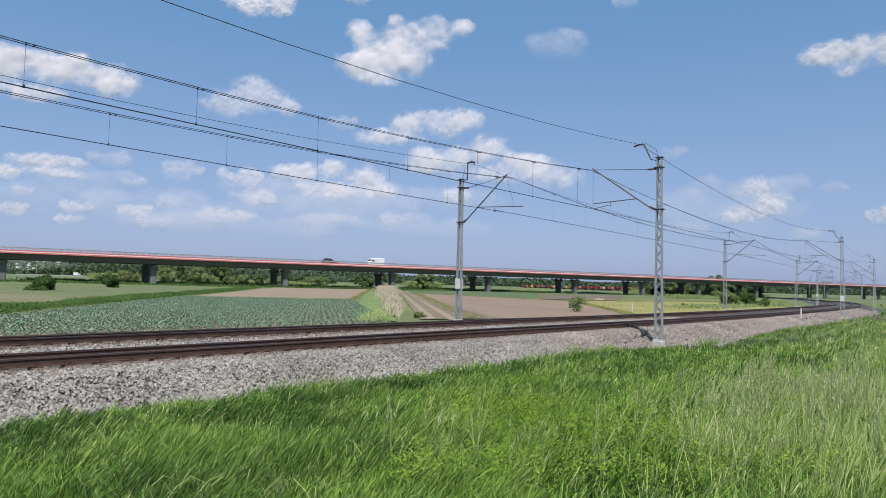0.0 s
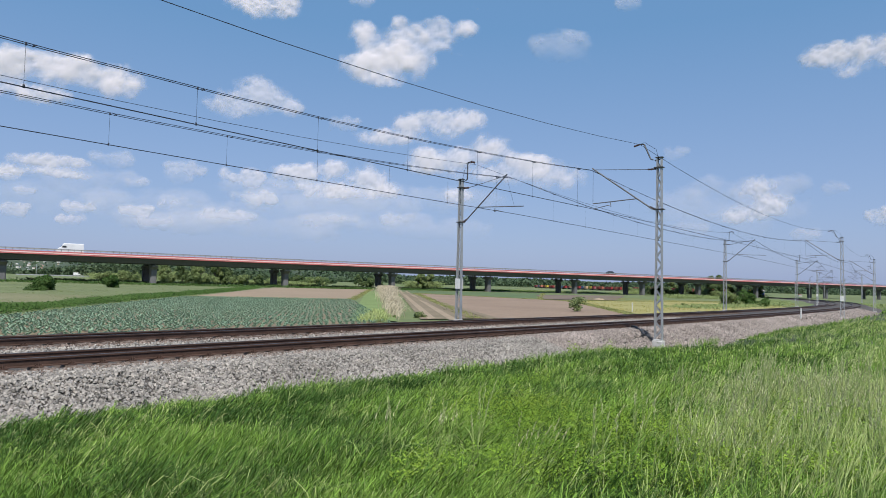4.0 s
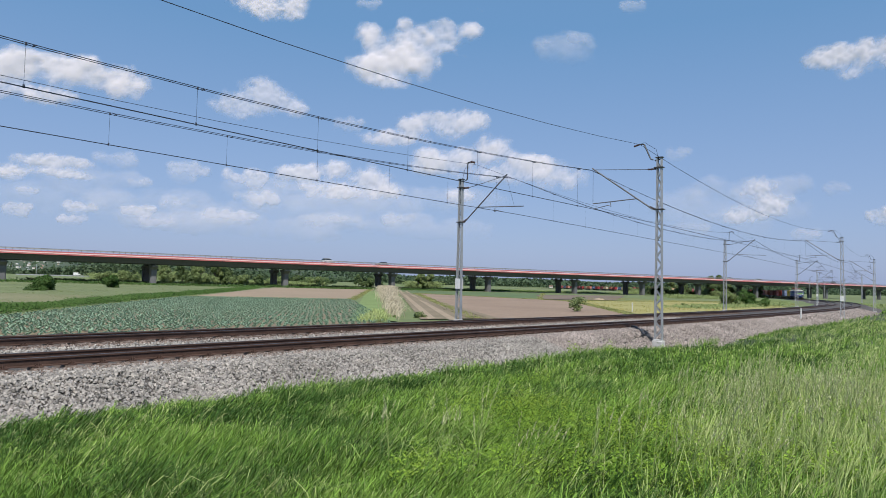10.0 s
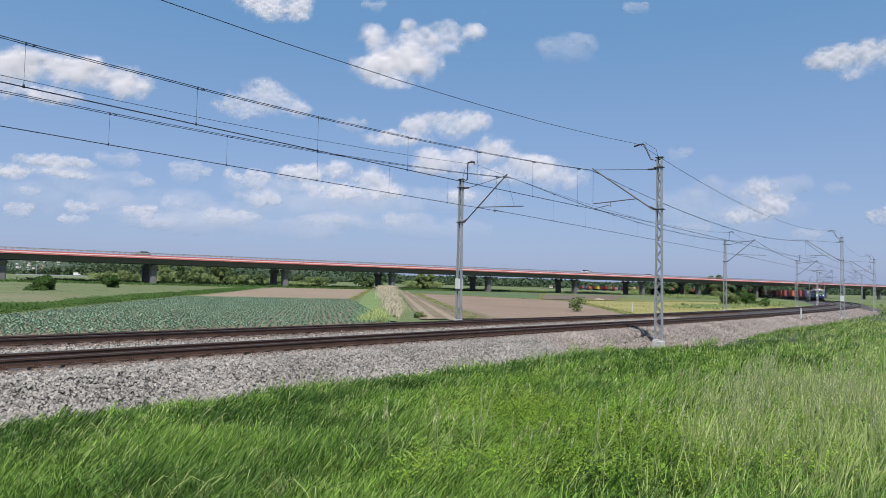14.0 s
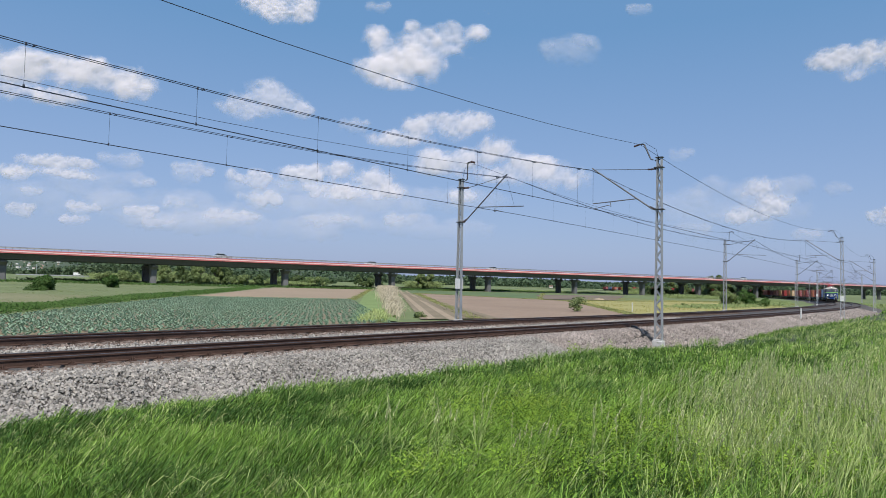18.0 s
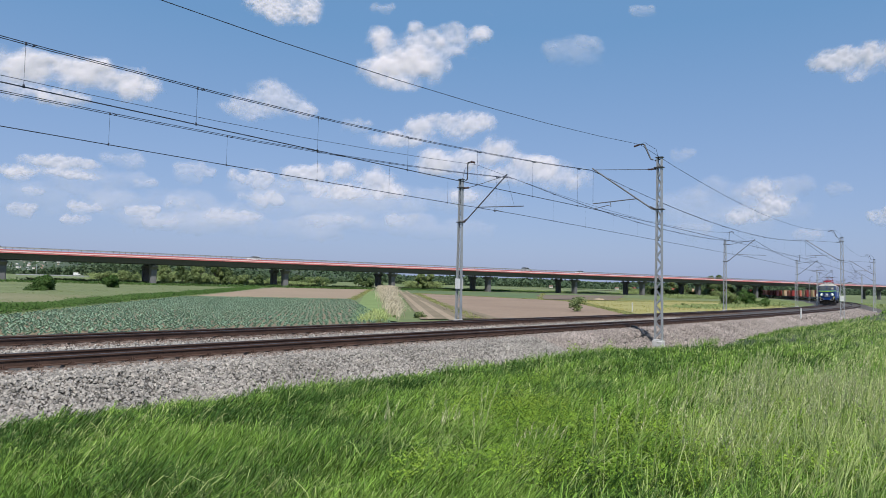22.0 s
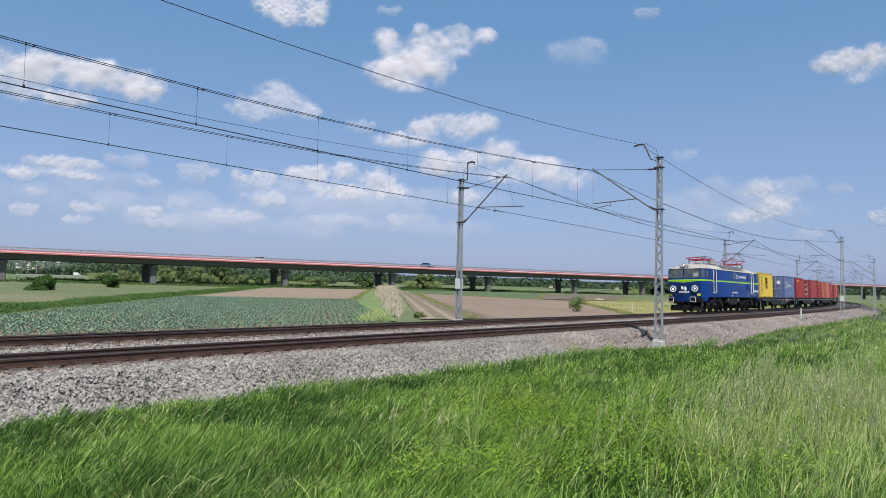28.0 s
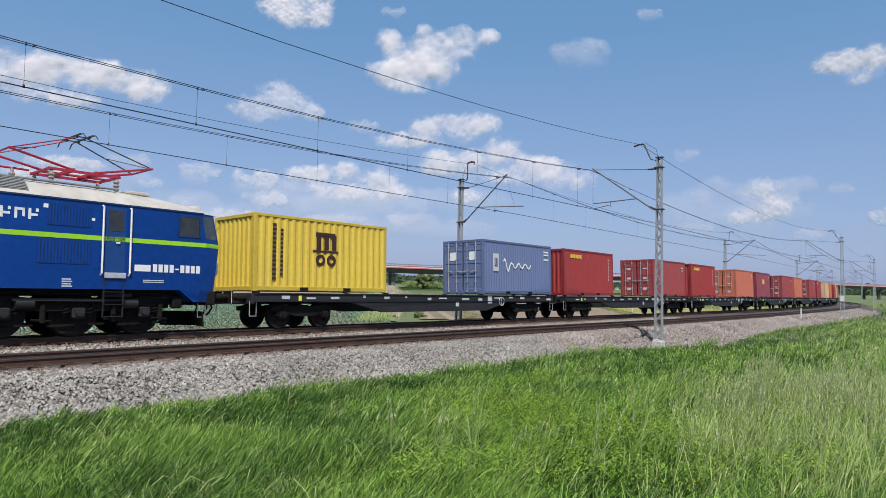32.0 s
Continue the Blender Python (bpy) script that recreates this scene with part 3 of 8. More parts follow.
def blades(name, material, label, X, Y, h, w, lean, wind=(0.85, 0.25), bend=0.9, z=None, out=None, loose=0.42):
    """Bent tapering blades at X, Y."""
    n = len(X)
    z = ground_z(X, Y) if z is None else z
    a = rng.random(n) * 2 * np.pi
    wx, wy = np.cos(a) * w / 2, np.sin(a) * w / 2
    h = np.broadcast_to(h, (n,))
    dx = (wind[0] * lean + rng.normal(0, loose, n)) * h
    dy = (wind[1] * lean + rng.normal(0, loose, n)) * h
    if out is not None:
        dx, dy = dx + out[0] * h, dy + out[1] * h
    drop = 1.02 - bend * 0.45 * np.clip(np.hypot(dx, dy) / h, 0, 1.3)
    v = np.empty((n, 7, 3))
    for i, (k, u, ww) in enumerate(((0.0, 0.0, 0.8), (0.0, 0.0, -0.8), (0.2, 0.55, 1), (0.2, 0.55, -1), (0.62, 0.92, 0.75), (0.62, 0.92, -0.75), (1.15, 1.0, 0))):
        v[:, i, 0] = X + dx * k + wx * ww
        v[:, i, 1] = Y + dy * k + wy * ww
        v[:, i, 2] = z - 0.02 + h * u * (drop if u == 1 else 1)
    f = (np.array([(0, 1, 3), (0, 3, 2), (2, 3, 5), (2, 5, 4), (4, 5, 6)])[None] + 7 * np.arange(n)[:, None, None]).reshape(-1, 3)
    ob = new(name, raw_mesh(name, v.reshape(-1, 3), f, material, 3))
    return tagged(ob, label, "grass", kind="stuff")


def patchy(X, Y, scale, seed=0.0):
    """Smooth pseudo-random value 0..1 over the ground."""
    a = np.sin(X * scale + 1.3 * np.sin(Y * scale * 0.7 + seed) + seed) + np.sin(Y * scale * 1.21 + 1.7 * np.sin(X * scale * 0.9 - seed) + 2.1 * seed) + 0.6 * np.sin((X + Y) * scale * 2.3 + seed * 3)
    return np.clip(a / 5.2 + 0.5, 0, 1)


def on_bank(n, s0, s1, o0, o1, power=1.0, clear=4.5):
    s = s0 + (s1 - s0) * rng.random(n) ** power
    o = o0 + (o1 - o0) * rng.random(n)
    p = track(s, o)
    # only the stretch that lies open before the camera
    keep = (np.hypot(p[:, 0], p[:, 1]) > clear) & (p[:, 1] > 1.36 * np.abs(p[:, 0])) & (p[:, 1] > 3.8)
    return p[keep, 0], p[keep, 1], s[keep], o[keep]


sheet("turf_bank", M_SHADED_TURF, "grassy bank sloping to the ballast, tuft shade in its colour", "grass", lambda u, v: (track(u, v)[..., 0], track(u, v)[..., 1]), np.linspace(-45, 130, 176), np.linspace(8.9, 40, 44), 0.02)

def arc_leaves(name, material, label, X, Y, Z, L, w, az, reach, droop, fine):
    """Grass leaves that rise from Z on their stems and arch over; az: the way they fall, reach: how far for their length."""
    n = len(X)
    dx, dy = np.cos(az) * L * reach, np.sin(az) * L * reach
    # each leaf is twisted about its length
    tw = rng.normal(0, 0.9, n)
    ct, st = np.cos(tw) * w / 2, np.sin(tw) * w / 2
    wx, wy, wz = -np.sin(az) * ct - np.cos(az) * st * 0.6, np.cos(az) * ct - np.sin(az) * st * 0.6, st * 0.8
    rise = np.sqrt(np.clip(1 - 0.5 * reach ** 2, 0.2, 1)) * L
    prof = [(0.0, 0.0, 0.7), (0.13, 0.45, 1.0), (0.55, 0.92 - 0.1 * droop, 0.8)] if fine else [(0.0, 0.0, 0.8), (0.36, 0.8, 1.0)]
    k = 2 * len(prof) + 1
    v = np.empty((n, k, 3))
    for i, (a, u, ww) in enumerate(prof):
        for j, sg in ((0, 1), (1, -1)):
            v[:, 2 * i + j] = np.stack([X + dx * a + sg * ww * wx, Y + dy * a + sg * ww * wy, Z + rise * u + sg * ww * wz], -1)
    v[:, k - 1] = np.stack([X + dx, Y + dy, Z + rise * (0.95 - droop)], -1)
    fs = []
    for i in range(len(prof) - 1):
        fs += [(2 * i, 2 * i + 1, 2 * i + 3), (2 * i, 2 * i + 3, 2 * i + 2)]
    fs.append((k - 3, k - 2, k - 1))
    f = (np.array(fs)[None] + k * np.arange(n)[:, None, None]).reshape(-1, 3)
    ob = new(name, raw_mesh(name, v.reshape(-1, 3), f, material, 3))
    return tagged(ob, label, "grass", kind="stuff")


# the sward: tufts of arching leaves, finer and closer at the near end of the bank
MAST_FOOT = track(11.8, 7.85)
for r0, r1, nt, per, L0, w, rad in ((4.4, 8.0, 6200, 26, 0.28, 0.0066, 0.075), (8.0, 13.0, 8000, 19, 0.27, 0.009, 0.09), (13.0, 24.0, 9500, 16, 0.28, 0.013, 0.12), (24.0, 60.0, 10000, 14, 0.28, 0.016, 0.22), (60.0, 150.0, 3600, 12, 0.36, 0.045, 0.35)):
    rr_ = np.sqrt(r0 ** 2 + (r1 ** 2 - r0 ** 2) * rng.random(nt))
    th_ = np.pi / 2 + rng.uniform(-0.645, 0.645, nt)
    X, Y = rr_ * np.cos(th_), rr_ * np.sin(th_)
    s, o = coords(X, Y)
    clump = 0.3 * patchy(X, Y, 0.9, 1.0) + 0.5 * patchy(X, Y, 2.7, 2.5) + 0.35 * patchy(X, Y, 6.1, 0.7)
    near_mast = np.exp(-((s - 12) / 8) ** 2)
    o_edge = 8.95 + 0.55 * (patchy(X, Y, 1.1, 7.0) - 0.5) + 0.3 * (patchy(X, Y, 3.3, 3.0) - 0.5) + 0.5 * np.exp(-((s - 12) / 7) ** 2)
    edge = np.clip((o - o_edge) / (0.9 + 2.2 * near_mast) + 0.3 - 0.12 * near_mast, 0.0, 1)
    weedy = np.clip(1.5 - np.where(X > 0.9, 0.32, 0.8) * np.abs(X - 0.9) - 0.28 * np.abs(Y - 6.8), 0, 1)
    foot = np.clip(np.hypot(X - MAST_FOOT[0], Y - MAST_FOOT[1]) / 2.6 - 0.3, 0.0, 1)
    keep = (edge > 0.05) & (o < 60) & (foot > 0.05) & (rng.random(nt) < (0.3 + 0.9 * clump) * (1 - 0.8 * weedy))
    X, Y, o, s, clump, edge, foot = (q_[keep] for q_ in (X, Y, o, s, clump, edge, foot))
    ht = (0.23 + 0.5 * L0) * foot * (0.1 + 1.35 * clump) * edge * (0.8 + 0.4 * rng.random(len(X)))
    # the bank turns paler and drier away from the ballast
    dry = np.clip((X - 0.44 * Y - 0.3 + 2.4 * (patchy(X, Y, 0.5, 4.0) - 0.5)) / 4.0, 0, 1) * np.clip((o - 9.8) / 2.5, 0, 1)
    pale_tuft = rng.random(len(X)) < 0.04 + np.where(Y > 9.5, 0.38, 0.6) * dry
    fall = 0.1 + 1.8 * (patchy(X, Y, 1.3, 5.5) - 0.5) + rng.normal(0, 0.35, len(X))
    zg = ground_z(X, Y)
    ix = np.repeat(np.arange(len(X)), per)
    m = len(ix)
    ang = rng.random(m) * 2 * np.pi
    rr = np.abs(rng.normal(0, rad, m))
    BX, BY = X[ix] + np.cos(ang) * rr, Y[ix] + np.sin(ang) * rr
    # leaves leave the stems at several heights; the middle of a tuft stands tallest
    node = ht[ix] * rng.random(m) * 0.6 * np.exp(-(rr / rad / 1.8) ** 2)
    L = np.minimum(L0, ht[ix] * 1.1 + 0.04) * (0.5 + 0.7 * rng.random(m))
    az = fall[ix] + rng.normal(0, 0.8, m)
    reach = np.clip(rng.normal(0.88, 0.22, m), 0.15, 1.25)
    droop = np.clip(rng.normal(0.52, 0.25, m), -0.05, 1.1)
    pale = pale_tuft[ix] ^ (rng.random(m) < 0.06)
    # deeper green patches; the shade of hollows is put into their colour too
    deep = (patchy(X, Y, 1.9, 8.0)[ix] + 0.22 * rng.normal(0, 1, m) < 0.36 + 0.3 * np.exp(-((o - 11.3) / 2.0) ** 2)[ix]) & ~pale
    for sel, mt, nm, lab in ((deep, M_BLADE_SHADED, "shaded_green_grass", "deep green grass with hollow shade put into its colour"), (~pale & ~deep, M_BLADE, "tall_grass", "lush green windblown grass on the bank"), (pale, M_BLADE2, "dry_grass", "pale yellow-green grass on the bank")):
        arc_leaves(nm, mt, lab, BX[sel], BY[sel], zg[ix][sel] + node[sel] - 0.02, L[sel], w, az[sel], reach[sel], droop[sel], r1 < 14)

# pale seeding grass standing thick near the camera's right
n = 18000
X, Y = rng.uniform(1.0, 8.0, n), 4.4 + 6.4 * rng.random(n) ** 1.4
k = (X > 0.5 * Y - 0.8 + 2.0 * (patchy(X, Y, 1.6, 6.0) - 0.3) + rng.normal(0, 0.35, n)) & (X < 0.85 * Y)
X, Y = X[k], Y[k]
blades("pale_grass", M_BLADE2, "tall pale seeding grass in the foreground", X, Y, 0.6 * (0.35 + 0.85 * rng.random(len(X))), 0.0048, 0.25, loose=0.24)

# grass and weeds creeping into the edge of the ballast
s = np.concatenate([rng.normal(c, wd, n) for c, wd, n in ((-8.2, 0.8, 450), (1.5, 0.5, 500), (3.6, 0.35, 500), (5.8, 0.4, 600), (-3.0, 0.6, 350), (15.5, 0.8, 350))])
o = 8.7 + np.abs(rng.normal(0, 0.35, len(s))) * -1 + 0.25
p = track(s, o)
blades("stray_grass", M_BLADE, "stray grass tufts growing through the ballast", p[:, 0], p[:, 1], 0.3 * (0.4 + rng.random(len(s))), 0.012, 0.4, z=GRADE * s + bed_z(o) - bed_dip(s, o))
s, o = rng.normal(-11.7, 0.55, 420), 9.0 + rng.normal(0, 0.16, 420)
p = track(s, o)
blades("dry_tuft", M_STRAW, "pale dry grass tuft at the ballast edge", p[:, 0], p[:, 1], 0.26 * (0.4 + rng.random(420)), 0.007, 0.5)


def leaves(name, material, label, X, Y, Z, size, category="weeds", flat=0.6):
    """Loose pointed leaves, each a folded pair of triangles."""
    n = len(X)
    a = rng.random(n) * 2 * np.pi
    d = np.stack([np.cos(a), np.sin(a), rng.normal(0, 1 - flat, n)], -1)
    d /= np.linalg.norm(d, axis=1, keepdims=True)
    up = np.stack([rng.normal(0, 0.4, n), rng.normal(-0.15, 0.4, n), np.ones(n)], -1)
    sd = np.cross(d, up)
    sd /= np.linalg.norm(sd, axis=1, keepdims=True)
    L = (size * (0.6 + 0.8 * rng.random(n)))[:, None]
    c = np.stack([X, Y, Z], -1)
    v = np.stack([c - d * L * 0.5, c + sd * L * 0.32, c + d * L * 0.5, c - sd * L * 0.32], 1)
    f = (np.array([(0, 1, 2), (0, 2, 3)])[None] + 4 * np.arange(n)[:, None, None]).reshape(-1, 3)
    ob = new(name, raw_mesh(name, v.reshape(-1, 3), f, material, 3))
    return tagged(ob, label, category, kind="stuff")


# leafy weeds rooted in the ballast near the mast
wc = np.repeat(np.array(((3.6, 8.2, 0.24), (5.75, 8.55, 0.3), (12.65, 8.45, 0.2), (5.3, 8.75, 0.22))), 260, 0)
ws_, wo_ = wc[:, 0] + rng.normal(0, 0.22, len(wc)), wc[:, 1] + rng.normal(0, 0.13, len(wc))
p = track(ws_, wo_)
leaves("ballast_weeds", M_WEED, "small leafy weeds growing through the ballast", p[:, 0], p[:, 1], GRADE * ws_ + bed_z(wo_) - bed_dip(ws_, wo_) + wc[:, 2] * 2.0 * rng.random(len(wc)) * np.exp(-((ws_ - wc[:, 0]) / 0.3) ** 2), 0.06)

# broad-leaved weeds in the dip before the camera: leafy stalks close together
n = 10500
X, Y = rng.uniform(-5.5, 5.5, n), rng.uniform(5.0, 12.5, n)
pw = patchy(X, Y, 1.1, 2.0) - np.where(X > 0.9, 0.13, 0.6) * np.abs(X - 0.9) + 0.6 - 0.125 * (Y - 5.5)
k = (pw > 0.33 + 0.2 * rng.random(n)) & (np.hypot(X, Y) > 4.6)
X, Y = X[k], Y[k]
hz = (0.16 + 0.3 * patchy(X, Y, 2.3, 3.0) + 0.12 * patchy(X, Y, 6.0, 1.0)) * (0.75 + 0.45 * rng.random(len(X)))
ix = np.repeat(np.arange(len(X)), 38)
up = rng.random(len(ix)) ** 0.55
ang, out_ = rng.random(len(ix)) * 6.28, (0.075 - 0.04 * up) * np.sqrt(rng.random(len(ix)))
leaves("weeds", M_WEED, "bright green broad-leaved weeds among grass", X[ix] + np.cos(ang) * out_, Y[ix] + np.sin(ang) * out_, ground_z(X, Y)[ix] + hz[ix] * up, 0.022)
n = 8000
X, Y = rng.uniform(-0.2, 4.4, n), rng.uniform(5.6, 9.5, n)
k = patchy(X, Y, 1.5, 5.0) > 0.55
M_YWEED = leafy("yellowish_weed_leaf", (0.23, 0.29, 0.03), (0.19, 0.29, 0.035), 2.0, 0.3, 0.35, 0.6)
leaves("yellowing_weeds", M_YWEED, "yellowing weed leaves in the grass", X[k], Y[k], ground_z(X[k], Y[k]) + 0.3 + 0.2 * rng.random(k.sum()), 0.022)


# ---- tall seeding grass that sways ----
def seed_grass(h, nst, seed):
    """A tuft of stems with feathery seed heads, base at the origin."""
    r = random.Random(seed)
    ob = thing("seeding_grass_tuft", "tall pale seeding grass tuft swaying in wind", "grass", "seeding grass tufts on the bank")
    st, hd = Geo(), Geo()
    for i in range(nst):
        bx, by = r.gauss(0, 0.13), r.gauss(0, 0.13)
        hh = h * r.uniform(0.7, 1.1)
        ax, ay = r.gauss(0.1, 0.1) * hh, r.gauss(0.02, 0.1) * hh
        pts = [Vector((bx + ax * u * u, by + ay * u * u, hh * u)) for u in (0, 0.4, 0.75, 1.0)]
        for a, b in zip(pts, pts[1:]):
            st.rod(a, b, 0.0025, None, 3, caps=False)
        # narrow leaves
        for _ in range(3):
            z0 = r.uniform(0.1, 0.5) * hh
            d = Vector((r.gauss(0.3, 0.5), r.gauss(0, 0.5), 0.6)).normalized() * 0.28
            o0 = Vector((bx, by, z0))
            sd = Vector((-d.y, d.x, 0)).normalized() * 0.005
            st.add([o0 - sd, o0 + sd, o0 + d * 0.6 + sd, o0 + d * 0.6 - sd, o0 + d + Vector((d.x, d.y, -0.12)) * 0.4], [(0, 1, 2, 3), (3, 2, 4)])
        # seed head: little spikelets round the upper stem
        for q in range(14):
            u = q / 13
            c = pts[2].lerp(pts[3], 0.35 + 0.8 * u)
            L = 0.035 * (1.15 - u)
            a = r.uniform(0, 6.28)
            d = Vector((math.cos(a) * 0.5, math.sin(a) * 0.5, 0.9)).normalized() * L
            sd = Vector((-math.sin(a), math.cos(a), 0)) * 0.006
            hd.add([c, c + d * 0.5 + sd, c + d, c + d * 0.5 - sd], [(0, 1, 2, 3)])
    part("stalk", st, M_STEM, ob, kind="stuff")
    part("seed_panicle", hd, M_STRAW, ob, "pale feathery seed heads", kind="stuff")
    return ob


sway_list = []
base_tufts = [seed_grass(h, n, i) for i, (h, n) in enumerate(((0.75, 9), (0.9, 8), (0.65, 10), (0.8, 7)))]
rt = random.Random(11)
spots = []
for i in range(210):
    X, Y = rt.uniform(1.8, 8.0), rt.uniform(5.2, 10.5)
    if X > 0.45 * Y - 0.5 + rt.uniform(-0.8, 0.8) and X < 0.8 * Y:
        spots.append((X, Y))
spots += [(-0.05, 5.75), (0.2, 5.7), (1.3, 5.7), (0.75, 5.72), (-0.5, 5.9), (1.9, 6.6), (2.3, 5.8), (2.6, 6.1)]
for i, (X, Y) in enumerate(spots):
    z = float(ground_z(np.array([X]), np.array([Y]))[0])
    m = Matrix.Translation((X, Y, z)) @ Matrix.Rotation(rt.uniform(-0.5, 0.5), 4, "Z")
    if i < 4:
        ob = base_tufts[i]
    else:
        ob = copy_thing(base_tufts[rt.randrange(4)], m)
    sway_list.append((ob, m, rt.uniform(0, 6.28), rt.uniform(0.7, 1.3)))

# ---- fields beyond the line ----
u9 = np.linspace(0, 1, 24)
CAB = ((-19.6, 18.3), (-2.5, 35.9), (-11.0, 81.0), (-28.0, 73.0))
sheet("cabbage_field", M_SOIL2, "brown soil of a planted cabbage field", "field", quad_map(*CAB), u9, u9, 0.05)
M_STUBBLE = mat("dry_stubble_soil", (0.32, 0.23, 0.155), (0.25, 0.19, 0.12), 0.06, 1.5, 0.95, bump=0.5, dist=0.06)
sheet("stubble_field", M_STUBBLE, "bare pale brown stubble field", "field", quad_map((-28.0, 74.2), (-11.2, 82.0), (-19.0, 188), (-42, 165)), u9, u9, 0.05)
sheet("ploughed_field", M_SOIL, "bare ploughed brown field", "field", quad_map((2.2, 44.5), (17.0, 61.5), (21, 112), (-5.6, 143)), u9, u9, 0.05)
M_GREENCROP = mat("young_green_crop", (0.075, 0.125, 0.04), (0.115, 0.15, 0.055), 0.1, 2, 0.9, bump=0.4, dist=0.06)
sheet("green_crop_field", M_GREENCROP, "strip of young green crop", "field", quad_map((-6.4, 145), (17.5, 120), (34, 225), (-12, 187)), u9, u9, 0.05)
M_YELLOWF = mat("yellow_meadow", (0.36, 0.31, 0.1), (0.24, 0.23, 0.08), 0.12, 2.5, 0.95, bump=0.4, dist=0.06)
sheet("yellow_meadow", M_YELLOWF, "yellowish flowering meadow beside the line", "field", quad_map((18.6, 63.5), (66, 118), (54, 152), (23.5, 116)), u9, u9, 0.05)
M_MEADOW2 = mat("pale_meadow", (0.185, 0.205, 0.08), (0.095, 0.125, 0.042), 0.06, 1.2, 0.95, bump=0.4, dist=0.06)
sheet("pale_meadow", M_MEADOW2, "pale sunlit meadow strip", "field", quad_map((-27.5, 36), (-42, 150), (-85, 132), (-60, 50)), u9, u9, 0.05)
M_BROWNMEAD = mat("mown_meadow", (0.215, 0.2, 0.1), (0.15, 0.155, 0.065), 0.1, 2.0, 0.95, bump=0.4, dist=0.06)
sheet("mown_strip", M_BROWNMEAD, "brownish mown strip of meadow", "field", quad_map((-28.2, 44), (-32, 66), (-62, 66), (-42, 40)), u9, u9, 0.09)
M_DIRT = mat("dirt_track", (0.36, 0.28, 0.19), (0.27, 0.2, 0.13), 0.3, 5, 0.95, bump=0.4, dist=0.04)
for a, b, w in ((-0.6, -11.4, 0.5), (0.75, -9.9, 0.5)):
    sheet("farm_track", M_DIRT, "dusty wheel rut of a farm track", "road", quad_map((a - w / 2, 42.3), (a + w / 2, 43.0), (b + w / 2, 180), (b - w / 2, 180)), np.linspace(0, 1, 4), np.linspace(0, 1, 60), 0.08)
for a, b, w in ((2.1, -8.6, 0.5), (3.5, -7.3, 0.55)):
    sheet("farm_track", M_SOIL2, "dark brown rut along the ploughed field", "road", quad_map((a - w / 2, 45.3), (a + w / 2, 46.2), (b + w / 2, 142), (b - w / 2, 142)), np.linspace(0, 1, 4), np.linspace(0, 1, 50), 0.09)
M_VERGE = mat("verge_turf", (0.2, 0.27, 0.085), (0.13, 0.18, 0.05), 0.3, 3, 0.95, bump=0.4, dist=0.05)
sheet("grass_strip", M_VERGE, "green grass strip beside the farm track", "grass", quad_map((-5.2, 37.6), (-2.6, 39.4), (-14.6, 150), (-17.0, 150)), np.linspace(0, 1, 6), np.linspace(0, 1, 50), 0.07)

M_DARKSOIL = mat("dark_tilled_soil", (0.19, 0.14, 0.1), (0.13, 0.1, 0.07), 0.08, 2.0, 0.95, bump=0.6, dist=0.08)
sheet("tilled_strip", M_DARKSOIL, "dark freshly tilled strip between the fields", "field", quad_map((18.4, 119), (33.6, 129), (62, 226), (24.5, 176)), u9, u9, 0.1)
sheet("farm_road", M_SOIL2, "bare earth of the farm road beside the field", "road", quad_map((-1.3, 42.0), (4.0, 46.6), (-7.0, 142), (-12.0, 180)), np.linspace(0, 1, 6), np.linspace(0, 1, 60), 0.065)

# cabbages in rows
M_CAB = leafy("cabbage_leaf", (0.185, 0.275, 0.185), (0.255, 0.35, 0.24), 1.0, 0.2, 0.15, 0.3)
fm = quad_map(*CAB)
cu, cv = np.meshgrid(np.linspace(0.005, 0.995, 58), np.linspace(0.005, 0.995, 165))
CX, CY = fm(cu.ravel(), cv.ravel())
CX, CY = CX + rng.normal(0, 0.06, CX.size), CY + rng.normal(0, 0.08, CY.size)
# thinner towards the right-hand edge
k = rng.random(CX.size) < np.clip(1.05 - 0.55 * np.clip((cu.ravel() - 0.55) / 0.45, 0, 1) * (cv.ravel() > 0.1), 0, 1)
CX, CY = CX[k], CY[k]
CZ = ground_z(CX, CY) + 0.06
nl = 6
size = (0.1 + 0.075 * rng.random(len(CX)))[:, None]
an = (np.arange(nl)[None] * 2 * np.pi / nl + rng.random((len(CX), 1)) * 6.28)
tilt = 0.35 + 0.5 * (np.arange(nl) % 2)[None] + rng.normal(0, 0.12, an.shape)
dv = np.stack([np.cos(an) * np.cos(tilt), np.sin(an) * np.cos(tilt), np.sin(tilt)], -1) * size[..., None]
sv = np.stack([-np.sin(an), np.cos(an), np.zeros_like(an)], -1) * size[..., None] * 0.42
c0 = np.stack([CX, CY, CZ], -1)[:, None, :]
v = np.stack([c0 + 0 * dv, c0 + dv * 0.6 - sv, c0 + dv, c0 + dv * 0.6 + sv], 2)
f = (np.array([(0, 1, 2), (0, 2, 3)])[None] + 4 * np.arange(len(CX) * nl)[:, None, None]).reshape(-1, 3)
cab = new("cabbage_plants", raw_mesh("cabbage_plants", v.reshape(-1, 3), f, M_CAB, 3))
tagged(cab, "rows of blue-green cabbage plants in soil", "crop", kind="stuff")


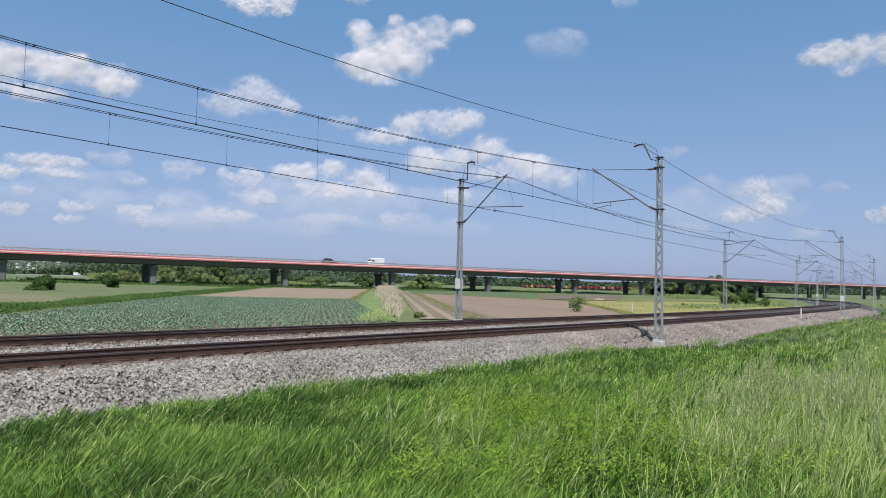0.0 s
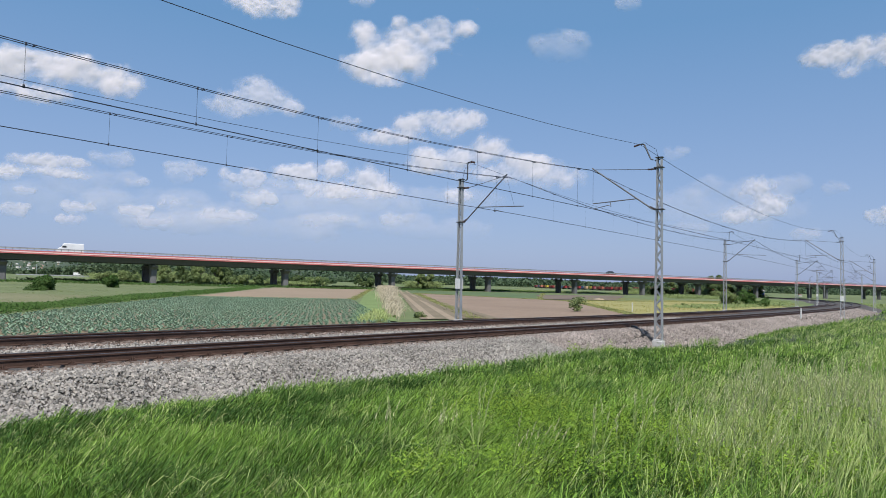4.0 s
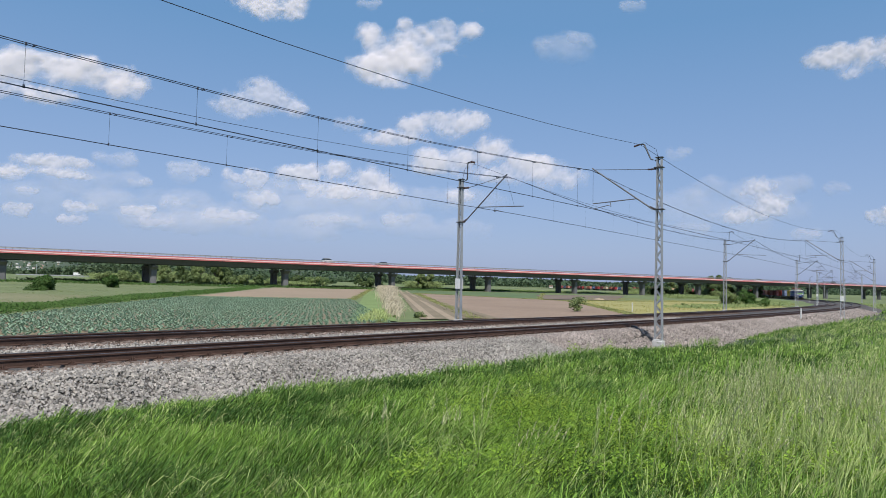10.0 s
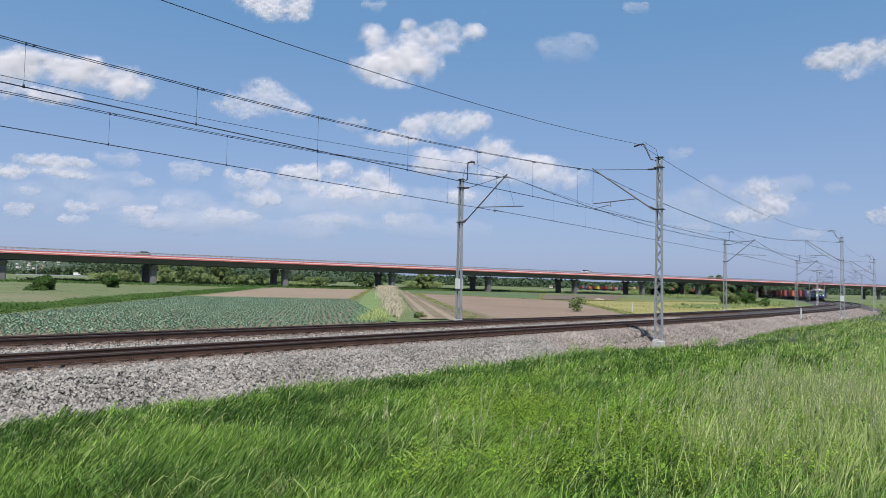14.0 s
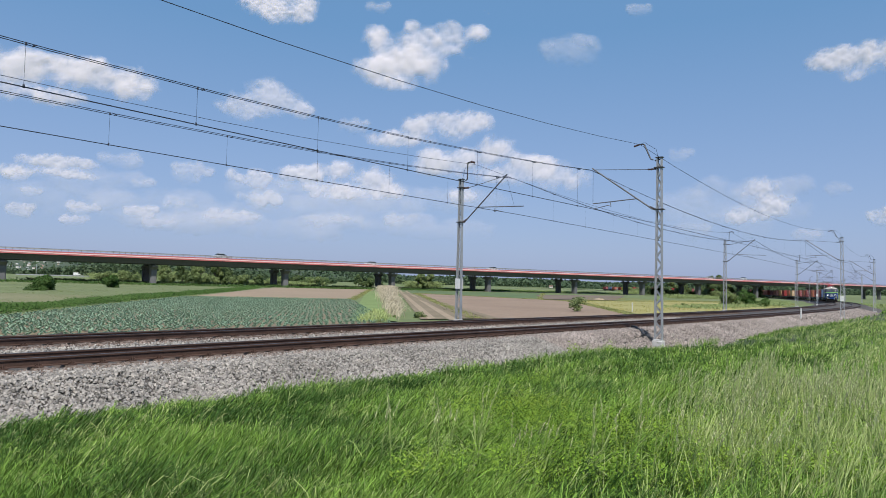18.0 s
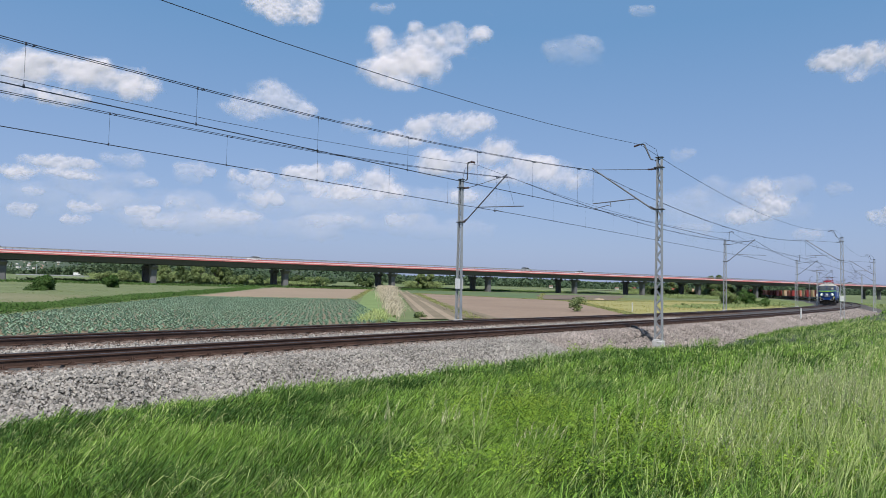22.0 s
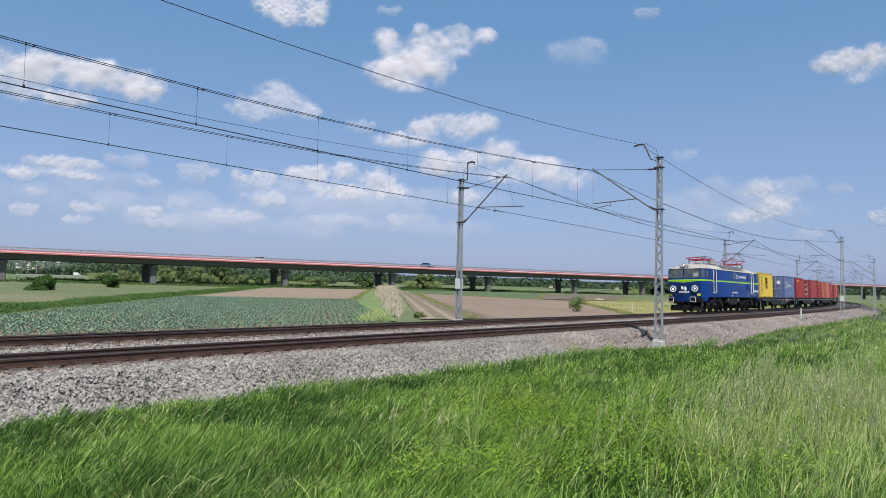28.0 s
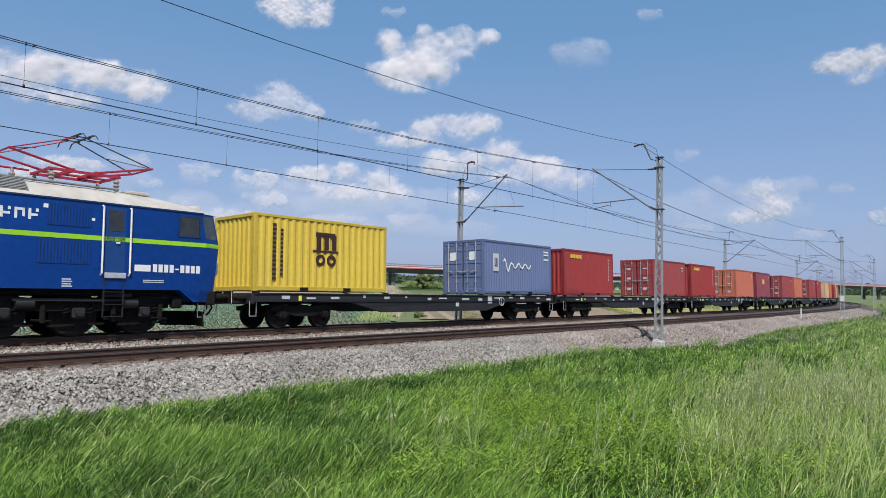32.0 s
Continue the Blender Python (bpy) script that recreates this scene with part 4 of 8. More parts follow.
# ---- hedges, bushes and trees ----
M_LEAF = leafy("tree_leaf", (0.11, 0.165, 0.065), (0.17, 0.23, 0.095), 0.8, 0.15, 0.45, 0.12)
M_LEAF2 = leafy("pale_willow_leaf", (0.2, 0.265, 0.105), (0.28, 0.34, 0.145), 0.8, 0.15, 0.45, 0.12)
M_LEAF3 = leafy("hedge_leaf", (0.06, 0.125, 0.028), (0.1, 0.175, 0.05), 0.8, 0.15, 0.4, 0.15)
M_BARK = mat("grey_bark", (0.12, 0.1, 0.08), (0.07, 0.06, 0.05), 2, 12, 0.9, bump=0.5)
M_REED = leafy("dry_reed", (0.66, 0.57, 0.43), (0.54, 0.45, 0.32), 1.0, 0.3, 0.3, 0.3)


def leaf_quads(c, size, r, nrm=None):
    """Small leaf tufts of random tilt at the points c."""
    n = len(c)
    a = r.normal(size=(n, 3))
    a /= np.linalg.norm(a, axis=1, keepdims=True)
    b = np.cross(a, r.normal(size=(n, 3)))
    b /= np.linalg.norm(b, axis=1, keepdims=True)
    if nrm is not None:
        b *= np.where((np.cross(a, b) * nrm).sum(1) > 0, -1.0, 1.0)[:, None]
    L = (size * (0.55 + 0.9 * r.random(n)))[:, None]
    v = np.stack([c - a * L * 0.6, c + b * L * 0.4, c + a * L * 0.6, c - b * L * 0.4], 1).reshape(-1, 3)
    f = (np.array([(0, 1, 2), (0, 2, 3)])[None] + 4 * np.arange(n)[:, None, None]).reshape(-1, 3)
    return v, f


def soft_normals(me, nrm, r):
    """Leaves shade by the mass they belong to, each a little askew."""
    nrm = np.repeat(nrm, 4, 0) + r.normal(0, 0.25, (len(nrm) * 4, 3))
    nrm /= np.linalg.norm(nrm, axis=1, keepdims=True)
    me.normals_split_custom_set_from_vertices(nrm.tolist())
    return me


def crown_points(r, n, w, h, z0, lumps):
    """Points over uneven lumps that fill a crown."""
    k = np.stack([r.normal(0, 0.42, lumps) * w, r.normal(0, 0.42, lumps) * w, z0 + h * ((0.12 if z0 > 0.05 else -0.02) + (0.75 if z0 > 0.05 else 0.68) * r.random(lumps))], -1)
    k[:, :2] *= (1.1 - 0.55 * ((k[:, 2:3] - z0) / h))
    rad = w * (0.22 + 0.2 * r.random(lumps))
    i = r.integers(0, lumps, n)
    d = r.normal(size=(n, 3))
    d /= np.linalg.norm(d, axis=1, keepdims=True)
    p = k[i] + d * (rad[i] * (0.55 + 0.5 * r.random(n)))[:, None]
    p[:, 2] = np.maximum(p[:, 2], z0 * 0.6 + 0.05)
    return p, d * 0.8 + np.array((0, 0, 0.45))


def tree(name, label, category, w, h, z0, leaf, n, size, seed, group=""):
    """Trunk, limbs and a ragged crown; w is the crown's half width, h its top."""
    r = np.random.default_rng(seed)
    ob = thing(name, label, category, group)
    t = Geo()
    top = h * 0.62
    pts = [Vector((0, 0, -0.3)), Vector((r.normal(0, 0.05) * h * 0.3, r.normal(0, 0.05) * h * 0.3, top * 0.45)), Vector((r.normal(0, 0.06) * h * 0.4, r.normal(0, 0.06) * h * 0.4, top))]
    rr = 0.035 * h
    t.rod(pts[0], pts[1], rr, rr * 0.75, 8)
    t.rod(pts[1], pts[2], rr * 0.75, rr * 0.3, 8)
    part("trunk", t, M_BARK, ob)
    for i in range(6):
        b = Geo()
        a = i * 1.05 + r.random()
        s = pts[1].lerp(pts[2], 0.15 * i)
        e = Vector((math.cos(a) * w * 0.7, math.sin(a) * w * 0.7, s.z + h * 0.22))
        b.rod(s, s.lerp(e, 0.5) + Vector((0, 0, h * 0.05)), rr * 0.4, rr * 0.25, 6)
        b.rod(s.lerp(e, 0.5) + Vector((0, 0, h * 0.05)), e, rr * 0.25, rr * 0.08, 6)
        part("limb", b, M_BARK, ob)
    c, nrm = crown_points(r, n, w, h - z0, z0, 14)
    v, f = leaf_quads(c, size, r, nrm)
    part("crown", soft_normals(raw_mesh("crown", v, f, leaf, 3), nrm, r), None, ob)
    return ob


def put(ob, x, y, turn=0.0, scale=1.0, first=False):
    z = float(ground_z(np.array([x]), np.array([y]))[0])
    m = Matrix.LocRotScale((x, y, z), Euler((0, 0, turn)), (scale, scale, scale))
    if first:
        ob.matrix_world = m
        return ob
    return copy_thing(ob, m)


# single bushes in the fields
put(tree("bush", "rounded dark green bush standing in the meadow", "bush", 1.9, 2.2, 0.0, M_LEAF3, 5200, 0.17, 1), -48.5, 81, first=True)
put(tree("bush", "rounded green bush standing in the meadow", "bush", 1.6, 2.7, 0.0, M_LEAF3, 5000, 0.18, 2), -54.0, 109, first=True)
put(tree("bush", "dense olive-green bush beside the railway", "bush", 2.1, 2.8, 0.0, M_LEAF2, 6500, 0.17, 3), 50.6, 117.5, scale=1.12, first=True)
put(tree("bush", "dense green bush beside the railway", "bush", 2.2, 2.7, 0.0, M_LEAF3, 6000, 0.17, 4), 53.9, 117.5, scale=1.12, first=True)
put(tree("young_tree", "slim young tree with sparse pointed leaves", "tree", 1.0, 1.45, 0.08, M_LEAF2, 900, 0.13, 5), 13.1, 64.3, first=True)
put(tree("shrub", "low yellow-green shrub by the farm track", "bush", 0.85, 0.75, 0.03, M_LEAF2, 1100, 0.11, 6), -1.5, 44.6, scale=0.6, first=True)
for i, (x, y, sc) in enumerate(((53, 118, 0.6), (66, 131, 0.6), (70, 152, 0.7), (39, 108, 0.5), (-3.1, 43.8, 0.3))):
    put(bpy.data.objects["shrub"], x, y, i * 1.3, 1.6 * sc)

TREES = [tree("tree", "green leafy tree beyond the viaduct", "tree", 2.7, 6.0, 0.1, M_LEAF, 4400, 0.36, 20, "trees behind the viaduct"),
         tree("willow", "pale green willow with a broad crown", "tree", 3.1, 6.4, 0.1, M_LEAF2, 4800, 0.36, 21, "trees behind the viaduct"),
         tree("shrub_thicket", "low bushy thicket beyond the viaduct", "bush", 2.6, 3.0, 0.05, M_LEAF2, 3400, 0.28, 22, "bushes behind the viaduct"),
         tree("shrub_thicket", "dark green thicket beyond the viaduct", "bush", 2.4, 3.4, 0.05, M_LEAF, 3400, 0.28, 23, "bushes behind the viaduct")]
used = set()


def plant(kind, bearing, y, scale):
    """bearing: sideways metres per metre of distance."""
    ob = put(TREES[kind], bearing * y, y, rt.uniform(0, 6.28), scale, first=kind not in used)
    used.add(kind)
    return ob


PLANTS_WEST = ((-0.505, 228, 2, 1.1), (-0.475, 228, 2, 1.2), (-0.415, 225, 1, 1.0), (-0.39, 232, 0, 1.1), (-0.365, 228, 1, 1.1), (-0.34, 233, 1, 1.15), (-0.32, 236, 0, 0.9), (-0.3, 232, 2, 1.1), (-0.275, 240, 3, 1.2), (-0.25, 236, 2, 1.0), (-0.235, 260, 0, 0.9), (-0.215, 262, 3, 1.1), (-0.19, 260, 2, 1.2))
PLANTS_MID = ((-0.125, 275, 0, 0.75), (-0.105, 272, 3, 1.1), (-0.035, 262, 1, 0.95), (-0.02, 266, 1, 1.05), (0.285, 330, 2, 1.1), (0.305, 335, 0, 1.0), (0.32, 300, 2, 1.2), (0.335, 340, 3, 1.2), (0.35, 318, 2, 1.2), (0.365, 345, 0, 1.1))
PLANTS_EAST = ((0.385, 340, 3, 1.3), (0.4, 330, 2, 1.2), (0.415, 350, 0, 1.1), (0.43, 345, 1, 1.1), (0.445, 350, 3, 1.4), (0.46, 352, 2, 1.3), (0.475, 330, 0, 0.9), (0.38, 300, 2, 0.9), (0.41, 296, 2, 0.9), (0.34, 290, 2, 0.8), (0.4, 520, 0, 2.1), (0.412, 540, 0, 2.3), (0.345, 560, 1, 1.7), (0.355, 560, 0, 1.5))
for b, y, k, sc in PLANTS_WEST + PLANTS_MID + PLANTS_EAST:
    plant(k, b, y, sc)


def leafy_strip(name, material, label, category, pts, width, height, n, size, seed, kind="stuff"):
    """A dense hedge or thicket along a line of points."""
    r = np.random.default_rng(seed)
    P = np.array(pts, float)
    L = np.concatenate([[0], np.cumsum(np.hypot(*np.diff(P, axis=0).T))])
    t = r.random(n) * L[-1]
    x, y = np.interp(t, L, P[:, 0]), np.interp(t, L, P[:, 1])
    x, y = x + r.normal(0, width / 3, n), y + r.normal(0, width / 3, n)
    hh = height * (0.6 + 0.4 * np.sin(t * 0.9 + 2 * np.sin(t * 0.37)) * 0.5 + 0.3 * r.random(n))
    z = ground_z(x, y) + hh * r.random(n) ** 0.6
    nrm = np.stack([0.35 * np.sin(t * 1.3), -0.6 + 0 * t, 0.7 + 0 * t], -1)
    v, f = leaf_quads(np.stack([x, y, z], -1), size, r, nrm)
    return tagged(new(name, soft_normals(raw_mesh(name, v, f, material, 3), nrm, r)), label, category, kind=kind)


leafy_strip("field_hedge", M_LEAF3, "dense dark green hedge between fields", "hedge", ((-21.6, 18), (-23.6, 32), (-25.8, 45), (-29.6, 70), (-35.5, 112), (-42.5, 152)), 1.7, 0.5, 42000, 0.11, 31)
leafy_strip("ditch_hedge", M_LEAF3, "low dark hedge along a ditch", "hedge", ((-120, 122), (-85, 136), (-51, 158), (-13, 192), (27, 262), (80, 300)), 1.6, 0.6, 12000, 0.3, 32)
leafy_strip("reed_bank", M_LEAF2, "tangled green bank below the viaduct", "hedge", ((-100, 160), (-60, 180), (-22, 205), (30, 268), (70, 290)), 4.0, 0.8, 14000, 0.35, 33)
leafy_strip("verge_plants", M_LEAF2, "yellow-green roadside plants by the railway", "weeds", ((32, 88), (45, 104), (62, 128), (80, 160), (95, 195)), 5.0, 0.5, 6000, 0.25, 34)
leafy_strip("verge_plants", M_LEAF2, "yellow-green plants on the far embankment", "weeds", ((90, 138), (108, 168), (125, 205), (140, 245)), 3.0, 0.8, 3000, 0.35, 35)

for bs, yy, hgt, mt, sd in (((-0.52, -0.458), 236, 2.4, M_LEAF2, 51), ((-0.425, -0.33), 244, 3.9, M_LEAF2, 52), ((-0.33, -0.2), 262, 1.5, M_LEAF2, 53), ((-0.21, -0.178), 290, 3.2, M_LEAF, 54), ((-0.05, -0.008), 272, 3.0, M_LEAF2, 55), ((0.27, 0.42), 322, 1.8, M_LEAF2, 56), ((0.4, 0.48), 352, 2.6, M_LEAF, 57)):
    bb = np.linspace(bs[0], bs[1], 8)
    leafy_strip("bush_belt", mt, "continuous belt of bushes beyond the viaduct", "bushes", [(b * (yy + 6 * math.sin(40 * b)), yy + 6 * math.sin(40 * b)) for b in bb], 5.0, hgt, 9000, 0.34, sd)

# dry reeds beside the farm track
n = 6500
t = rng.random(n) ** 0.7
X = -2.9 - 13.5 * t + rng.normal(0, 0.3 + 0.75 * t, n)
Y = 41.5 + 150 * t + rng.normal(0, 0.4, n)
blades("dry_reeds", M_REED, "pale dry reeds beside the farm track", X, Y, 0.6 + 0.9 * np.clip(t * 1.6, 0.1, 1) * (0.6 + 0.5 * rng.random(n)), 0.035, 0.45)
n = 4000
X, Y = rng.uniform(-4.8, 2.2, n), rng.uniform(37.5, 47, n)
k = (X < -3.3 - (Y - 40) * 0.08) & (X > -5.2 - (Y - 38) * 0.06)
blades("verge_grass", M_BLADE2, "green verge grass behind the track", X[k], Y[k], 0.4 * (0.5 + rng.random(k.sum())), 0.03, 0.4)

# sparse growth along the edges of fields, and standing grass in the meadow
M_DRYLEAF = leafy("olive_verge_plants", (0.16, 0.19, 0.065), (0.27, 0.27, 0.11), 0.8, 0.3, 0.3, 0.2)
for nm, pts, n, sd in (("field_margin", ((17.2, 61.6), (19.6, 85), (21, 112), (-5.6, 143)), 6000, 62), ("field_margin", ((-28, 74), (-11, 81.5), (-12.5, 100), (-20, 188)), 4000, 63), ("field_margin", ((21, 112), (62, 150), (66, 119)), 5000, 64), ("field_margin", ((-6, 144), (17.5, 119), (34, 225)), 4000, 65), ("field_margin", ((2.2, 45), (-1.0, 85), (-5.6, 143)), 4000, 66)):
    leafy_strip(nm, M_DRYLEAF, "low olive weeds along a field margin", "weeds", pts, 1.0, 0.16, n, 0.11, sd)
n = 15000
Y = 36 + 120 * rng.random(n) ** 1.2
X = -24 - 0.125 * Y - 3 + 2.0 - rng.random(n) * 0.42 * Y
k = patchy(X, Y, 0.35, 2.0) > 0.3
M_MEADG = leafy("meadow_grass", (0.16, 0.215, 0.07), (0.26, 0.28, 0.11), 0.5, 0.3, 0.35, 0.08)
blades("meadow_grass", M_MEADG, "sunlit standing meadow grass", X[k], Y[k], (0.07 + 0.18 * patchy(X, Y, 0.5, 5.0) * rng.random(n))[k], 0.03, 0.5)

n = 14000
Y = 62 + 100 * rng.random(n)
X = Y * (0.2 + 0.33 * rng.random(n))
so_, oo_ = coords(X, Y)
k = (oo_ < -6.5) & (patchy(X, Y, 0.3, 3.0) > 0.28) & ~((X < 18.5) & (Y < 112))
M_ROUGH = leafy("rough_yellow_grass", (0.3, 0.28, 0.085), (0.42, 0.37, 0.13), 0.5, 0.3, 0.35, 0.08)
blades("rough_grass", M_ROUGH, "rough yellowish grass growing beside the railway", X[k], Y[k], (0.1 + 0.3 * patchy(X, Y, 0.4, 9.0) * rng.random(n))[k], 0.03, 0.5)
leafy_strip("scrub_line", M_LEAF2, "yellow-green scrub between the fields", "bushes", ((66, 195), (78, 205), (92, 214), (104, 228)), 5.0, 1.3, 7000, 0.25, 71)

# ---- far land: woods, hill with houses ----
M_FARLEAF = leafy("distant_wood", (0.05, 0.085, 0.045), (0.08, 0.115, 0.06), 0.05, 0.3, 0.1, 0.004)


def far_wood(y0, y1, b0, b1, h, n, size, seed, label="distant belt of dark green woods"):
    r = np.random.default_rng(seed)
    y = r.uniform(y0, y1, n)
    x = r.uniform(b0, b1, n) * y
    z = field_z(x, y) + h * r.random(n) ** 0.7 * (0.55 + 0.45 * np.sin(x / h * 0.45 + 2 * np.sin(x / h * 0.13)))
    v, f = leaf_quads(np.stack([x, y, z], -1), size, r)
    return tagged(new("far_woods", raw_mesh("far_woods", v, f, M_FARLEAF, 3)), label, "woods", kind="stuff")


far_wood(640, 720, -0.75, -0.36, 12, 12000, 2.4, 41)
far_wood(900, 1050, -0.42, 0.06, 12, 16000, 3.4, 42)
far_wood(1180, 1400, 0.0, 0.8, 11, 20000, 4.0, 43)
far_wood(430, 480, -0.3, -0.16, 3.6, 4000, 1.8, 44)

# low hills on the horizon
M_HILL = mat("wooded_hill", (0.045, 0.065, 0.042), (0.075, 0.1, 0.055), 0.004, 0.05, 0.95, bump=0.3, dist=3)
hx = np.linspace(-3600, 3400, 140)
prof = 60 * np.exp(-((hx + 2000) / 800) ** 2) + 45 * np.exp(-((hx + 900) / 650) ** 2) + 26 + 5 * np.sin(hx / 160) + 3 * np.sin(hx / 61)
rows_ = []
for yy, k in ((2500, 0.0), (2750, 0.55), (3100, 0.95), (3600, 1.0), (4300, 0.0)):
    rows_.append(np.stack([hx, np.full_like(hx, yy), -3.5 + prof * k], -1))
hv = np.stack(rows_)
ii = np.arange(hv.shape[0] * hv.shape[1]).reshape(hv.shape[:2])
hq = np.stack([ii[:-1, :-1], ii[:-1, 1:], ii[1:, 1:], ii[1:, :-1]], -1).reshape(-1, 4)
hill = new("far_hills", raw_mesh("far_hills", hv.reshape(-1, 3), hq, M_HILL, 4))
hill.data.shade_smooth()
tagged(hill, "low wooded hills on the horizon", "hills", kind="structure")

M_WALLS = [mat("house_wall_white", (0.7, 0.68, 0.64), None, 0.2, 2, 0.85, bump=0.1), mat("house_wall_cream", (0.6, 0.54, 0.44), None, 0.2, 2, 0.85, bump=0.1)]
M_ROOFS = [mat("red_tile_roof", (0.3, 0.14, 0.1), (0.24, 0.11, 0.08), 0.3, 3, 0.8, bump=0.2), mat("brown_roof", (0.2, 0.12, 0.09), None, 0.3, 3, 0.8, bump=0.2), mat("grey_roof", (0.25, 0.25, 0.26), None, 0.3, 3, 0.7, bump=0.2)]
M_WINDOW = mat("house_window", (0.04, 0.05, 0.06), None, 1, 5, 0.15, bump=0)


def house(w, d, h, roof, wi, ri):
    ob = thing("house", ("white" if wi == 0 else "cream") + " rendered house with a " + ("red tiled", "brown tiled", "grey metal")[ri] + " roof", "house", "houses on the far hillside")
    part("wall", Geo().box((0, 0, h / 2 - 0.5), (w, d, h + 1)), M_WALLS[wi], ob)
    g = Geo()
    a, b = w / 2 + 0.4, d / 2 + 0.4
    g.add([(-a, -b, h), (a, -b, h), (a, b, h), (-a, b, h), (-a * 0.98, 0, h + roof), (a * 0.98, 0, h + roof)], [(0, 1, 5, 4), (2, 3, 4, 5), (1, 2, 5), (3, 0, 4), (3, 2, 1, 0)])
    part("roof", g, M_ROOFS[ri], ob)
    for fl in range(max(1, int(h // 3))):
        for k in range(3):
            part("window", Geo().box((-w / 2 + w * (k + 0.5) / 3, -d / 2 - 0.02, 1.6 + fl * 2.9), (1.3, 0.08, 1.4)), M_WINDOW, ob)
    return ob


HOUSES = [house(11, 9, 5.5, 3.4, 0, 0), house(14, 10, 6, 3.5, 1, 0), house(18, 10, 8.5, 2.6, 0, 2), house(10, 8, 3.2, 3.6, 0, 1), house(26, 12, 11, 1.5, 0, 0)]
hused = set()


def put_house(k, x, y, z, turn, sc=1.0):
    m = Matrix.LocRotScale((x, y, z), Euler((0, 0, turn)), (sc, sc, sc))
    if k in hused:
        copy_thing(HOUSES[k], m)
    else:
        HOUSES[k].matrix_world = m
        hused.add(k)


# woods on the hillside
r = np.random.default_rng(46)
wy = r.uniform(2500, 3050, 16000)
wx = r.uniform(-0.72, 0.6, 16000) * wy
wk = r.random(16000) < (0.35 + 0.65 * (patchy(wx, wy, 0.012, 1.0) > 0.42)) * np.where(wx < -0.54 * wy, 0.3, 1.0)
wx, wy = wx[wk], wy[wk]
wz = -3.5 + np.interp(wx, hx, prof) * np.interp(wy, (2500, 2750, 3100), (0, 0.55, 0.95)) + 9 * r.random(len(wx))
wv, wf = leaf_quads(np.stack([wx, wy, wz], -1), 11.0, r)
tagged(new("hill_woods", raw_mesh("hill_woods", wv, wf, M_FARLEAF, 3)), "patches of dark woods on far hills", "woods", kind="stuff")

for i in range(85):
    b = rt.uniform(-0.665, -0.55) if i < 70 else rt.uniform(-0.5, -0.28)
    y = rt.uniform(2560, 3050)
    x = b * y
    pk = float(np.interp(x, hx, prof))
    k = float(np.interp(y, (2500, 2750, 3100), (0, 0.55, 0.95)))
    put_house(rt.randrange(5), x, y, -3.5 + pk * k - 0.3, rt.uniform(-0.5, 0.5), 0.7)
for b, y, k in [(0.163, 1170, 3), (0.262, 1175, 3)] + [(0.315, 430, 3), (0.327, 445, 0)]:
    x = b * y
    put_house(k, x, y, float(field_z(x, y)), rt.uniform(-0.4, 0.4), 0.9 if y > 500 else 0.6)


put_house(3, 300.5, 560, float(field_z(300.5, 560)), 0.3, 0.4)


# ---- small lineside posts ----
M_POST = mat("weathered_white_post", (0.6, 0.6, 0.58), (0.45, 0.45, 0.43), 2, 15, 0.8, bump=0.2)
for s, o, zb, h, lab in ((44.2, 7.0, -0.45, 0.95, "white kilometre post beside the ballast"), (47.5, -9.0, -0.75, 1.0, "pale concrete marker post in the field edge")):
    p = track(s, o, 0)
    zz = GRADE * s + zb if o > 0 else float(ground_z(np.array([p[0]]), np.array([p[1]]))[0]) - 0.1
    g = Geo()
    g.box((0, 0, h / 2), (0.11, 0.11, h), 0.02)
    g.lathe([(0.1, h), (0.08, h + 0.05), (0.02, h + 0.09)], 4, Matrix.Rotation(0.785, 4, "Z"))
    ob = part("marker_post", g, M_POST, None, m=Matrix.Translation((p[0], p[1], zz)) @ Matrix.Rotation(heading(s), 4, "Z"))
    tagged(ob, lab, "post")

# a lamp pole and a roadside barrier far off on the left
zp = float(ground_z(np.array([-162.0]), np.array([265.7]))[0])
lp = thing("street_lamp", "slim pale street lamp pole far across the meadow", "lamp post", m=Matrix.Translation((-162.0, 265.7, zp)))
part("pole", Geo().rod((0, 0, -0.2), (0, 0, 5.2), 0.1, 0.06, 8), M_GALV, lp)
part("lamp_arm", Geo().tube([(0, 0, 5.15), (0.3, 0, 5.4), (0.9, 0, 5.45)], 0.04, 6), M_GALV, lp)
part("lamp_head", Geo().box((1.05, 0, 5.43), (0.5, 0.2, 0.1), 0.03), M_GALV, lp)
rb = thing("road_barrier", "pale metal barrier along a distant field road", "barrier")
for i in range(14):
    xa, xb = -208 + 3.0 * i, -205 + 3.0 * i
    za, zb_ = (float(ground_z(np.array([x]), np.array([325.0]))[0]) for x in (xa, xb))
    part("rail_beam", Geo().bar((xa, 325, za + 0.7), (xb, 325, zb_ + 0.7), 0.1, 0.5), M_GALV, rb)
    part("post", Geo().bar((xa, 325.1, za - 0.2), (xa, 325.1, za + 0.8), 0.14, 0.14, up=(1, 0, 0)), M_GALV, rb)

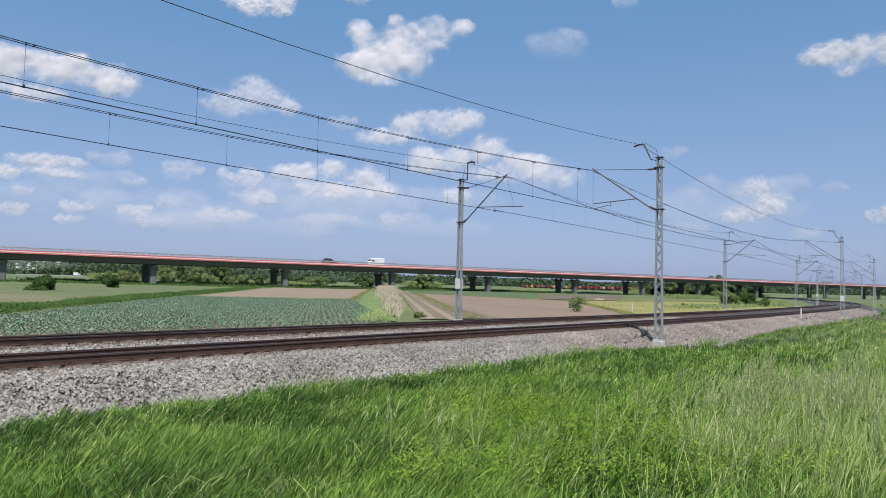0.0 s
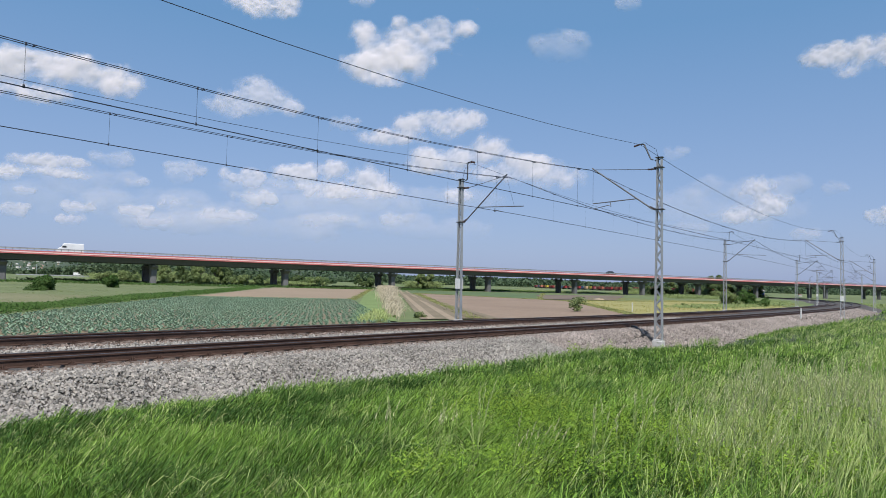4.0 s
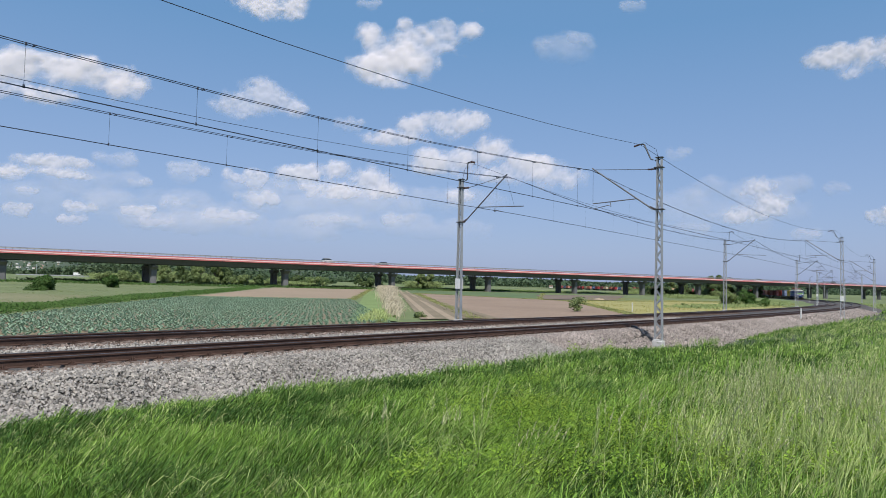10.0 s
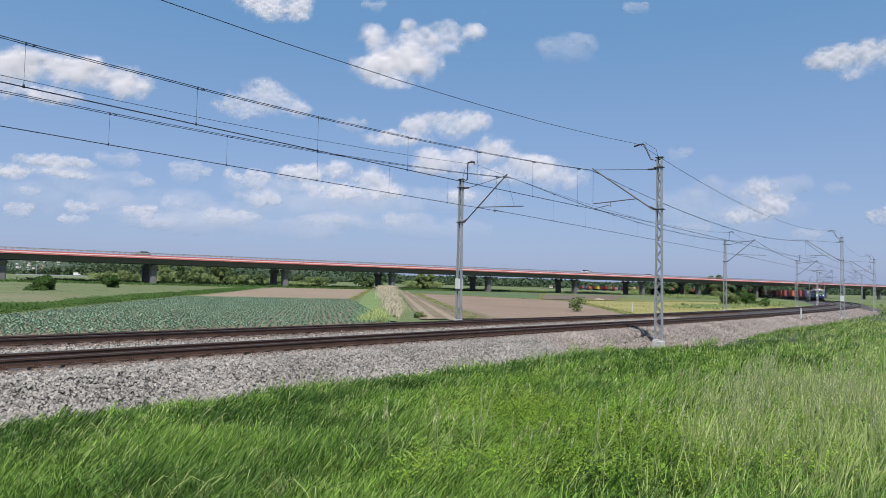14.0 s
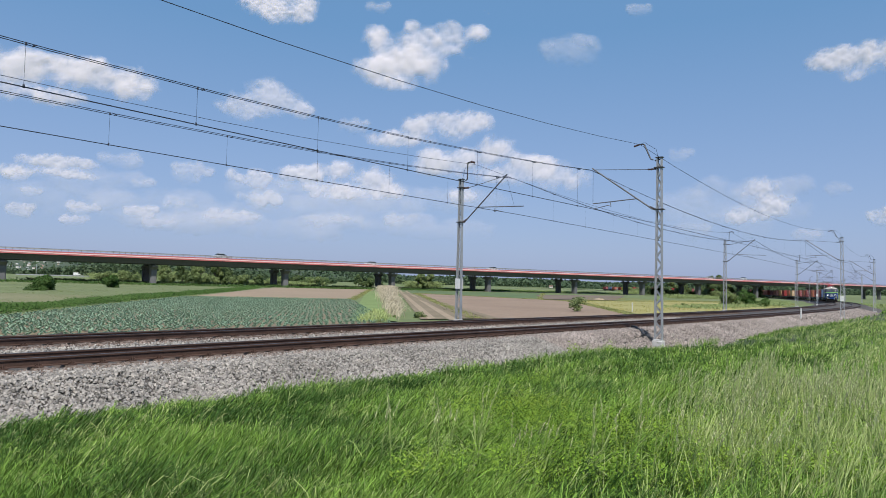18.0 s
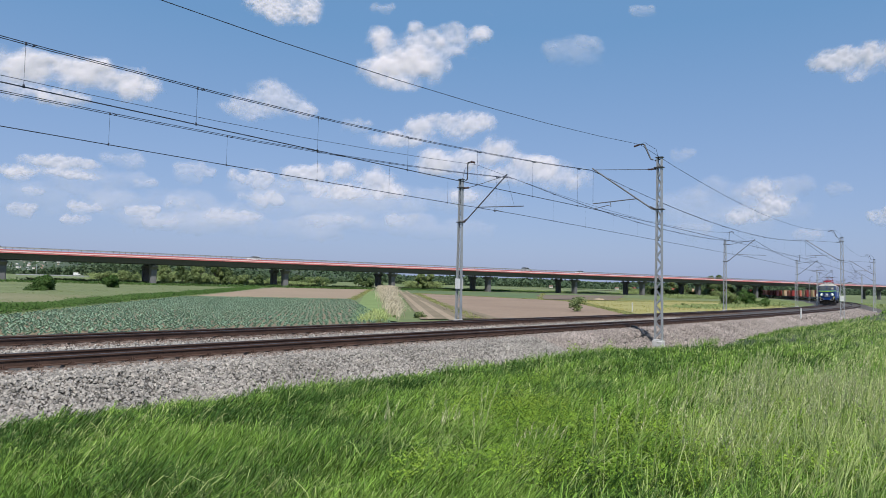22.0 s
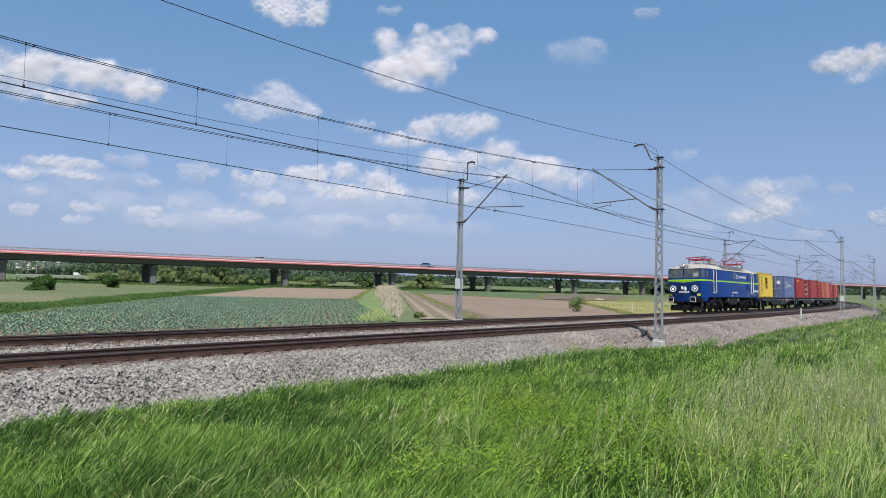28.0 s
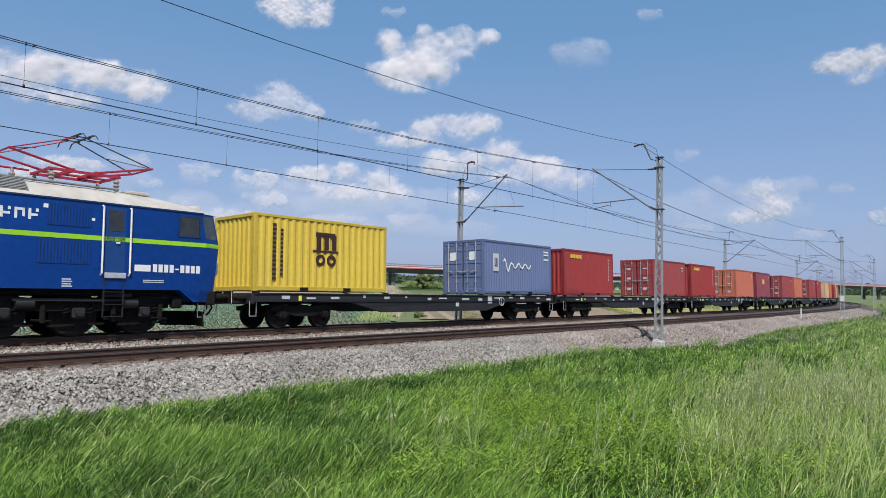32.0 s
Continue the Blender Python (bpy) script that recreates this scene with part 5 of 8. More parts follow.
# a pale heap of earth left at the field's edge
g = Geo()
g.lathe([(1.9, -0.1), (1.5, 0.18), (0.9, 0.42), (0.35, 0.55), (0.02, 0.58)], 14, caps=False)
rp = random.Random(3)
g.v = [(x * 1.5 * rp.uniform(0.85, 1.15), y * rp.uniform(0.85, 1.15), z * rp.uniform(0.8, 1.2)) for x, y, z in g.v]
heap = part("earth_heap", g, mat("pale_dry_earth", (0.55, 0.43, 0.3), (0.42, 0.32, 0.22), 1, 8, 0.95, bump=0.4), None, smooth=True)
heap.matrix_world = Matrix.Translation((31.3, 133.0, float(ground_z(np.array([31.3]), np.array([133.0]))[0]))) @ Matrix.Scale(0.5, 4)
tagged(heap, "small pale heap of dry earth by the field", "heap")


# ---- train: materials ----
M_BLUE = mat("loco_blue_paint", (0.002, 0.047, 0.25), (0.0015, 0.034, 0.185), 0.35, 6, 0.42, 0, 0.03, dist=0.003, spec=0.25, coat=0.04)
M_NOSE = mat("grimy_shaded_nose_paint", (0.003, 0.04, 0.185), (0.006, 0.018, 0.06), 0.9, 9, 0.5, 0, 0.05, dist=0.003, spec=0.3)
M_BLUED = mat("loco_dark_blue_slot", (0.006, 0.03, 0.12), None, 0.5, 8, 0.5, bump=0)
M_LIME = mat("lime_stripe", (0.32, 0.62, 0.02), (0.27, 0.54, 0.02), 0.5, 8, 0.4, bump=0)
M_WHITE = mat("white_paint", (0.78, 0.78, 0.77), (0.65, 0.65, 0.64), 1, 12, 0.5, bump=0.03)
M_ROOF = mat("dusty_roof_paint", (0.5, 0.47, 0.42), (0.36, 0.32, 0.27), 0.25, 3, 0.7, bump=0.08)
M_LOUVRE = mat("louvre_grey", (0.32, 0.31, 0.3), (0.22, 0.21, 0.2), 1, 14, 0.55, 0.3, 0.1)
M_REDPAINT = mat("red_oxide_paint", (0.4, 0.022, 0.05), (0.28, 0.015, 0.035), 1, 12, 0.5, bump=0.05)
M_BLACK = mat("bogie_black", (0.007, 0.0065, 0.0065), (0.016, 0.014, 0.0125), 1.2, 14, 0.85, 0, 0.25, dist=0.006, spec=0.2)
M_UNDER = mat("underframe_grey", (0.019, 0.0185, 0.021), (0.01, 0.01, 0.0115), 1, 12, 0.7, 0, 0.2, dist=0.005)
M_WHEEL = mat("wheel_steel", (0.024, 0.018, 0.0155), (0.013, 0.0105, 0.0095), 2, 20, 0.7, 0.1, 0.15, spec=0.25)
M_TREAD = mat("bright_tread", (0.4, 0.38, 0.36), None, 2, 20, 0.3, 1.0, 0)
M_GLASS = mat("cab_glass", (0.018, 0.02, 0.022), (0.045, 0.05, 0.052), 0.5, 5, 0.06, 0, 0, spec=0.5)
M_LIT = mat("lit_lamp_glass", (0.8, 0.8, 0.76), None, 9, 25, 0.1, 0, 0)
M_LIT.node_tree.nodes["Principled BSDF"].inputs["Emission Color"].default_value = (1.0, 0.96, 0.86, 1)
M_LIT.node_tree.nodes["Principled BSDF"].inputs["Emission Strength"].default_value = 8.0
# windscreen grey: light coming through the cab is put into the colour
M_SCREEN = mat("through_lit_cab_glass", (0.1, 0.108, 0.108), (0.035, 0.04, 0.042), 1.1, 4, 0.08, 0, 0, spec=0.8)
M_LAMP = mat("lamp_glass", (0.3, 0.32, 0.34), (0.1, 0.11, 0.12), 9, 25, 0.08, 0.6, 0)
M_YEL = mat("yellow_marking", (0.75, 0.72, 0.06), None, 2, 15, 0.5, bump=0)
M_STEP = mat("pale_step_mesh", (0.6, 0.62, 0.62), (0.25, 0.26, 0.27), 1, 60, 0.5, 0.3, 0)
M_DOOR = mat("loco_door_blue", (0.006, 0.05, 0.2), (0.004, 0.035, 0.15), 0.5, 6, 0.45, bump=0.03)
M_MARK = mat("pale_stencil", (0.55, 0.56, 0.57), (0.4, 0.41, 0.42), 2, 20, 0.6, bump=0)


# ---- locomotive: local x forward, y to the camera's side, z from rail top ----
def end_f(z, y):
    """How far the end wall lies behind the buffer faces."""
    return float(np.interp(z, (0.9, 1.25, 2.0, 2.6, 3.55), (0.72, 0.66, 0.58, 0.5, 0.72)) + np.interp(abs(y), (0, 0.72, 1.28, 1.5), (0, 0.05, 0.13, 0.7)))


YS = (-1.5, -1.28, -0.72, 0.0, 0.72, 1.28, 1.5)


def body_ring(z, grow=0.0):
    r = []
    for sgn, ys in ((1, YS), (-1, YS[::-1])):
        for y in ys:
            yy = y + math.copysign(grow, y) if abs(y) > 1.4 else y
            r.append((sgn * (9.62 - end_f(z, y) + grow), yy, z))
    return r


def end_panel(sgn, y0, y1, z0, z1, proud=0.008, n=4):
    """A panel lying on the end wall."""
    g = Geo()
    for off, flip in ((proud, 0), (-0.02, 1)):
        vs = []
        for j in range(2):
            for i in range(n + 1):
                y, z = y0 + (y1 - y0) * i / n, (z0, z1)[j]
                vs.append((sgn * (9.62 - end_f(z, y) + off), y, z))
        g.add(vs, [(i, i + 1, n + 2 + i, n + 1 + i) for i in range(n)])
    o = 2 * (n + 1)
    edge = [i for i in range(n + 1)] + [2 * n + 1 - i for i in range(n + 1)]
    g.add([], [])
    g.f += [(edge[k], edge[(k + 1) % len(edge)], edge[(k + 1) % len(edge)] + o, edge[k] + o) for k in range(len(edge))]
    g.mi += [0] * len(edge)
    return g


def side_box(f0, f1, z0, z1, side, proud=0.01, depth=0.03, bev=0.0):
    return Geo().box((9.62 - (f0 + f1) / 2, side * (1.5 + proud - depth / 2), (z0 + z1) / 2), (abs(f1 - f0), depth, z1 - z0), bev)


def wheelset(parent, r, w=0.13, hub=0.09, spokes=True):
    g = Geo()
    m = Matrix.Rotation(math.pi / 2, 4, "X")
    for k in (-1, 1):
        prof = [(hub, -0.1), (hub, 0.1), (r * 0.55, 0.03), (r * 0.84, 0.05), (r * 0.86, 0.065), (r - 0.005, 0.065), (r, -0.045), (r + 0.028, -0.05), (r + 0.028, -0.075), (r * 0.86, -0.065), (r * 0.84, -0.05), (r * 0.55, -0.03)]
        pr = [(a, b * -k) for a, b in prof]
        g.lathe(pr + [pr[0]], 24, Matrix.Translation((0, k * 0.78, 0)) @ m, caps=False)
        if spokes:
            for i in range(5):
                a = 2 * math.pi * i / 5
                g.rod((r * 0.62 * math.cos(a), k * 0.86, r * 0.62 * math.sin(a)), (r * 0.62 * math.cos(a), k * 0.80, r * 0.62 * math.sin(a)), 0.05, None, 6)
    g.rod((0, -1.0, 0), (0, 1.0, 0), hub, None, 10)
    return g.mesh("wheelset", M_WHEEL, True)


def coil(g, x, y, z0, z1, r, turns=4):
    pts = [(x + r * math.cos(a), y + r * math.sin(a), z0 + (z1 - z0) * i / (turns * 8)) for i in range(turns * 8 + 1) for a in (2 * math.pi * i / 8,)]
    g.tube(pts, 0.022, 5)


def buffer(parent, x, y, fwd, white):
    b = Geo()
    b.rod((x - fwd * 0.62, y, 1.06), (x - fwd * 0.3, y, 1.06), 0.13, None, 14)
    b.rod((x - fwd * 0.3, y, 1.06), (x - fwd * 0.02, y, 1.06), 0.085, None, 12)
    ob = part("buffer", b, M_BLACK, parent, smooth=True)
    h = Geo()
    h.box((x - fwd * 0.02, y, 1.06), (0.035, 0.46, 0.4), 0.012)
    part("buffer_head", h, M_BLACK, ob)
    if white:
        e = Geo()
        for dy, dz, sy, sz in ((0, 0.19, 0.47, 0.03), (0, -0.19, 0.47, 0.03), (0.22, 0, 0.03, 0.41), (-0.22, 0, 0.03, 0.41)):
            e.box((x - fwd * 0.012, y + dy, 1.06 + dz), (0.035, sy, sz))
        part("buffer_rim", e, M_WHITE, ob, "white painted rim")
    return ob


def pantograph(parent, x, raised):
    p = part("pantograph", Geo().box((x, 0, 4.44), (1.9, 0.06, 0.06), 0.01), M_REDPAINT, parent, "red pantograph " + ("raised to the wire" if raised else "folded flat"))
    g = Geo()
    for y in (-0.62, 0.62):
        g.bar((x - 0.95, y, 4.45), (x + 0.95, y, 4.45), 0.07, 0.07)
    for k in (-0.9, -0.35, 0.35, 0.9):
        g.bar((x + k, -0.66, 4.45), (x + k, 0.66, 4.45), 0.07, 0.06)
    part("base_frame", g, M_REDPAINT, p)
    for k in (-0.85, 0.85):
        for y in (-0.6, 0.6):
            g = Geo()
            g.lathe([(0.05, 4.05), (0.09, 4.1), (0.05, 4.15), (0.09, 4.2), (0.05, 4.25), (0.09, 4.3), (0.05, 4.36), (0.04, 4.42)], 10, Matrix.Translation((x + k, y, 0)))
            part("insulator", g, mat_ins, p)
    kz, kx, tz = (4.84, 1.87, 5.47) if raised else (4.56, 1.75, 4.66)
    for sgn in (-1, 1):
        g = Geo()
        for y in (-0.55, 0.55):
            g.rod((x + sgn * 0.3, y, 4.5), (x + sgn * kx, y * 1.12, kz), 0.034 if raised else 0.03, None, 7)
        g.rod((x + sgn * kx, -0.66, kz), (x + sgn * kx, 0.66, kz), 0.026, None, 7)
        g.rod((x + sgn * 0.3, -0.6, 4.5), (x + sgn * 0.3, 0.6, 4.5), 0.045, None, 7)
        part("lower_arm", g, M_REDPAINT, p)
        g = Geo()
        mt = M_REDPAINT if sgn > 0 else M_DARKSTEEL
        for y in (-0.62, 0.62):
            g.rod((x + sgn * kx, y, kz), (x + sgn * 0.12, y * 0.55, tz), 0.018, None, 6)
        g.rod((x + sgn * kx, 0.6, kz), (x + sgn * 0.9, -0.42, (kz + tz) / 2), 0.012, None, 5)
        part("upper_arm", g, mt, p)
    h = Geo()
    for k in (-0.16, 0.16):
        h.bar((x + k, -0.62, tz + 0.05), (x + k, 0.62, tz + 0.05), 0.05, 0.035)
        for e in (-1, 1):
            h.tube([(x + k, e * 0.62, tz + 0.05), (x + k, e * 0.8, tz + 0.02), (x + k, e * 0.95, tz - 0.1)], 0.016, 5)
    for y in (-0.35, 0.35):
        h.bar((x - 0.2, y, tz + 0.02), (x + 0.2, y, tz + 0.02), 0.03, 0.03)
    part("collector_head", h, M_DARKSTEEL, p, "dark steel collector head")


mat_ins = mat("dusty_porcelain", (0.3, 0.28, 0.26), (0.2, 0.18, 0.16), 3, 20, 0.3, bump=0)


def locomotive():
    lo = thing("electric_locomotive", "blue six-axle electric locomotive with lime stripe and pale roof", "locomotive")
    g = Geo()
    g.loft([body_ring(z) for z in (1.25, 1.9, 2.6, 3.1, 3.55)])
    part("body_shell", g, M_BLUE, lo, "glossy blue painted body", smooth=True)
    for sgn in (1, -1):
        # lower apron of the cab end
        g = Geo()
        lev = []
        for z, back in ((0.9, 1.55), (1.25, 2.0)):
            pts = [(sgn * (9.62 - end_f(z, y)), y * (0.98 if z < 1 else 1.0), z) for y in YS]
            lev.append(pts + [(sgn * (9.62 - back), 1.5, z), (sgn * (9.62 - back), -1.5, z)])
        g.loft(lev)
        part("end_apron", g, M_BLUE, lo)
        # grimy lower nose; the end wall's shade is in the darker blue too
        for za, zb in ((1.28, 2.0), (2.0, 2.4)):
            part("nose_panel", end_panel(sgn, -1.27, 1.27, za, zb, 0.012, 16), M_NOSE, lo, "grimy nose panel, dark blue with its shade painted in")
        # stripe pointing down over the nose
        g = Geo()
        for hs in (-1, 1):
            pts = []
            for y, zb in ((0.0, 2.42), (0.72, 2.49), (1.28, 2.54)):
                pts.append([(sgn * (9.62 - end_f(z, y) + 0.009), hs * y, z) for z in (zb, 2.6, 2.66)])
            g.add([q_ for pr in pts for q_ in pr], [(0, 3, 4, 1), (1, 4, 5, 2), (3, 6, 7, 4), (4, 7, 8, 5)])
        part("nose_stripe", g, M_LIME, lo)
    g = Geo()
    g.loft([body_ring(2.54, 0.006), body_ring(2.6, 0.006), body_ring(2.665, 0.006)], caps=False)
    part("lime_stripe", g, M_LIME, lo, "narrow lime-green waist stripe")
    # roof
    rings = []
    for f, zc, w in ((0.74, 3.59, 1.22), (0.95, 3.72, 1.34), (1.4, 3.87, 1.5), (2.4, 4.02, 1.52), (4.2, 4.1, 1.52)):
        rings.append((9.62 - f, zc, w))
    rings = rings + [(-x, z, w) for x, z, w in rings[::-1]]
    g = Geo()
    prof = ((-1.0, 0.0), (-0.985, 0.06), (-0.86, 0.4), (-0.66, 0.72), (-0.4, 0.92), (0.0, 1.0), (0.4, 0.92), (0.66, 0.72), (0.86, 0.4), (0.985, 0.06), (1.0, 0.0))
    g.loft([[(x, u * w, 3.55 + (zc - 3.55) * v) for u, v in prof] + [(x, 0, 3.5)] for x, zc, w in rings])
    part("roof", g, M_ROOF, lo, "dusty pale grey rounded roof", smooth=True)
    g = Geo()
    for y in (-1.51, 1.51):
        g.bar((8.3, y, 3.55), (-8.3, y, 3.55), 0.03, 0.04)
    part("gutter", g, M_BLUED, lo)
    # roof louvres along both shoulders
    for side in (-1, 1):
        for i in range(7):
            f = 6.15 + i * 1.035
            lv = Geo()
            for u0, z0, u1, z1 in ((1.40, 3.66, 1.02, 3.98),):
                x0, x1 = 9.62 - f, 9.62 - f - 0.88
                out = 0.025
                lv.add([(x0, side * (u0 + out), z0 + out), (x1, side * (u0 + out), z0 + out), (x1, side * (u1 + out), z1 + out), (x0, side * (u1 + out), z1 + out),
                        (x0, side * (u0 - 0.1), z0 - 0.1), (x1, side * (u0 - 0.1), z0 - 0.1), (x1, side * (u1 - 0.1), z1 - 0.1), (x0, side * (u1 - 0.1), z1 - 0.1)],
                       [(0, 1, 2, 3), (0, 4, 5, 1), (1, 5, 6, 2), (2, 6, 7, 3), (3, 7, 4, 0)])
                for k in range(7):
                    t = (k + 0.5) / 7
                    lv.bar((x0 - 0.03, side * (u0 + (u1 - u0) * t + 0.035), z0 + (z1 - z0) * t + 0.035), (x1 + 0.03, side * (u0 + (u1 - u0) * t + 0.035), z0 + (z1 - z0) * t + 0.035), 0.028, 0.012, up=(0, side * 0.5, 0.6))
            part("roof_louvre", lv, M_LOUVRE, lo)
    # windows
    for sgn in (1, -1):
        for a, b in ((-1.22, -0.06), (0.06, 1.22)):
            part("windscreen", end_panel(sgn, a, b, 2.8, 3.49), M_SCREEN, lo, "dark sloping windscreen")
            part("windscreen_frame", end_panel(sgn, a - 0.04, b + 0.04, 2.765, 3.525, 0.003), M_BLACK, lo)
        for a, b in ((-1.47, -1.31), (1.31, 1.47)):
            part("corner_window", end_panel(sgn, a, b, 2.8, 3.48), M_SCREEN, lo)
        # pale panel added on the glass for light showing through the cab
        part("cab_light_patch", end_panel(sgn, 0.75, 1.1, 2.9, 3.2, 0.011), M_LOUVRE, lo)
        for side in (-1, 1):
            f0 = 1.42 if sgn > 0 else 17.2
            part("side_window", side_box(f0, f0 + 0.6, 2.84, 3.4, side, 0.012), M_GLASS, lo)
            fr = Geo()
            for ff, zz, sx, sz in ((f0 + 0.3, 3.42, 0.7, 0.04), (f0 + 0.3, 2.82, 0.7, 0.04), (f0 - 0.03, 3.12, 0.04, 0.6), (f0 + 0.63, 3.12, 0.04, 0.6)):
                fr.box((9.62 - ff, side * 1.505, zz), (sx, 0.03, sz))
            part("side_window_frame", fr, M_BLUED, lo)
    # cab doors, handrails, steps
    for fd in (3.22, 15.0):
        for side in (-1, 1):
            d = part("cab_door", side_box(fd + 0.09, fd + 0.62, 1.7, 3.46, side, 0.006), M_DOOR, lo, "dark blue cab door")
            part("door_window", side_box(fd + 0.16, fd + 0.56, 2.82, 3.38, side, 0.014), M_GLASS, d)
            part("door_handle", Geo().box((9.62 - fd - 0.42, side * 1.53, 2.5), (0.1, 0.04, 0.05), 0.01), M_WHITE, d)
            if fd < 5 and side > 0:
                # door ajar: black strips on the wall stand for the shade in its gaps
                part("door_gap_shade", side_box(fd + 0.03, fd + 0.14, 1.72, 3.47, side, 0.016), M_BLACK, d)
                part("door_gap_shade", side_box(fd + 0.6, fd + 0.7, 1.72, 3.47, side, 0.016), M_BLACK, d)
            for ff in (fd, fd + 0.74):
                hr = Geo()
                hr.tube([(9.62 - ff, side * 1.5, 3.48), (9.62 - ff, side * 1.57, 3.45), (9.62 - ff, side * 1.57, 1.68), (9.62 - ff, side * 1.5, 1.62)], 0.026, 7)
                part("handrail", hr, M_WHITE, lo, "white vertical grab rail")
            part("footstep", Geo().box((9.62 - fd - 0.37, side * 1.5, 1.62), (0.56, 0.12, 0.15), 0.01), M_STEP, lo, "pale mesh footstep")
            ld = Geo()
            for ff in (fd + 0.1, fd + 0.62):
                ld.bar((9.62 - ff, side * 1.5, 1.5), (9.62 - ff, side * 1.46, 0.5), 0.035, 0.02)
            for zz in (0.52, 0.85, 1.18):
                ld.bar((9.62 - fd - 0.1, side * 1.47, zz), (9.62 - fd - 0.62, side * 1.47, zz), 0.1, 0.02)
            part("ladder", ld, M_UNDER, lo)
    # ventilation grilles
    for side in (-1, 1):
        for f0, f1, z0, z1 in ((13.66, 14.72, 2.85, 3.42), (13.45, 14.72, 1.88, 2.5)):
            gr = part("ventilation_grille", side_box(f0, f1, z0, z1, side, 0.004), M_BLUED, lo)
            sl = Geo()
            n = int((f1 - f0) / 0.075)
            for i in range(n):
                ff = f0 + (i + 0.5) * (f1 - f0) / n
                sl.box((9.62 - ff, side * 1.508, (z0 + z1) / 2), (0.05, 0.02, z1 - z0 - 0.03))
            part("grille_slats", sl, M_BLUE, gr)
        part("dark_panel", side_box(9.08, 9.98, 3.17, 3.46, side, 0.006), M_GLASS, lo)
        part("dark_panel", side_box(9.08, 9.98, 2.86, 3.14, side, 0.006), M_GLASS, lo)
        # emblem and lettering as plain white shapes
        em = Geo()
        for k in (-1, 1):
            # one curved leaf above, one below
            arc = [(10.44 + 0.36 * math.sin(t) + k * 0.05, 3.1 + k * (0.19 * math.cos(t) - 0.02)) for t in np.linspace(-1.45, 1.45, 9)]
            low = [(10.44 + 0.3 * math.sin(t) - k * 0.02, 3.1 + k * (0.09 * math.cos(t))) for t in np.linspace(1.3, -1.3, 9)]
            em.loft([[(9.62 - f, side * (1.5 + e), z) for f, z in arc + low] for e in (-0.01, 0.008)])
        part("emblem", em, M_WHITE, lo, "plain white leaf-shaped emblem")
        for k in range(8):
            f = 11.08 + k * 0.305
            lt = Geo()
            for ff, zz, sx, sz in ((0.035, 0, 0.06, 0.27), (0.13, 0.1, 0.18, 0.06), (0.205, 0.02, 0.055, 0.2)) if k % 2 == 0 else ((0.035, 0, 0.06, 0.27), (0.13, -0.02, 0.17, 0.06), (0.2, 0.1, 0.06, 0.08)):
                lt.box((9.62 - f - ff, side * 1.503, 3.09 + zz), (sx, 0.012, sz))
            part("lettering_bar", lt, M_WHITE, lo)
        for f0, f1, z0, z1 in ((13.55, 13.66, 3.28, 3.38), (14.72, 14.8, 3.05, 3.12), (15.9, 16.35, 1.76, 1.94), (8.7, 8.86, 1.33, 1.43), (10.4, 10.56, 1.33, 1.43)):
            part("white_marking", side_box(f0, f1, z0, z1, side, 0.007, 0.012), M_WHITE, lo)
        for k in range(9):
            part("number_bar", side_box(16.42 + k * 0.165, 16.54 + k * 0.165, 1.75 if k != 4 else 1.83, 1.97 if k != 4 else 1.87, side, 0.007, 0.012), M_WHITE, lo)
        for k, w in enumerate((0.26, 0.26, 0.12, 0.36, 0.48)):
            f = (8.75, 9.07, 9.39, 9.6, 10.05)[k]
            part("number_bar", side_box(f, f + w, 1.6, 1.74, side, 0.007, 0.012), M_MARK, lo)
        for k in range(4):
            part("stencil_bar", side_box(14.05, 14.3 - 0.03 * (k % 2), 1.3 + k * 0.06, 1.335 + k * 0.06, side, 0.006, 0.01), M_MARK, lo)
        for k in range(2):
            part("stencil_bar", side_box(16.15, 16.75, 1.45 + k * 0.05, 1.475 + k * 0.05, side, 0.006, 0.01), M_MARK, lo)
    # headlamps and top lamp
    for sgn in (1, -1):
        for y in (-0.87, 0.87):
            hl = Geo()
            x = sgn * (9.62 - end_f(1.93, 0.8))
            m = Matrix.Translation((x - sgn * 0.05, y, 1.93)) @ Matrix.Rotation(sgn * math.pi / 2, 4, "Y")
            hl.lathe([(0.2, 0), (0.25, 0.1), (0.26, 0.16), (0.25, 0.18), (0.185, 0.17)], 20, m)
            h = part("headlamp", hl, M_WHITE, lo, "round white-rimmed headlamp", smooth=True)
            gl = Geo()
            gl.lathe([(0.18, 0.1), (0.18, 0.178), (0.1, 0.195), (0.01, 0.2)], 16, m)
            part("lamp_glass", gl, M_LAMP, h, smooth=True)
            if sgn > 0:
                part("bulb", Geo().lathe([(0.055, 0.19), (0.05, 0.212), (0.02, 0.22)], 12, m), M_LIT, h, "lit bulb")
        tl = Geo()
        m = Matrix.Translation((sgn * 8.72, 0, 3.83)) @ Matrix.Rotation(sgn * math.pi / 2, 4, "Y")
        tl.lathe([(0.05, -0.42), (0.13, -0.1), (0.165, 0.14), (0.16, 0.25), (0.12, 0.24)], 18, m)
        t = part("top_headlamp", tl, M_ROOF, lo, "round top headlamp in a pale pod", smooth=True)
        gl = Geo()
        gl.lathe([(0.125, 0.18), (0.125, 0.245), (0.02, 0.265)], 14, m)
        part("lamp_glass", gl, M_LAMP, t)
        if sgn > 0:
            part("bulb", Geo().lathe([(0.05, 0.25), (0.045, 0.27), (0.02, 0.28)], 10, m), M_LIT, t, "lit bulb")
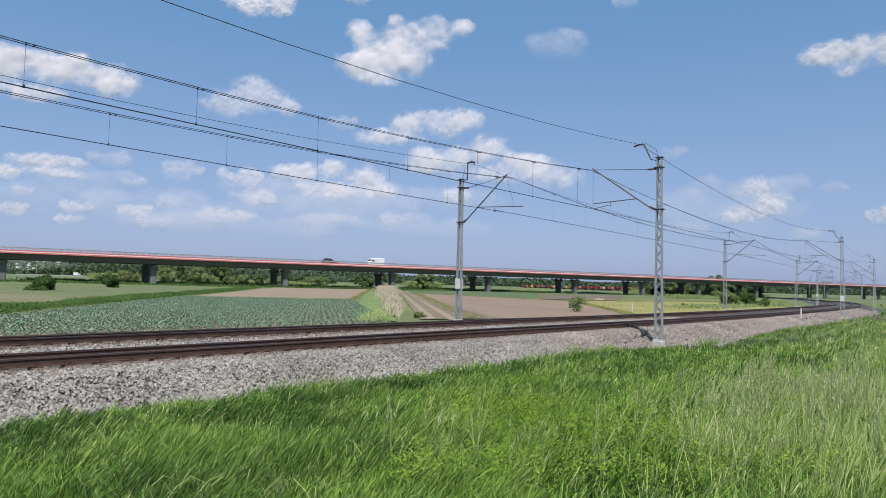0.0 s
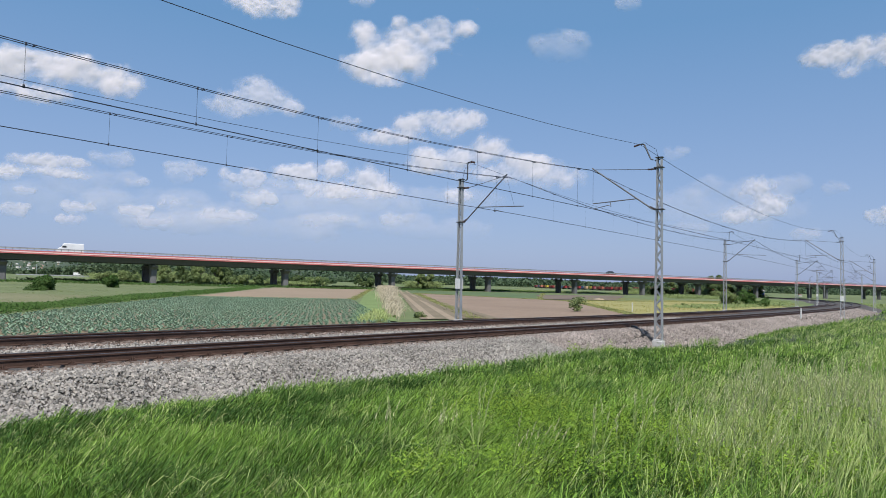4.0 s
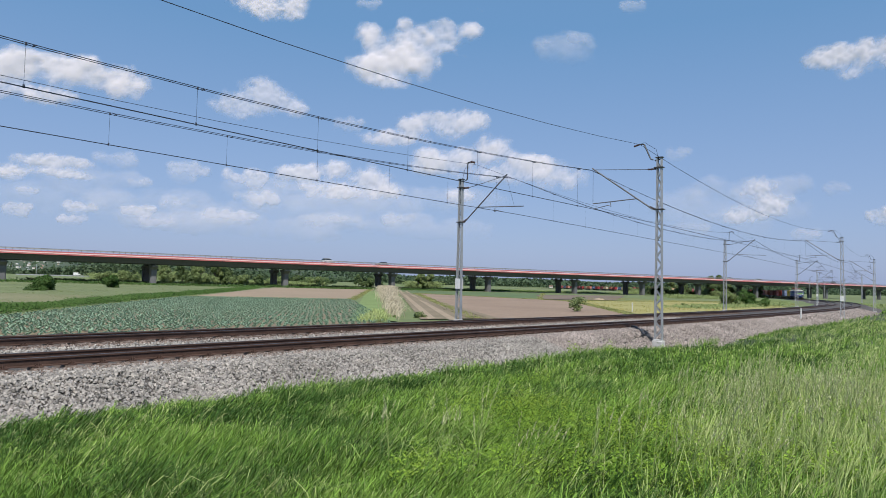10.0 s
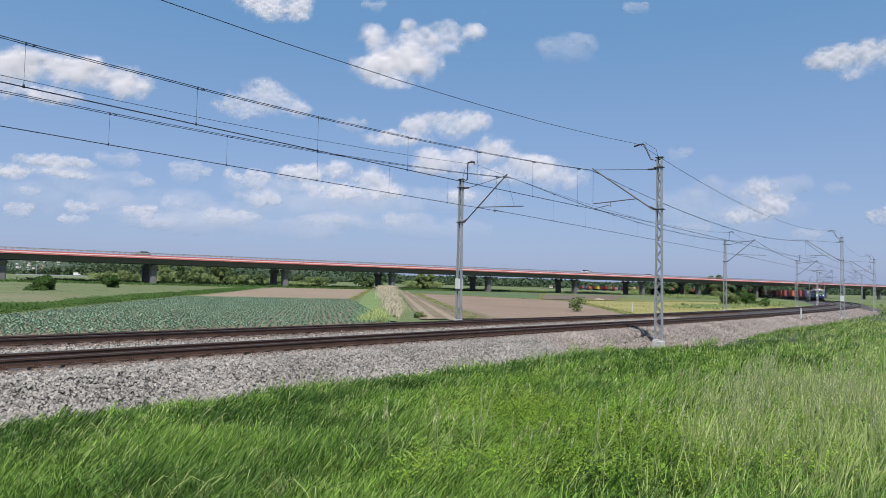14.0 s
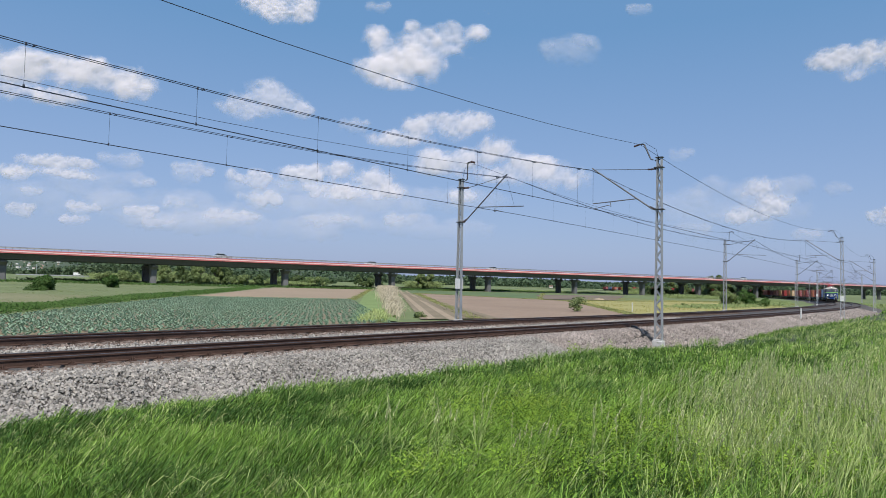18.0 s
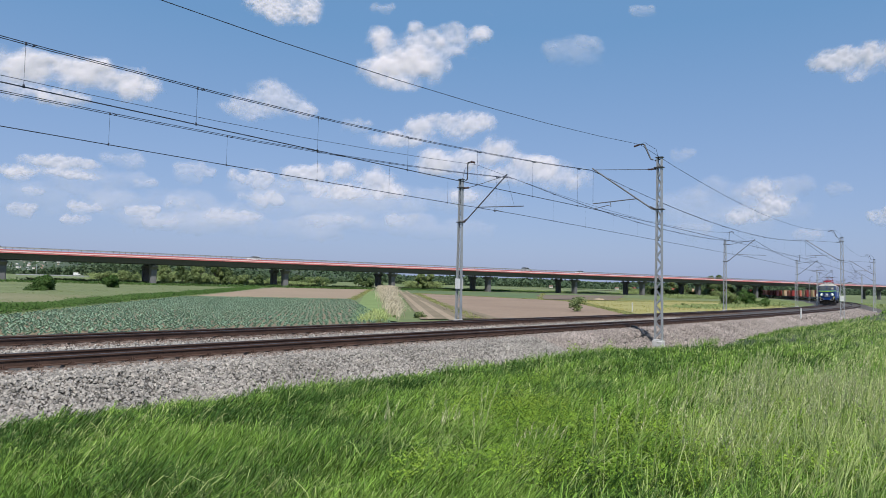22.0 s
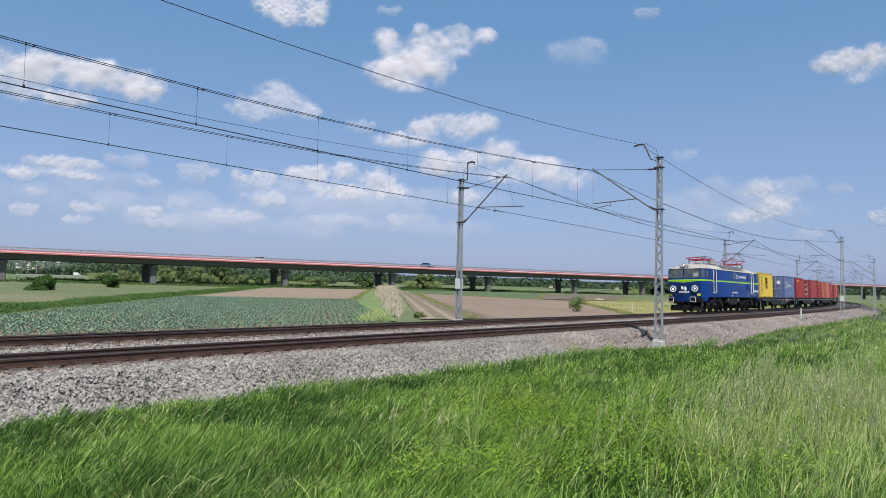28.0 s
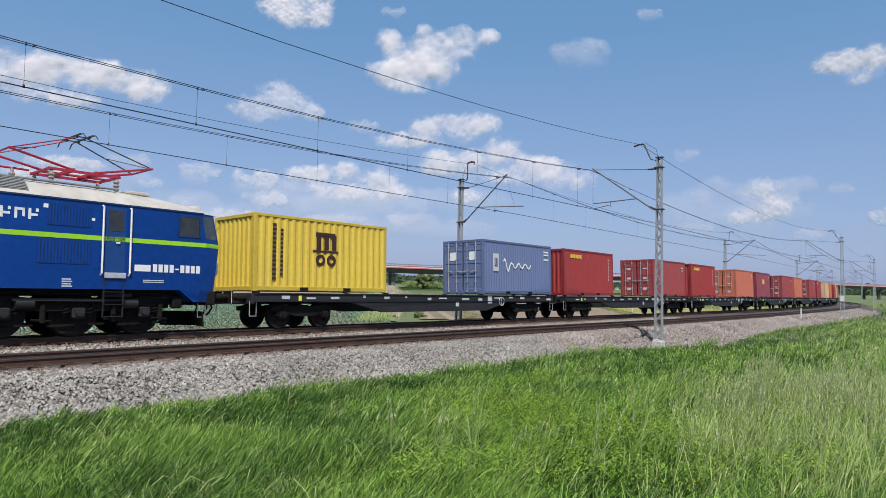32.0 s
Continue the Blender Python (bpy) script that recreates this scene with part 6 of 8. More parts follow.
        for y in (-0.28, 0.3):
            hn = Geo()
            hn.lathe([(0.03, 0), (0.035, 0.18), (0.09, 0.32), (0.08, 0.32)], 10, Matrix.Translation((sgn * 8.6, y, 3.74)) @ Matrix.Rotation(sgn * math.pi / 2, 4, "Y"))
            part("horn", hn, M_GALV, lo)
        em = Geo()
        for k in (-1, 1):
            em.add(*[[(sgn * (9.62 - end_f(1.98, 0) + 0.024), k * (0.05 + 0.18 * abs(math.cos(a))), 1.98 + 0.19 * math.sin(a) - k * 0.05) for a in np.linspace(-1.5, 1.5, 7)] + [(sgn * (9.62 - end_f(1.98, 0) + 0.024), k * 0.02, 1.98)], [tuple(range(8))]])
        part("emblem", em, M_WHITE, lo)
        for k in range(6):
            part("lettering_bar", end_panel(sgn, -0.43 + k * 0.145, -0.32 + k * 0.145, 1.6, 1.72, 0.024, 1), M_WHITE, lo)
        for y in (-1.13, 1.13):
            part("marker_panel", end_panel(sgn, y - 0.12, y + 0.12, 1.36, 1.52, 0.03, 2), M_YEL, lo, "small pale yellow panel")
        # buffer beam, buffers, coupling, plough
        g = Geo()
        g.box((sgn * 8.72, 0, 1.02), (0.3, 2.7, 0.42), 0.02)
        part("buffer_beam", g, M_BLACK, lo)
        for y in (-0.875, 0.875):
            buffer(lo, sgn * 9.62, y, sgn, True)
        g = Geo()
        g.tube([(sgn * 8.8, 0, 0.98), (sgn * 9.25, 0, 0.95), (sgn * 9.4, 0, 0.75), (sgn * 9.3, 0, 0.55)], 0.04, 7)
        g.box((sgn * 9.0, 0, 0.98), (0.3, 0.14, 0.16), 0.02)
        part("screw_coupling", g, M_BLACK, lo)
        for y in (-0.42, 0.45):
            g = Geo()
            g.tube([(sgn * 8.85, y, 0.9), (sgn * 9.2, y, 0.92), (sgn * 9.32, y, 0.72), (sgn * 9.15, y, 0.5), (sgn * 8.95, y * 0.7, 0.6)], 0.03, 7)
            part("brake_hose", g, M_BLACK, lo)
        g = Geo()
        for k in (-1, 1):
            g.loft([[(sgn * 9.05, 0, 0.16), (sgn * 8.9, 0, 0.62), (sgn * 8.86, 0, 0.62), (sgn * 9.01, 0, 0.16)], [(sgn * 8.55, k * 1.3, 0.16), (sgn * 8.5, k * 1.3, 0.62), (sgn * 8.46, k * 1.3, 0.62), (sgn * 8.51, k * 1.3, 0.16)]])
        part("snow_plough", g, M_BLACK, lo)
        for y in (-1.25, 1.25):
            g = Geo()
            g.tube([(sgn * 8.6, y, 0.88), (sgn * 8.6, y, 0.45), (sgn * 8.35, y, 0.45), (sgn * 8.35, y, 0.88)], 0.016, 6)
            part("shunter_step", g, M_GALV, lo)
    # bogies
    ws = wheelset(None, 0.625)
    for bx in (5.0, -5.0):
        bg = Geo()
        for y in (-1.12, 1.12):
            bg.loft([[(bx + x, y - 0.06, z0), (bx + x, y + 0.06, z0), (bx + x, y + 0.06, z1), (bx + x, y - 0.06, z1)] for x, z0, z1 in ((-2.5, 0.85, 1.02), (-1.9, 0.72, 1.08), (-0.9, 0.68, 1.0), (0.9, 0.68, 1.0), (1.9, 0.72, 1.08), (2.5, 0.85, 1.02))])
        for k in (-2.4, -0.85, 0.85, 2.4):
            bg.box((bx + k, 0, 0.85), (0.22, 2.2, 0.24), 0.02)
        bo = part("bogie", bg, M_BLACK, lo, "grimy black three-axle bogie")
        for k in (-1.75, 0, 1.75):
            w = part("wheelset", ws, None, bo, m=Matrix.Translation((bx + k, 0, 0.625)))
            spin_list.append((w, 0.625, Matrix.Translation((bx + k, 0, 0.625))))
            for y in (-1.14, 1.14):
                ax = Geo()
                ax.box((bx + k, y, 0.625), (0.34, 0.2, 0.3), 0.04)
                ax.rod((bx + k, y, 0.64), (bx + k, y + math.copysign(0.16, y), 0.64), 0.13, 0.11, 12)
                part("axle_box", ax, M_UNDER, bo)
                sp = Geo()
                for e in (-0.3, 0.3):
                    coil(sp, bx + k + e, y, 0.62, 0.98, 0.075)
                part("coil_spring", sp, M_BLACK, bo)
                br = Geo()
                br.box((bx + k + 0.72, y * 0.72, 0.55), (0.09, 0.14, 0.4), 0.02)
                br.bar((bx + k + 0.72, y * 0.9, 0.3), (bx + k - 0.72, y * 0.9, 0.33), 0.05, 0.06)
                part("brake_gear", br, M_BLACK, bo)
        # traction motors and inner framing
        for k in (-1.2, 0.45, 2.1):
            part("traction_motor", Geo().box((bx + k - 0.4, 0, 0.66), (0.75, 1.1, 0.6), 0.08), M_BLACK, bo)
        for y in (-1.2, 1.2):
            gg = Geo()
            for k in (-2.2, -0.88, 0.88, 2.2):
                gg.box((bx + k, y, 0.62), (0.12, 0.1, 0.5), 0.02)
                gg.rod((bx + k - 0.2, y, 0.42), (bx + k + 0.25, y, 0.46), 0.035, None, 6)
            gg.rod((bx - 2.3, y, 1.14), (bx + 2.3, y, 1.16), 0.03, None, 6)
            part("brake_rigging", gg, M_BLACK, bo)
            for k in (-1.3, 1.3):
                part("sand_box", Geo().box((bx + k * 2.05, y * 1.02, 0.9), (0.3, 0.22, 0.36), 0.04), M_BLACK, bo)
                part("brake_cylinder", Geo().rod((bx + k - 0.2, y * 1.03, 0.86), (bx + k + 0.22, y * 1.03, 0.86), 0.12, None, 12), M_UNDER, bo, smooth=True)
        for y in (-1.3, 1.3):
            sp = Geo()
            sp.rod((bx - 1.3, y, 1.1), (bx - 0.5, y, 1.1), 0.07, None, 8)
            sp.bar((bx - 1.5, y, 0.95), (bx + 1.6, y, 0.98), 0.05, 0.07)
            part("damper", sp, M_UNDER, bo)
    g = Geo()
    g.box((0, 0, 1.18), (16.6, 2.3, 0.2), 0.02)
    part("underframe", g, M_BLACK, lo)
    for f0, f1, z0, z1 in ((7.5, 8.45, 0.78, 1.18), (8.55, 10.62, 0.6, 1.2), (10.68, 11.5, 0.78, 1.18)):
        bx = part("equipment_box", Geo().box((9.62 - (f0 + f1) / 2, 0, (z0 + z1) / 2), (f1 - f0, 2.75, z1 - z0), 0.03), M_UNDER, lo, "dark grey battery box")
    for f in (8.0, 11.0):
        for side in (-1, 1):
            part("yellow_marking", Geo().box((9.62 - f, side * 1.385, 1.06), (0.2, 0.02, 0.13)), M_YEL, lo, "small yellow sign")
    for f in (8.0, 9.6, 11.0):
        tk = Geo().rod((9.62 - f - 0.5, 0.6, 0.42), (9.62 - f + 0.5, 0.6, 0.42), 0.16, None, 10)
        part("air_reservoir", tk, M_BLACK, lo, smooth=True)
    # roof gear
    pantograph(lo, 9.62 - 4.75, False)
    pantograph(lo, 9.62 - 14.87, True)
    g = Geo()
    g.tube([(9.62 - 6.3, 0.25, 4.45), (9.62 - 8.5, 0.3, 4.42), (9.62 - 13.6, 0.25, 4.38)], 0.03, 6)
    part("roof_busbar", g, M_REDPAINT, lo, "red roof conductor")
    for f in (6.6, 8.2, 9.9, 11.6, 13.2):
        part("insulator", Geo().lathe([(0.05, 4.06), (0.085, 4.12), (0.05, 4.17), (0.085, 4.22), (0.05, 4.28), (0.03, 4.38)], 10, Matrix.Translation((9.62 - f, 0.28, 0))), mat_ins, lo)
    part("switch_box", Geo().rod((9.62 - 7.35, 0.1, 4.1), (9.62 - 7.35, 0.1, 4.62), 0.3, None, 16), M_GALV, lo, "grey breaker drum on the roof", smooth=True)
    for f, y in ((2.5, 0.5), (6.9, -0.5), (12.9, -0.4), (16.4, 0.3), (10.8, -0.5)):
        part("roof_hatch", Geo().box((9.62 - f, y, 4.08), (0.7, 0.5, 0.1), 0.03), M_ROOF, lo)
    g = Geo()
    for side in (-1, 1):
        g.bar((6.0, side * 0.85, 4.06), (-6.0, side * 0.85, 4.06), 0.16, 0.03)
    part("roof_walkway", g, M_LOUVRE, lo)
    return lo


# ---- flat wagons ----
def flat_wagon(variant, marks=True):
    w = thing("flat_wagon", "dark grey four-axle container flat wagon with stencilled sills", "wagon", "container wagons of the train")
    L = 9.87
    for y in (-1.22, 1.22):
        g = Geo()
        g.loft([[(x, y - 0.05, zb), (x, y + 0.05, zb), (x, y + 0.05, 1.2), (x, y - 0.05, 1.2)] for x, zb in ((-9.2, 0.9), (-5.0, 0.88), (-3.4, 0.5), (3.4, 0.5), (5.0, 0.88), (9.2, 0.9))])
        for zz in (0.93, 1.19):
            g.bar((-9.2, y * 1.02, zz), (9.2, y * 1.02, zz), 0.14, 0.03)
        s = part("side_sill", g, M_UNDER, w)
        rr = random.Random(variant * 7 + int(y * 10))
        for k in range(15 if marks else 0):
            x = -8.8 + k * 1.2 + rr.uniform(-0.2, 0.2)
            wd, hg = rr.uniform(0.1, 0.55), rr.uniform(0.05, 0.13)
            part("stencil_bar", Geo().box((x, y + math.copysign(0.052, y), 1.06 + rr.uniform(-0.05, 0.05)), (wd, 0.006, hg)), M_MARK, s)
        part("stencil_bar", Geo().box((-1.2, y + math.copysign(0.054, y), 0.8), (0.22, 0.006, 0.2)), M_MARK, s)
        part("yellow_marking", Geo().box((7.35, y + math.copysign(0.054, y), 1.02), (0.13, 0.006, 0.2)), M_YEL, s)
        part("plate_rack", Geo().box((-3.6, y + math.copysign(0.06, y), 1.0), (0.32, 0.02, 0.36), 0.01), M_MARK, s)
    g = Geo()
    g.box((0, 0, 1.0), (18.4, 0.5, 0.34), 0.02)
    for k in range(9):
        g.box((-8.4 + k * 2.1, 0, 1.08), (0.18, 2.4, 0.18))
    part("centre_frame", g, M_BLACK, w)
    for sgn in (-1, 1):
        part("headstock", Geo().box((sgn * 9.2, 0, 1.02), (0.14, 2.55, 0.36), 0.02), M_UNDER, w)
        for y in (-0.875, 0.875):
            buffer(w, sgn * 9.87, y, sgn, False)
        g = Geo()
        g.tube([(sgn * 9.25, 0, 1.0), (sgn * 9.6, 0, 0.96), (sgn * 9.84, 0, 0.9)], 0.05, 7)
        part("screw_coupling", g, M_BLACK, w)
        for y in (-1.2, 1.2):
            g = Geo()
            g.tube([(sgn * 9.3, y, 0.95), (sgn * 9.3, y, 0.45), (sgn * 9.05, y, 0.45), (sgn * 9.05, y, 0.95)], 0.016, 5)
            part("shunter_step", g, M_GALV, w)
        bx = sgn * 7.0
        bg = Geo()
        for y in (-1.0, 1.0):
            bg.loft([[(bx + x, y - 0.07, z0), (bx + x, y + 0.07, z0), (bx + x, y + 0.07, z1), (bx + x, y - 0.07, z1)] for x, z0, z1 in ((-1.35, 0.6, 0.74), (-0.9, 0.58, 0.82), (-0.4, 0.42, 0.76), (0.4, 0.42, 0.76), (0.9, 0.58, 0.82), (1.35, 0.6, 0.74))])
        bg.box((bx, 0, 0.66), (0.5, 2.0, 0.28), 0.03)
        bo = part("bogie", bg, M_BLACK, w)
        for k in (-0.9, 0.9):
            ws = part("wheelset", WAGON_WHEEL, None, bo, m=Matrix.Translation((bx + k, 0, 0.46)))
            if variant < 2:
                spin_list.append((ws, 0.46, Matrix.Translation((bx + k, 0, 0.46))))
            for y in (-1.02, 1.02):
                ax = Geo()
                ax.box((bx + k, y, 0.47), (0.3, 0.22, 0.26), 0.04)
                ax.rod((bx + k, y, 0.47), (bx + k, y + math.copysign(0.15, y), 0.47), 0.1, None, 10)
                if marks:
                    coil(ax, bx + k - 0.2, y, 0.45, 0.66, 0.06, 3)
                    coil(ax, bx + k + 0.2, y, 0.45, 0.66, 0.06, 3)
                part("axle_box", ax, M_BLACK, bo)
    for y in (-1.28, 1.28):
        hw = Geo()
        m = Matrix.Translation((-4.55, y, 0.92)) @ Matrix.Rotation(math.pi / 2, 4, "X")
        pts = [(-4.55 + 0.2 * math.cos(a), y, 0.92 + 0.2 * math.sin(a)) for a in np.linspace(0, 2 * math.pi, 15)]
        hw.tube(pts, 0.018, 5)
        hw.bar((-4.75, y, 0.92), (-4.35, y, 0.92), 0.02, 0.02)
        hw.bar((-4.55, y, 0.72), (-4.55, y, 1.12), 0.02, 0.02, up=(0, 1, 0))
        part("brake_handwheel", hw, M_MARK, w)
    for x in (-9.16, -3.15, 3.15, 9.16):
        for y in (-1.13, 1.13):
            part("container_spigot", Geo().box((x * 0.985, y, 1.225), (0.2, 0.16, 0.06), 0.01), M_BLACK, w)
    return w


WAGON_WHEEL = None


# ---- containers: local x forward, base at z = 0 ----
def corrugated(length, height, period, depth, axis_x=True):
    """A corrugated panel in its own plane: along x, thickness along y."""
    g = Geo()
    n = int(length / period)
    p = length / n
    xs = []
    for i in range(n):
        a = -length / 2 + i * p
        xs += [(a, 0), (a + p * 0.26, 0), (a + p * 0.5, -depth), (a + p * 0.76, -depth)]
    xs.append((length / 2, 0))
    vs = [(x, y, z) for z in (0, height) for x, y in xs]
    m = len(xs)
    g.add(vs, [(i, i + 1, m + i + 1, m + i) for i in range(m - 1)])
    return g


CL, CW, CH = 6.058, 2.438, 2.591
CONT_MATS = {}


def cont_mat(key, c):
    if key not in CONT_MATS:
        CONT_MATS[key] = (mat(key + "_container_paint", c, tuple(x * 0.82 + 0.008 for x in c), 0.5, 7, 0.5, 0, 0.06, dist=0.004), mat(key + "_container_frame", tuple(x * 0.85 for x in c), None, 0.8, 9, 0.5, bump=0.05))
    return CONT_MATS[key]


M_ROD = mat("zinc_lock_rod", (0.5, 0.5, 0.49), (0.36, 0.35, 0.34), 2, 15, 0.45, 0.5, 0.05)
M_NAVY = mat("navy_print", (0.02, 0.03, 0.12), None, 2, 15, 0.5, bump=0)
M_BROWN = mat("dark_brown_print", (0.045, 0.016, 0.012), None, 2, 15, 0.55, bump=0)
M_GOLD = mat("golden_print", (0.8, 0.5, 0.05), None, 2, 15, 0.5, bump=0)


def container(key, c, label, doors, logo, period=0.28):
    pm, fm = cont_mat(key, c)
    ob = thing("shipping_container", label, "container", "shipping containers on the wagons")
    for side in (-1, 1):
        g = corrugated(CL - 0.2, CH - 0.28, period, 0.036)
        m = Matrix.Translation((0, side * (CW / 2 - 0.012), 0.17)) @ (Matrix.Identity(4) if side > 0 else Matrix.Rotation(math.pi, 4, "Z"))
        part("side_wall", g, pm, ob, m=m)
        part("top_rail", Geo().box((0, side * (CW / 2 - 0.035), CH - 0.06), (CL - 0.3, 0.07, 0.1), 0.01), fm, ob)
        part("bottom_rail", Geo().box((0, side * (CW / 2 - 0.045), 0.1), (CL - 0.3, 0.09, 0.15), 0.01), fm, ob)
        for x in (-0.98, 0.98):
            part("forklift_pocket", Geo().box((x, side * (CW / 2 - 0.02), 0.09), (0.36, 0.05, 0.12)), M_BLACK, ob)
    for e in (-1, 1):
        for side in (-1, 1):
            part("corner_post", Geo().box((e * (CL / 2 - 0.08), side * (CW / 2 - 0.075), CH / 2), (0.16, 0.15, CH - 0.2), 0.015), fm, ob)
            for z in (0.06, CH - 0.06):
                cc = Geo().box((e * (CL / 2 - 0.089), side * (CW / 2 - 0.081), z), (0.178, 0.162, 0.118), 0.012)
                part("corner_casting", cc, fm, ob)
        part("end_sill", Geo().box((e * (CL / 2 - 0.06), 0, 0.1), (0.12, CW - 0.3, 0.15), 0.01), fm, ob)
        part("end_header", Geo().box((e * (CL / 2 - 0.06), 0, CH - 0.07), (0.12, CW - 0.3, 0.12), 0.01), fm, ob)
        front = doors == e
        if not front:
            g = corrugated(CW - 0.3, CH - 0.3, 0.25, 0.045)
            m = Matrix.Translation((e * (CL / 2 - 0.03), 0, 0.17)) @ Matrix.Rotation(-e * math.pi / 2, 4, "Z")
            part("end_wall", g, pm, ob, m=m)
        else:
            for k in (-1, 1):
                d = Geo()
                y = k * (CW / 4 - 0.04)
                dw = CW / 2 - 0.16
                d.box((e * (CL / 2 - 0.05), y, CH / 2), (0.05, dw, CH - 0.32), 0.008)
                for z in (0.22, 0.85, 1.5, 2.1, CH - 0.2):
                    d.box((e * (CL / 2 - 0.02), y, z), (0.03, dw - 0.04, 0.09), 0.008)
                do = part("door", d, pm, ob)
                for yy in (y - 0.27, y + 0.24):
                    r = Geo()
                    r.rod((e * (CL / 2 + 0.03), yy, 0.1), (e * (CL / 2 + 0.03), yy, CH - 0.1), 0.02, None, 7)
                    for z in (0.15, 0.6, 1.1, 1.7, 2.3):
                        r.box((e * (CL / 2 + 0.015), yy, z), (0.05, 0.1, 0.06))
                    r.bar((e * (CL / 2 + 0.05), yy, 1.1), (e * (CL / 2 + 0.05), yy - k * 0.3, 1.08), 0.03, 0.05)
                    part("lock_rod", r, M_ROD, do)
                for z0, z1, wdt in ((1.62, 2.02, 0.38),) if logo in ("blue", "tan") else ((1.9, 2.0, 0.3), (1.2, 1.34, 0.25), (0.45, 0.62, 0.3)):
                    part("door_marking", Geo().box((e * (CL / 2 - 0.018), y + k * 0.02, (z0 + z1) / 2), (0.012, wdt, z1 - z0)), M_WHITE if logo == "blue" else M_MARK, do)
    # roof
    g = corrugated(CL - 0.3, CW - 0.16, 0.2, 0.02)
    part("roof_panel", g, pm, ob, m=Matrix.Translation((0, CW / 2 - 0.08, CH - 0.02)) @ Matrix.Rotation(math.pi / 2, 4, "X"))
    # plain printed shapes
    for side in (-1, 1):
        def mark(x0, x1, z0, z1, mt, lab=""):
            part("print_shape", Geo().box((side * (x0 + x1) / 2, side * (CW / 2 - 0.004), (z0 + z1) / 2), (abs(x1 - x0), 0.012, z1 - z0)), mt, ob, lab)
        if logo == "yellow":
            for x in (0.45, 0.1, -0.25):
                mark(x, x - 0.2, 1.5, 2.06, M_BROWN)
            mark(0.49, -0.4, 1.96, 2.12, M_BROWN)
            mark(0.62, -0.55, 1.41, 1.48, M_BROWN)
            for x in (0.27, -0.23):
                ring_ = Geo().lathe([(0.1, -0.006), (0.21, -0.006), (0.21, 0.006), (0.1, 0.006), (0.1, -0.006)], 16, Matrix.Translation((side * x, side * (CW / 2 - 0.004), 1.13)) @ Matrix.Rotation(math.pi / 2, 4, "X"), caps=False)
                part("print_shape", ring_, M_BROWN, ob)
            for k in range(13):
                mark(2.3, 2.16, 2.28 - k * 0.15, 2.19 - k * 0.15, M_BROWN)
            for k in range(11):
                mark(1.98, 1.88, 2.12 - k * 0.15, 2.04 - k * 0.15, M_BROWN)
        elif logo == "blue":
            mark(2.2, 1.75, 1.1, 1.95, M_MARK)
            mark(2.1, 1.85, 1.3, 1.75, M_NAVY)
            # one loose brush stroke
            st = Geo()
            wave = [(1.35 - 0.1 * k, 1.42 + (0.32 if k < 5 else 0.13) * math.sin(k * 1.05 + 0.6)) for k in range(25)]
            for (xa, za), (xb, zb) in zip(wave, wave[1:]):
                st.bar((side * xa, side * (CW / 2 - 0.003), za), (side * xb, side * (CW / 2 - 0.003), zb), 0.012, 0.07)
            part("print_shape", st, M_WHITE, ob, "white brush-stroke print")
            for z in (2.2, 2.05, 1.8):
                mark(-2.3, -2.75, z, z + 0.08, M_WHITE)
        elif logo == "gold":
            for k in range(7):
                x = 2.3 - k * 0.19
                mark(x, x - 0.15, 2.08 + 0.03 * (k % 2), 2.3, M_GOLD)
            for k in range(7):
                mark(-2.35, -2.42, 2.1 - k * 0.2, 2.22 - k * 0.2, M_MARK)
        elif logo == "plain":
            mark(-2.2, -2.6, 2.1, 2.18, M_MARK)
            mark(-2.25, -2.55, 1.9, 1.97, M_MARK)
        elif logo == "tan":
            mark(0.6, -0.4, 1.4, 1.9, M_GOLD)
            mark(-2.2, -2.6, 2.1, 2.18, M_MARK)
    return ob


# ---- make up the train ----
V32, S32, ACC = 15.195, -24.628, -0.0242


def front_s(t):
    """Where the leading buffers stand at t seconds."""
    return S32 + V32 * (32 - t) + ACC * (32 - t) ** 2 / 2


def car_pose(sc, half):
    """Pose of a vehicle whose middle is at sc, resting on pivots half apart; local x forward, y to the camera's side."""
    a, b = Vector(track(sc - half)), Vector(track(sc + half))
    d = (a - b).normalized()
    mid = (a + b) / 2 + Vector((0, 0, CANT / 2))
    return Matrix.Translation(mid) @ Matrix.Rotation(math.atan2(d.y, d.x), 4, "Z") @ Matrix.Rotation(-math.asin(d.z), 4, "Y") @ Matrix.Rotation(CANT / 1.5, 4, "X")


spin_list, cars = [], []
loco = locomotive()
cars.append((loco, 9.62, 5.0, None))
WAGON_WHEEL = wheelset(None, 0.46)
KINDS = {
    "yellow": ("yellow", (0.66, 0.47, 0.055), "yellow corrugated shipping container with dark brown printed shapes", 0, "yellow", 0.3),
    "blue": ("slate_blue", (0.12, 0.16, 0.3), "faded slate-blue shipping container with white printed shapes", 1, "blue", 0.2),
    "red": ("red", (0.3, 0.03, 0.028), "dark red shipping container with a small golden print", 0, "gold", 0.2),
    "maroon": ("maroon", (0.3, 0.05, 0.05), "weathered maroon shipping container with closed steel doors", 1, "plain", 0.2),
    "orange": ("orange", (0.5, 0.14, 0.08), "sun-faded orange shipping container with closed steel doors", 1, "plain", 0.24),
    "purple": ("purple_red", (0.26, 0.05, 0.075), "purple-red shipping container with a golden print", 0, "tan", 0.2),
    "tan": ("tan", (0.62, 0.4, 0.22), "tan shipping container with steel doors on a flat wagon", 1, "tan", 0.24),
}
ORDER = ("yellow blue red maroon red orange purple maroon orange maroon red tan orange red tan orange maroon red orange tan red maroon red orange maroon tan maroon red orange red maroon orange red maroon yellow tan blue red orange tan maroon red blue orange tan red maroon yellow red orange blue maroon").split()
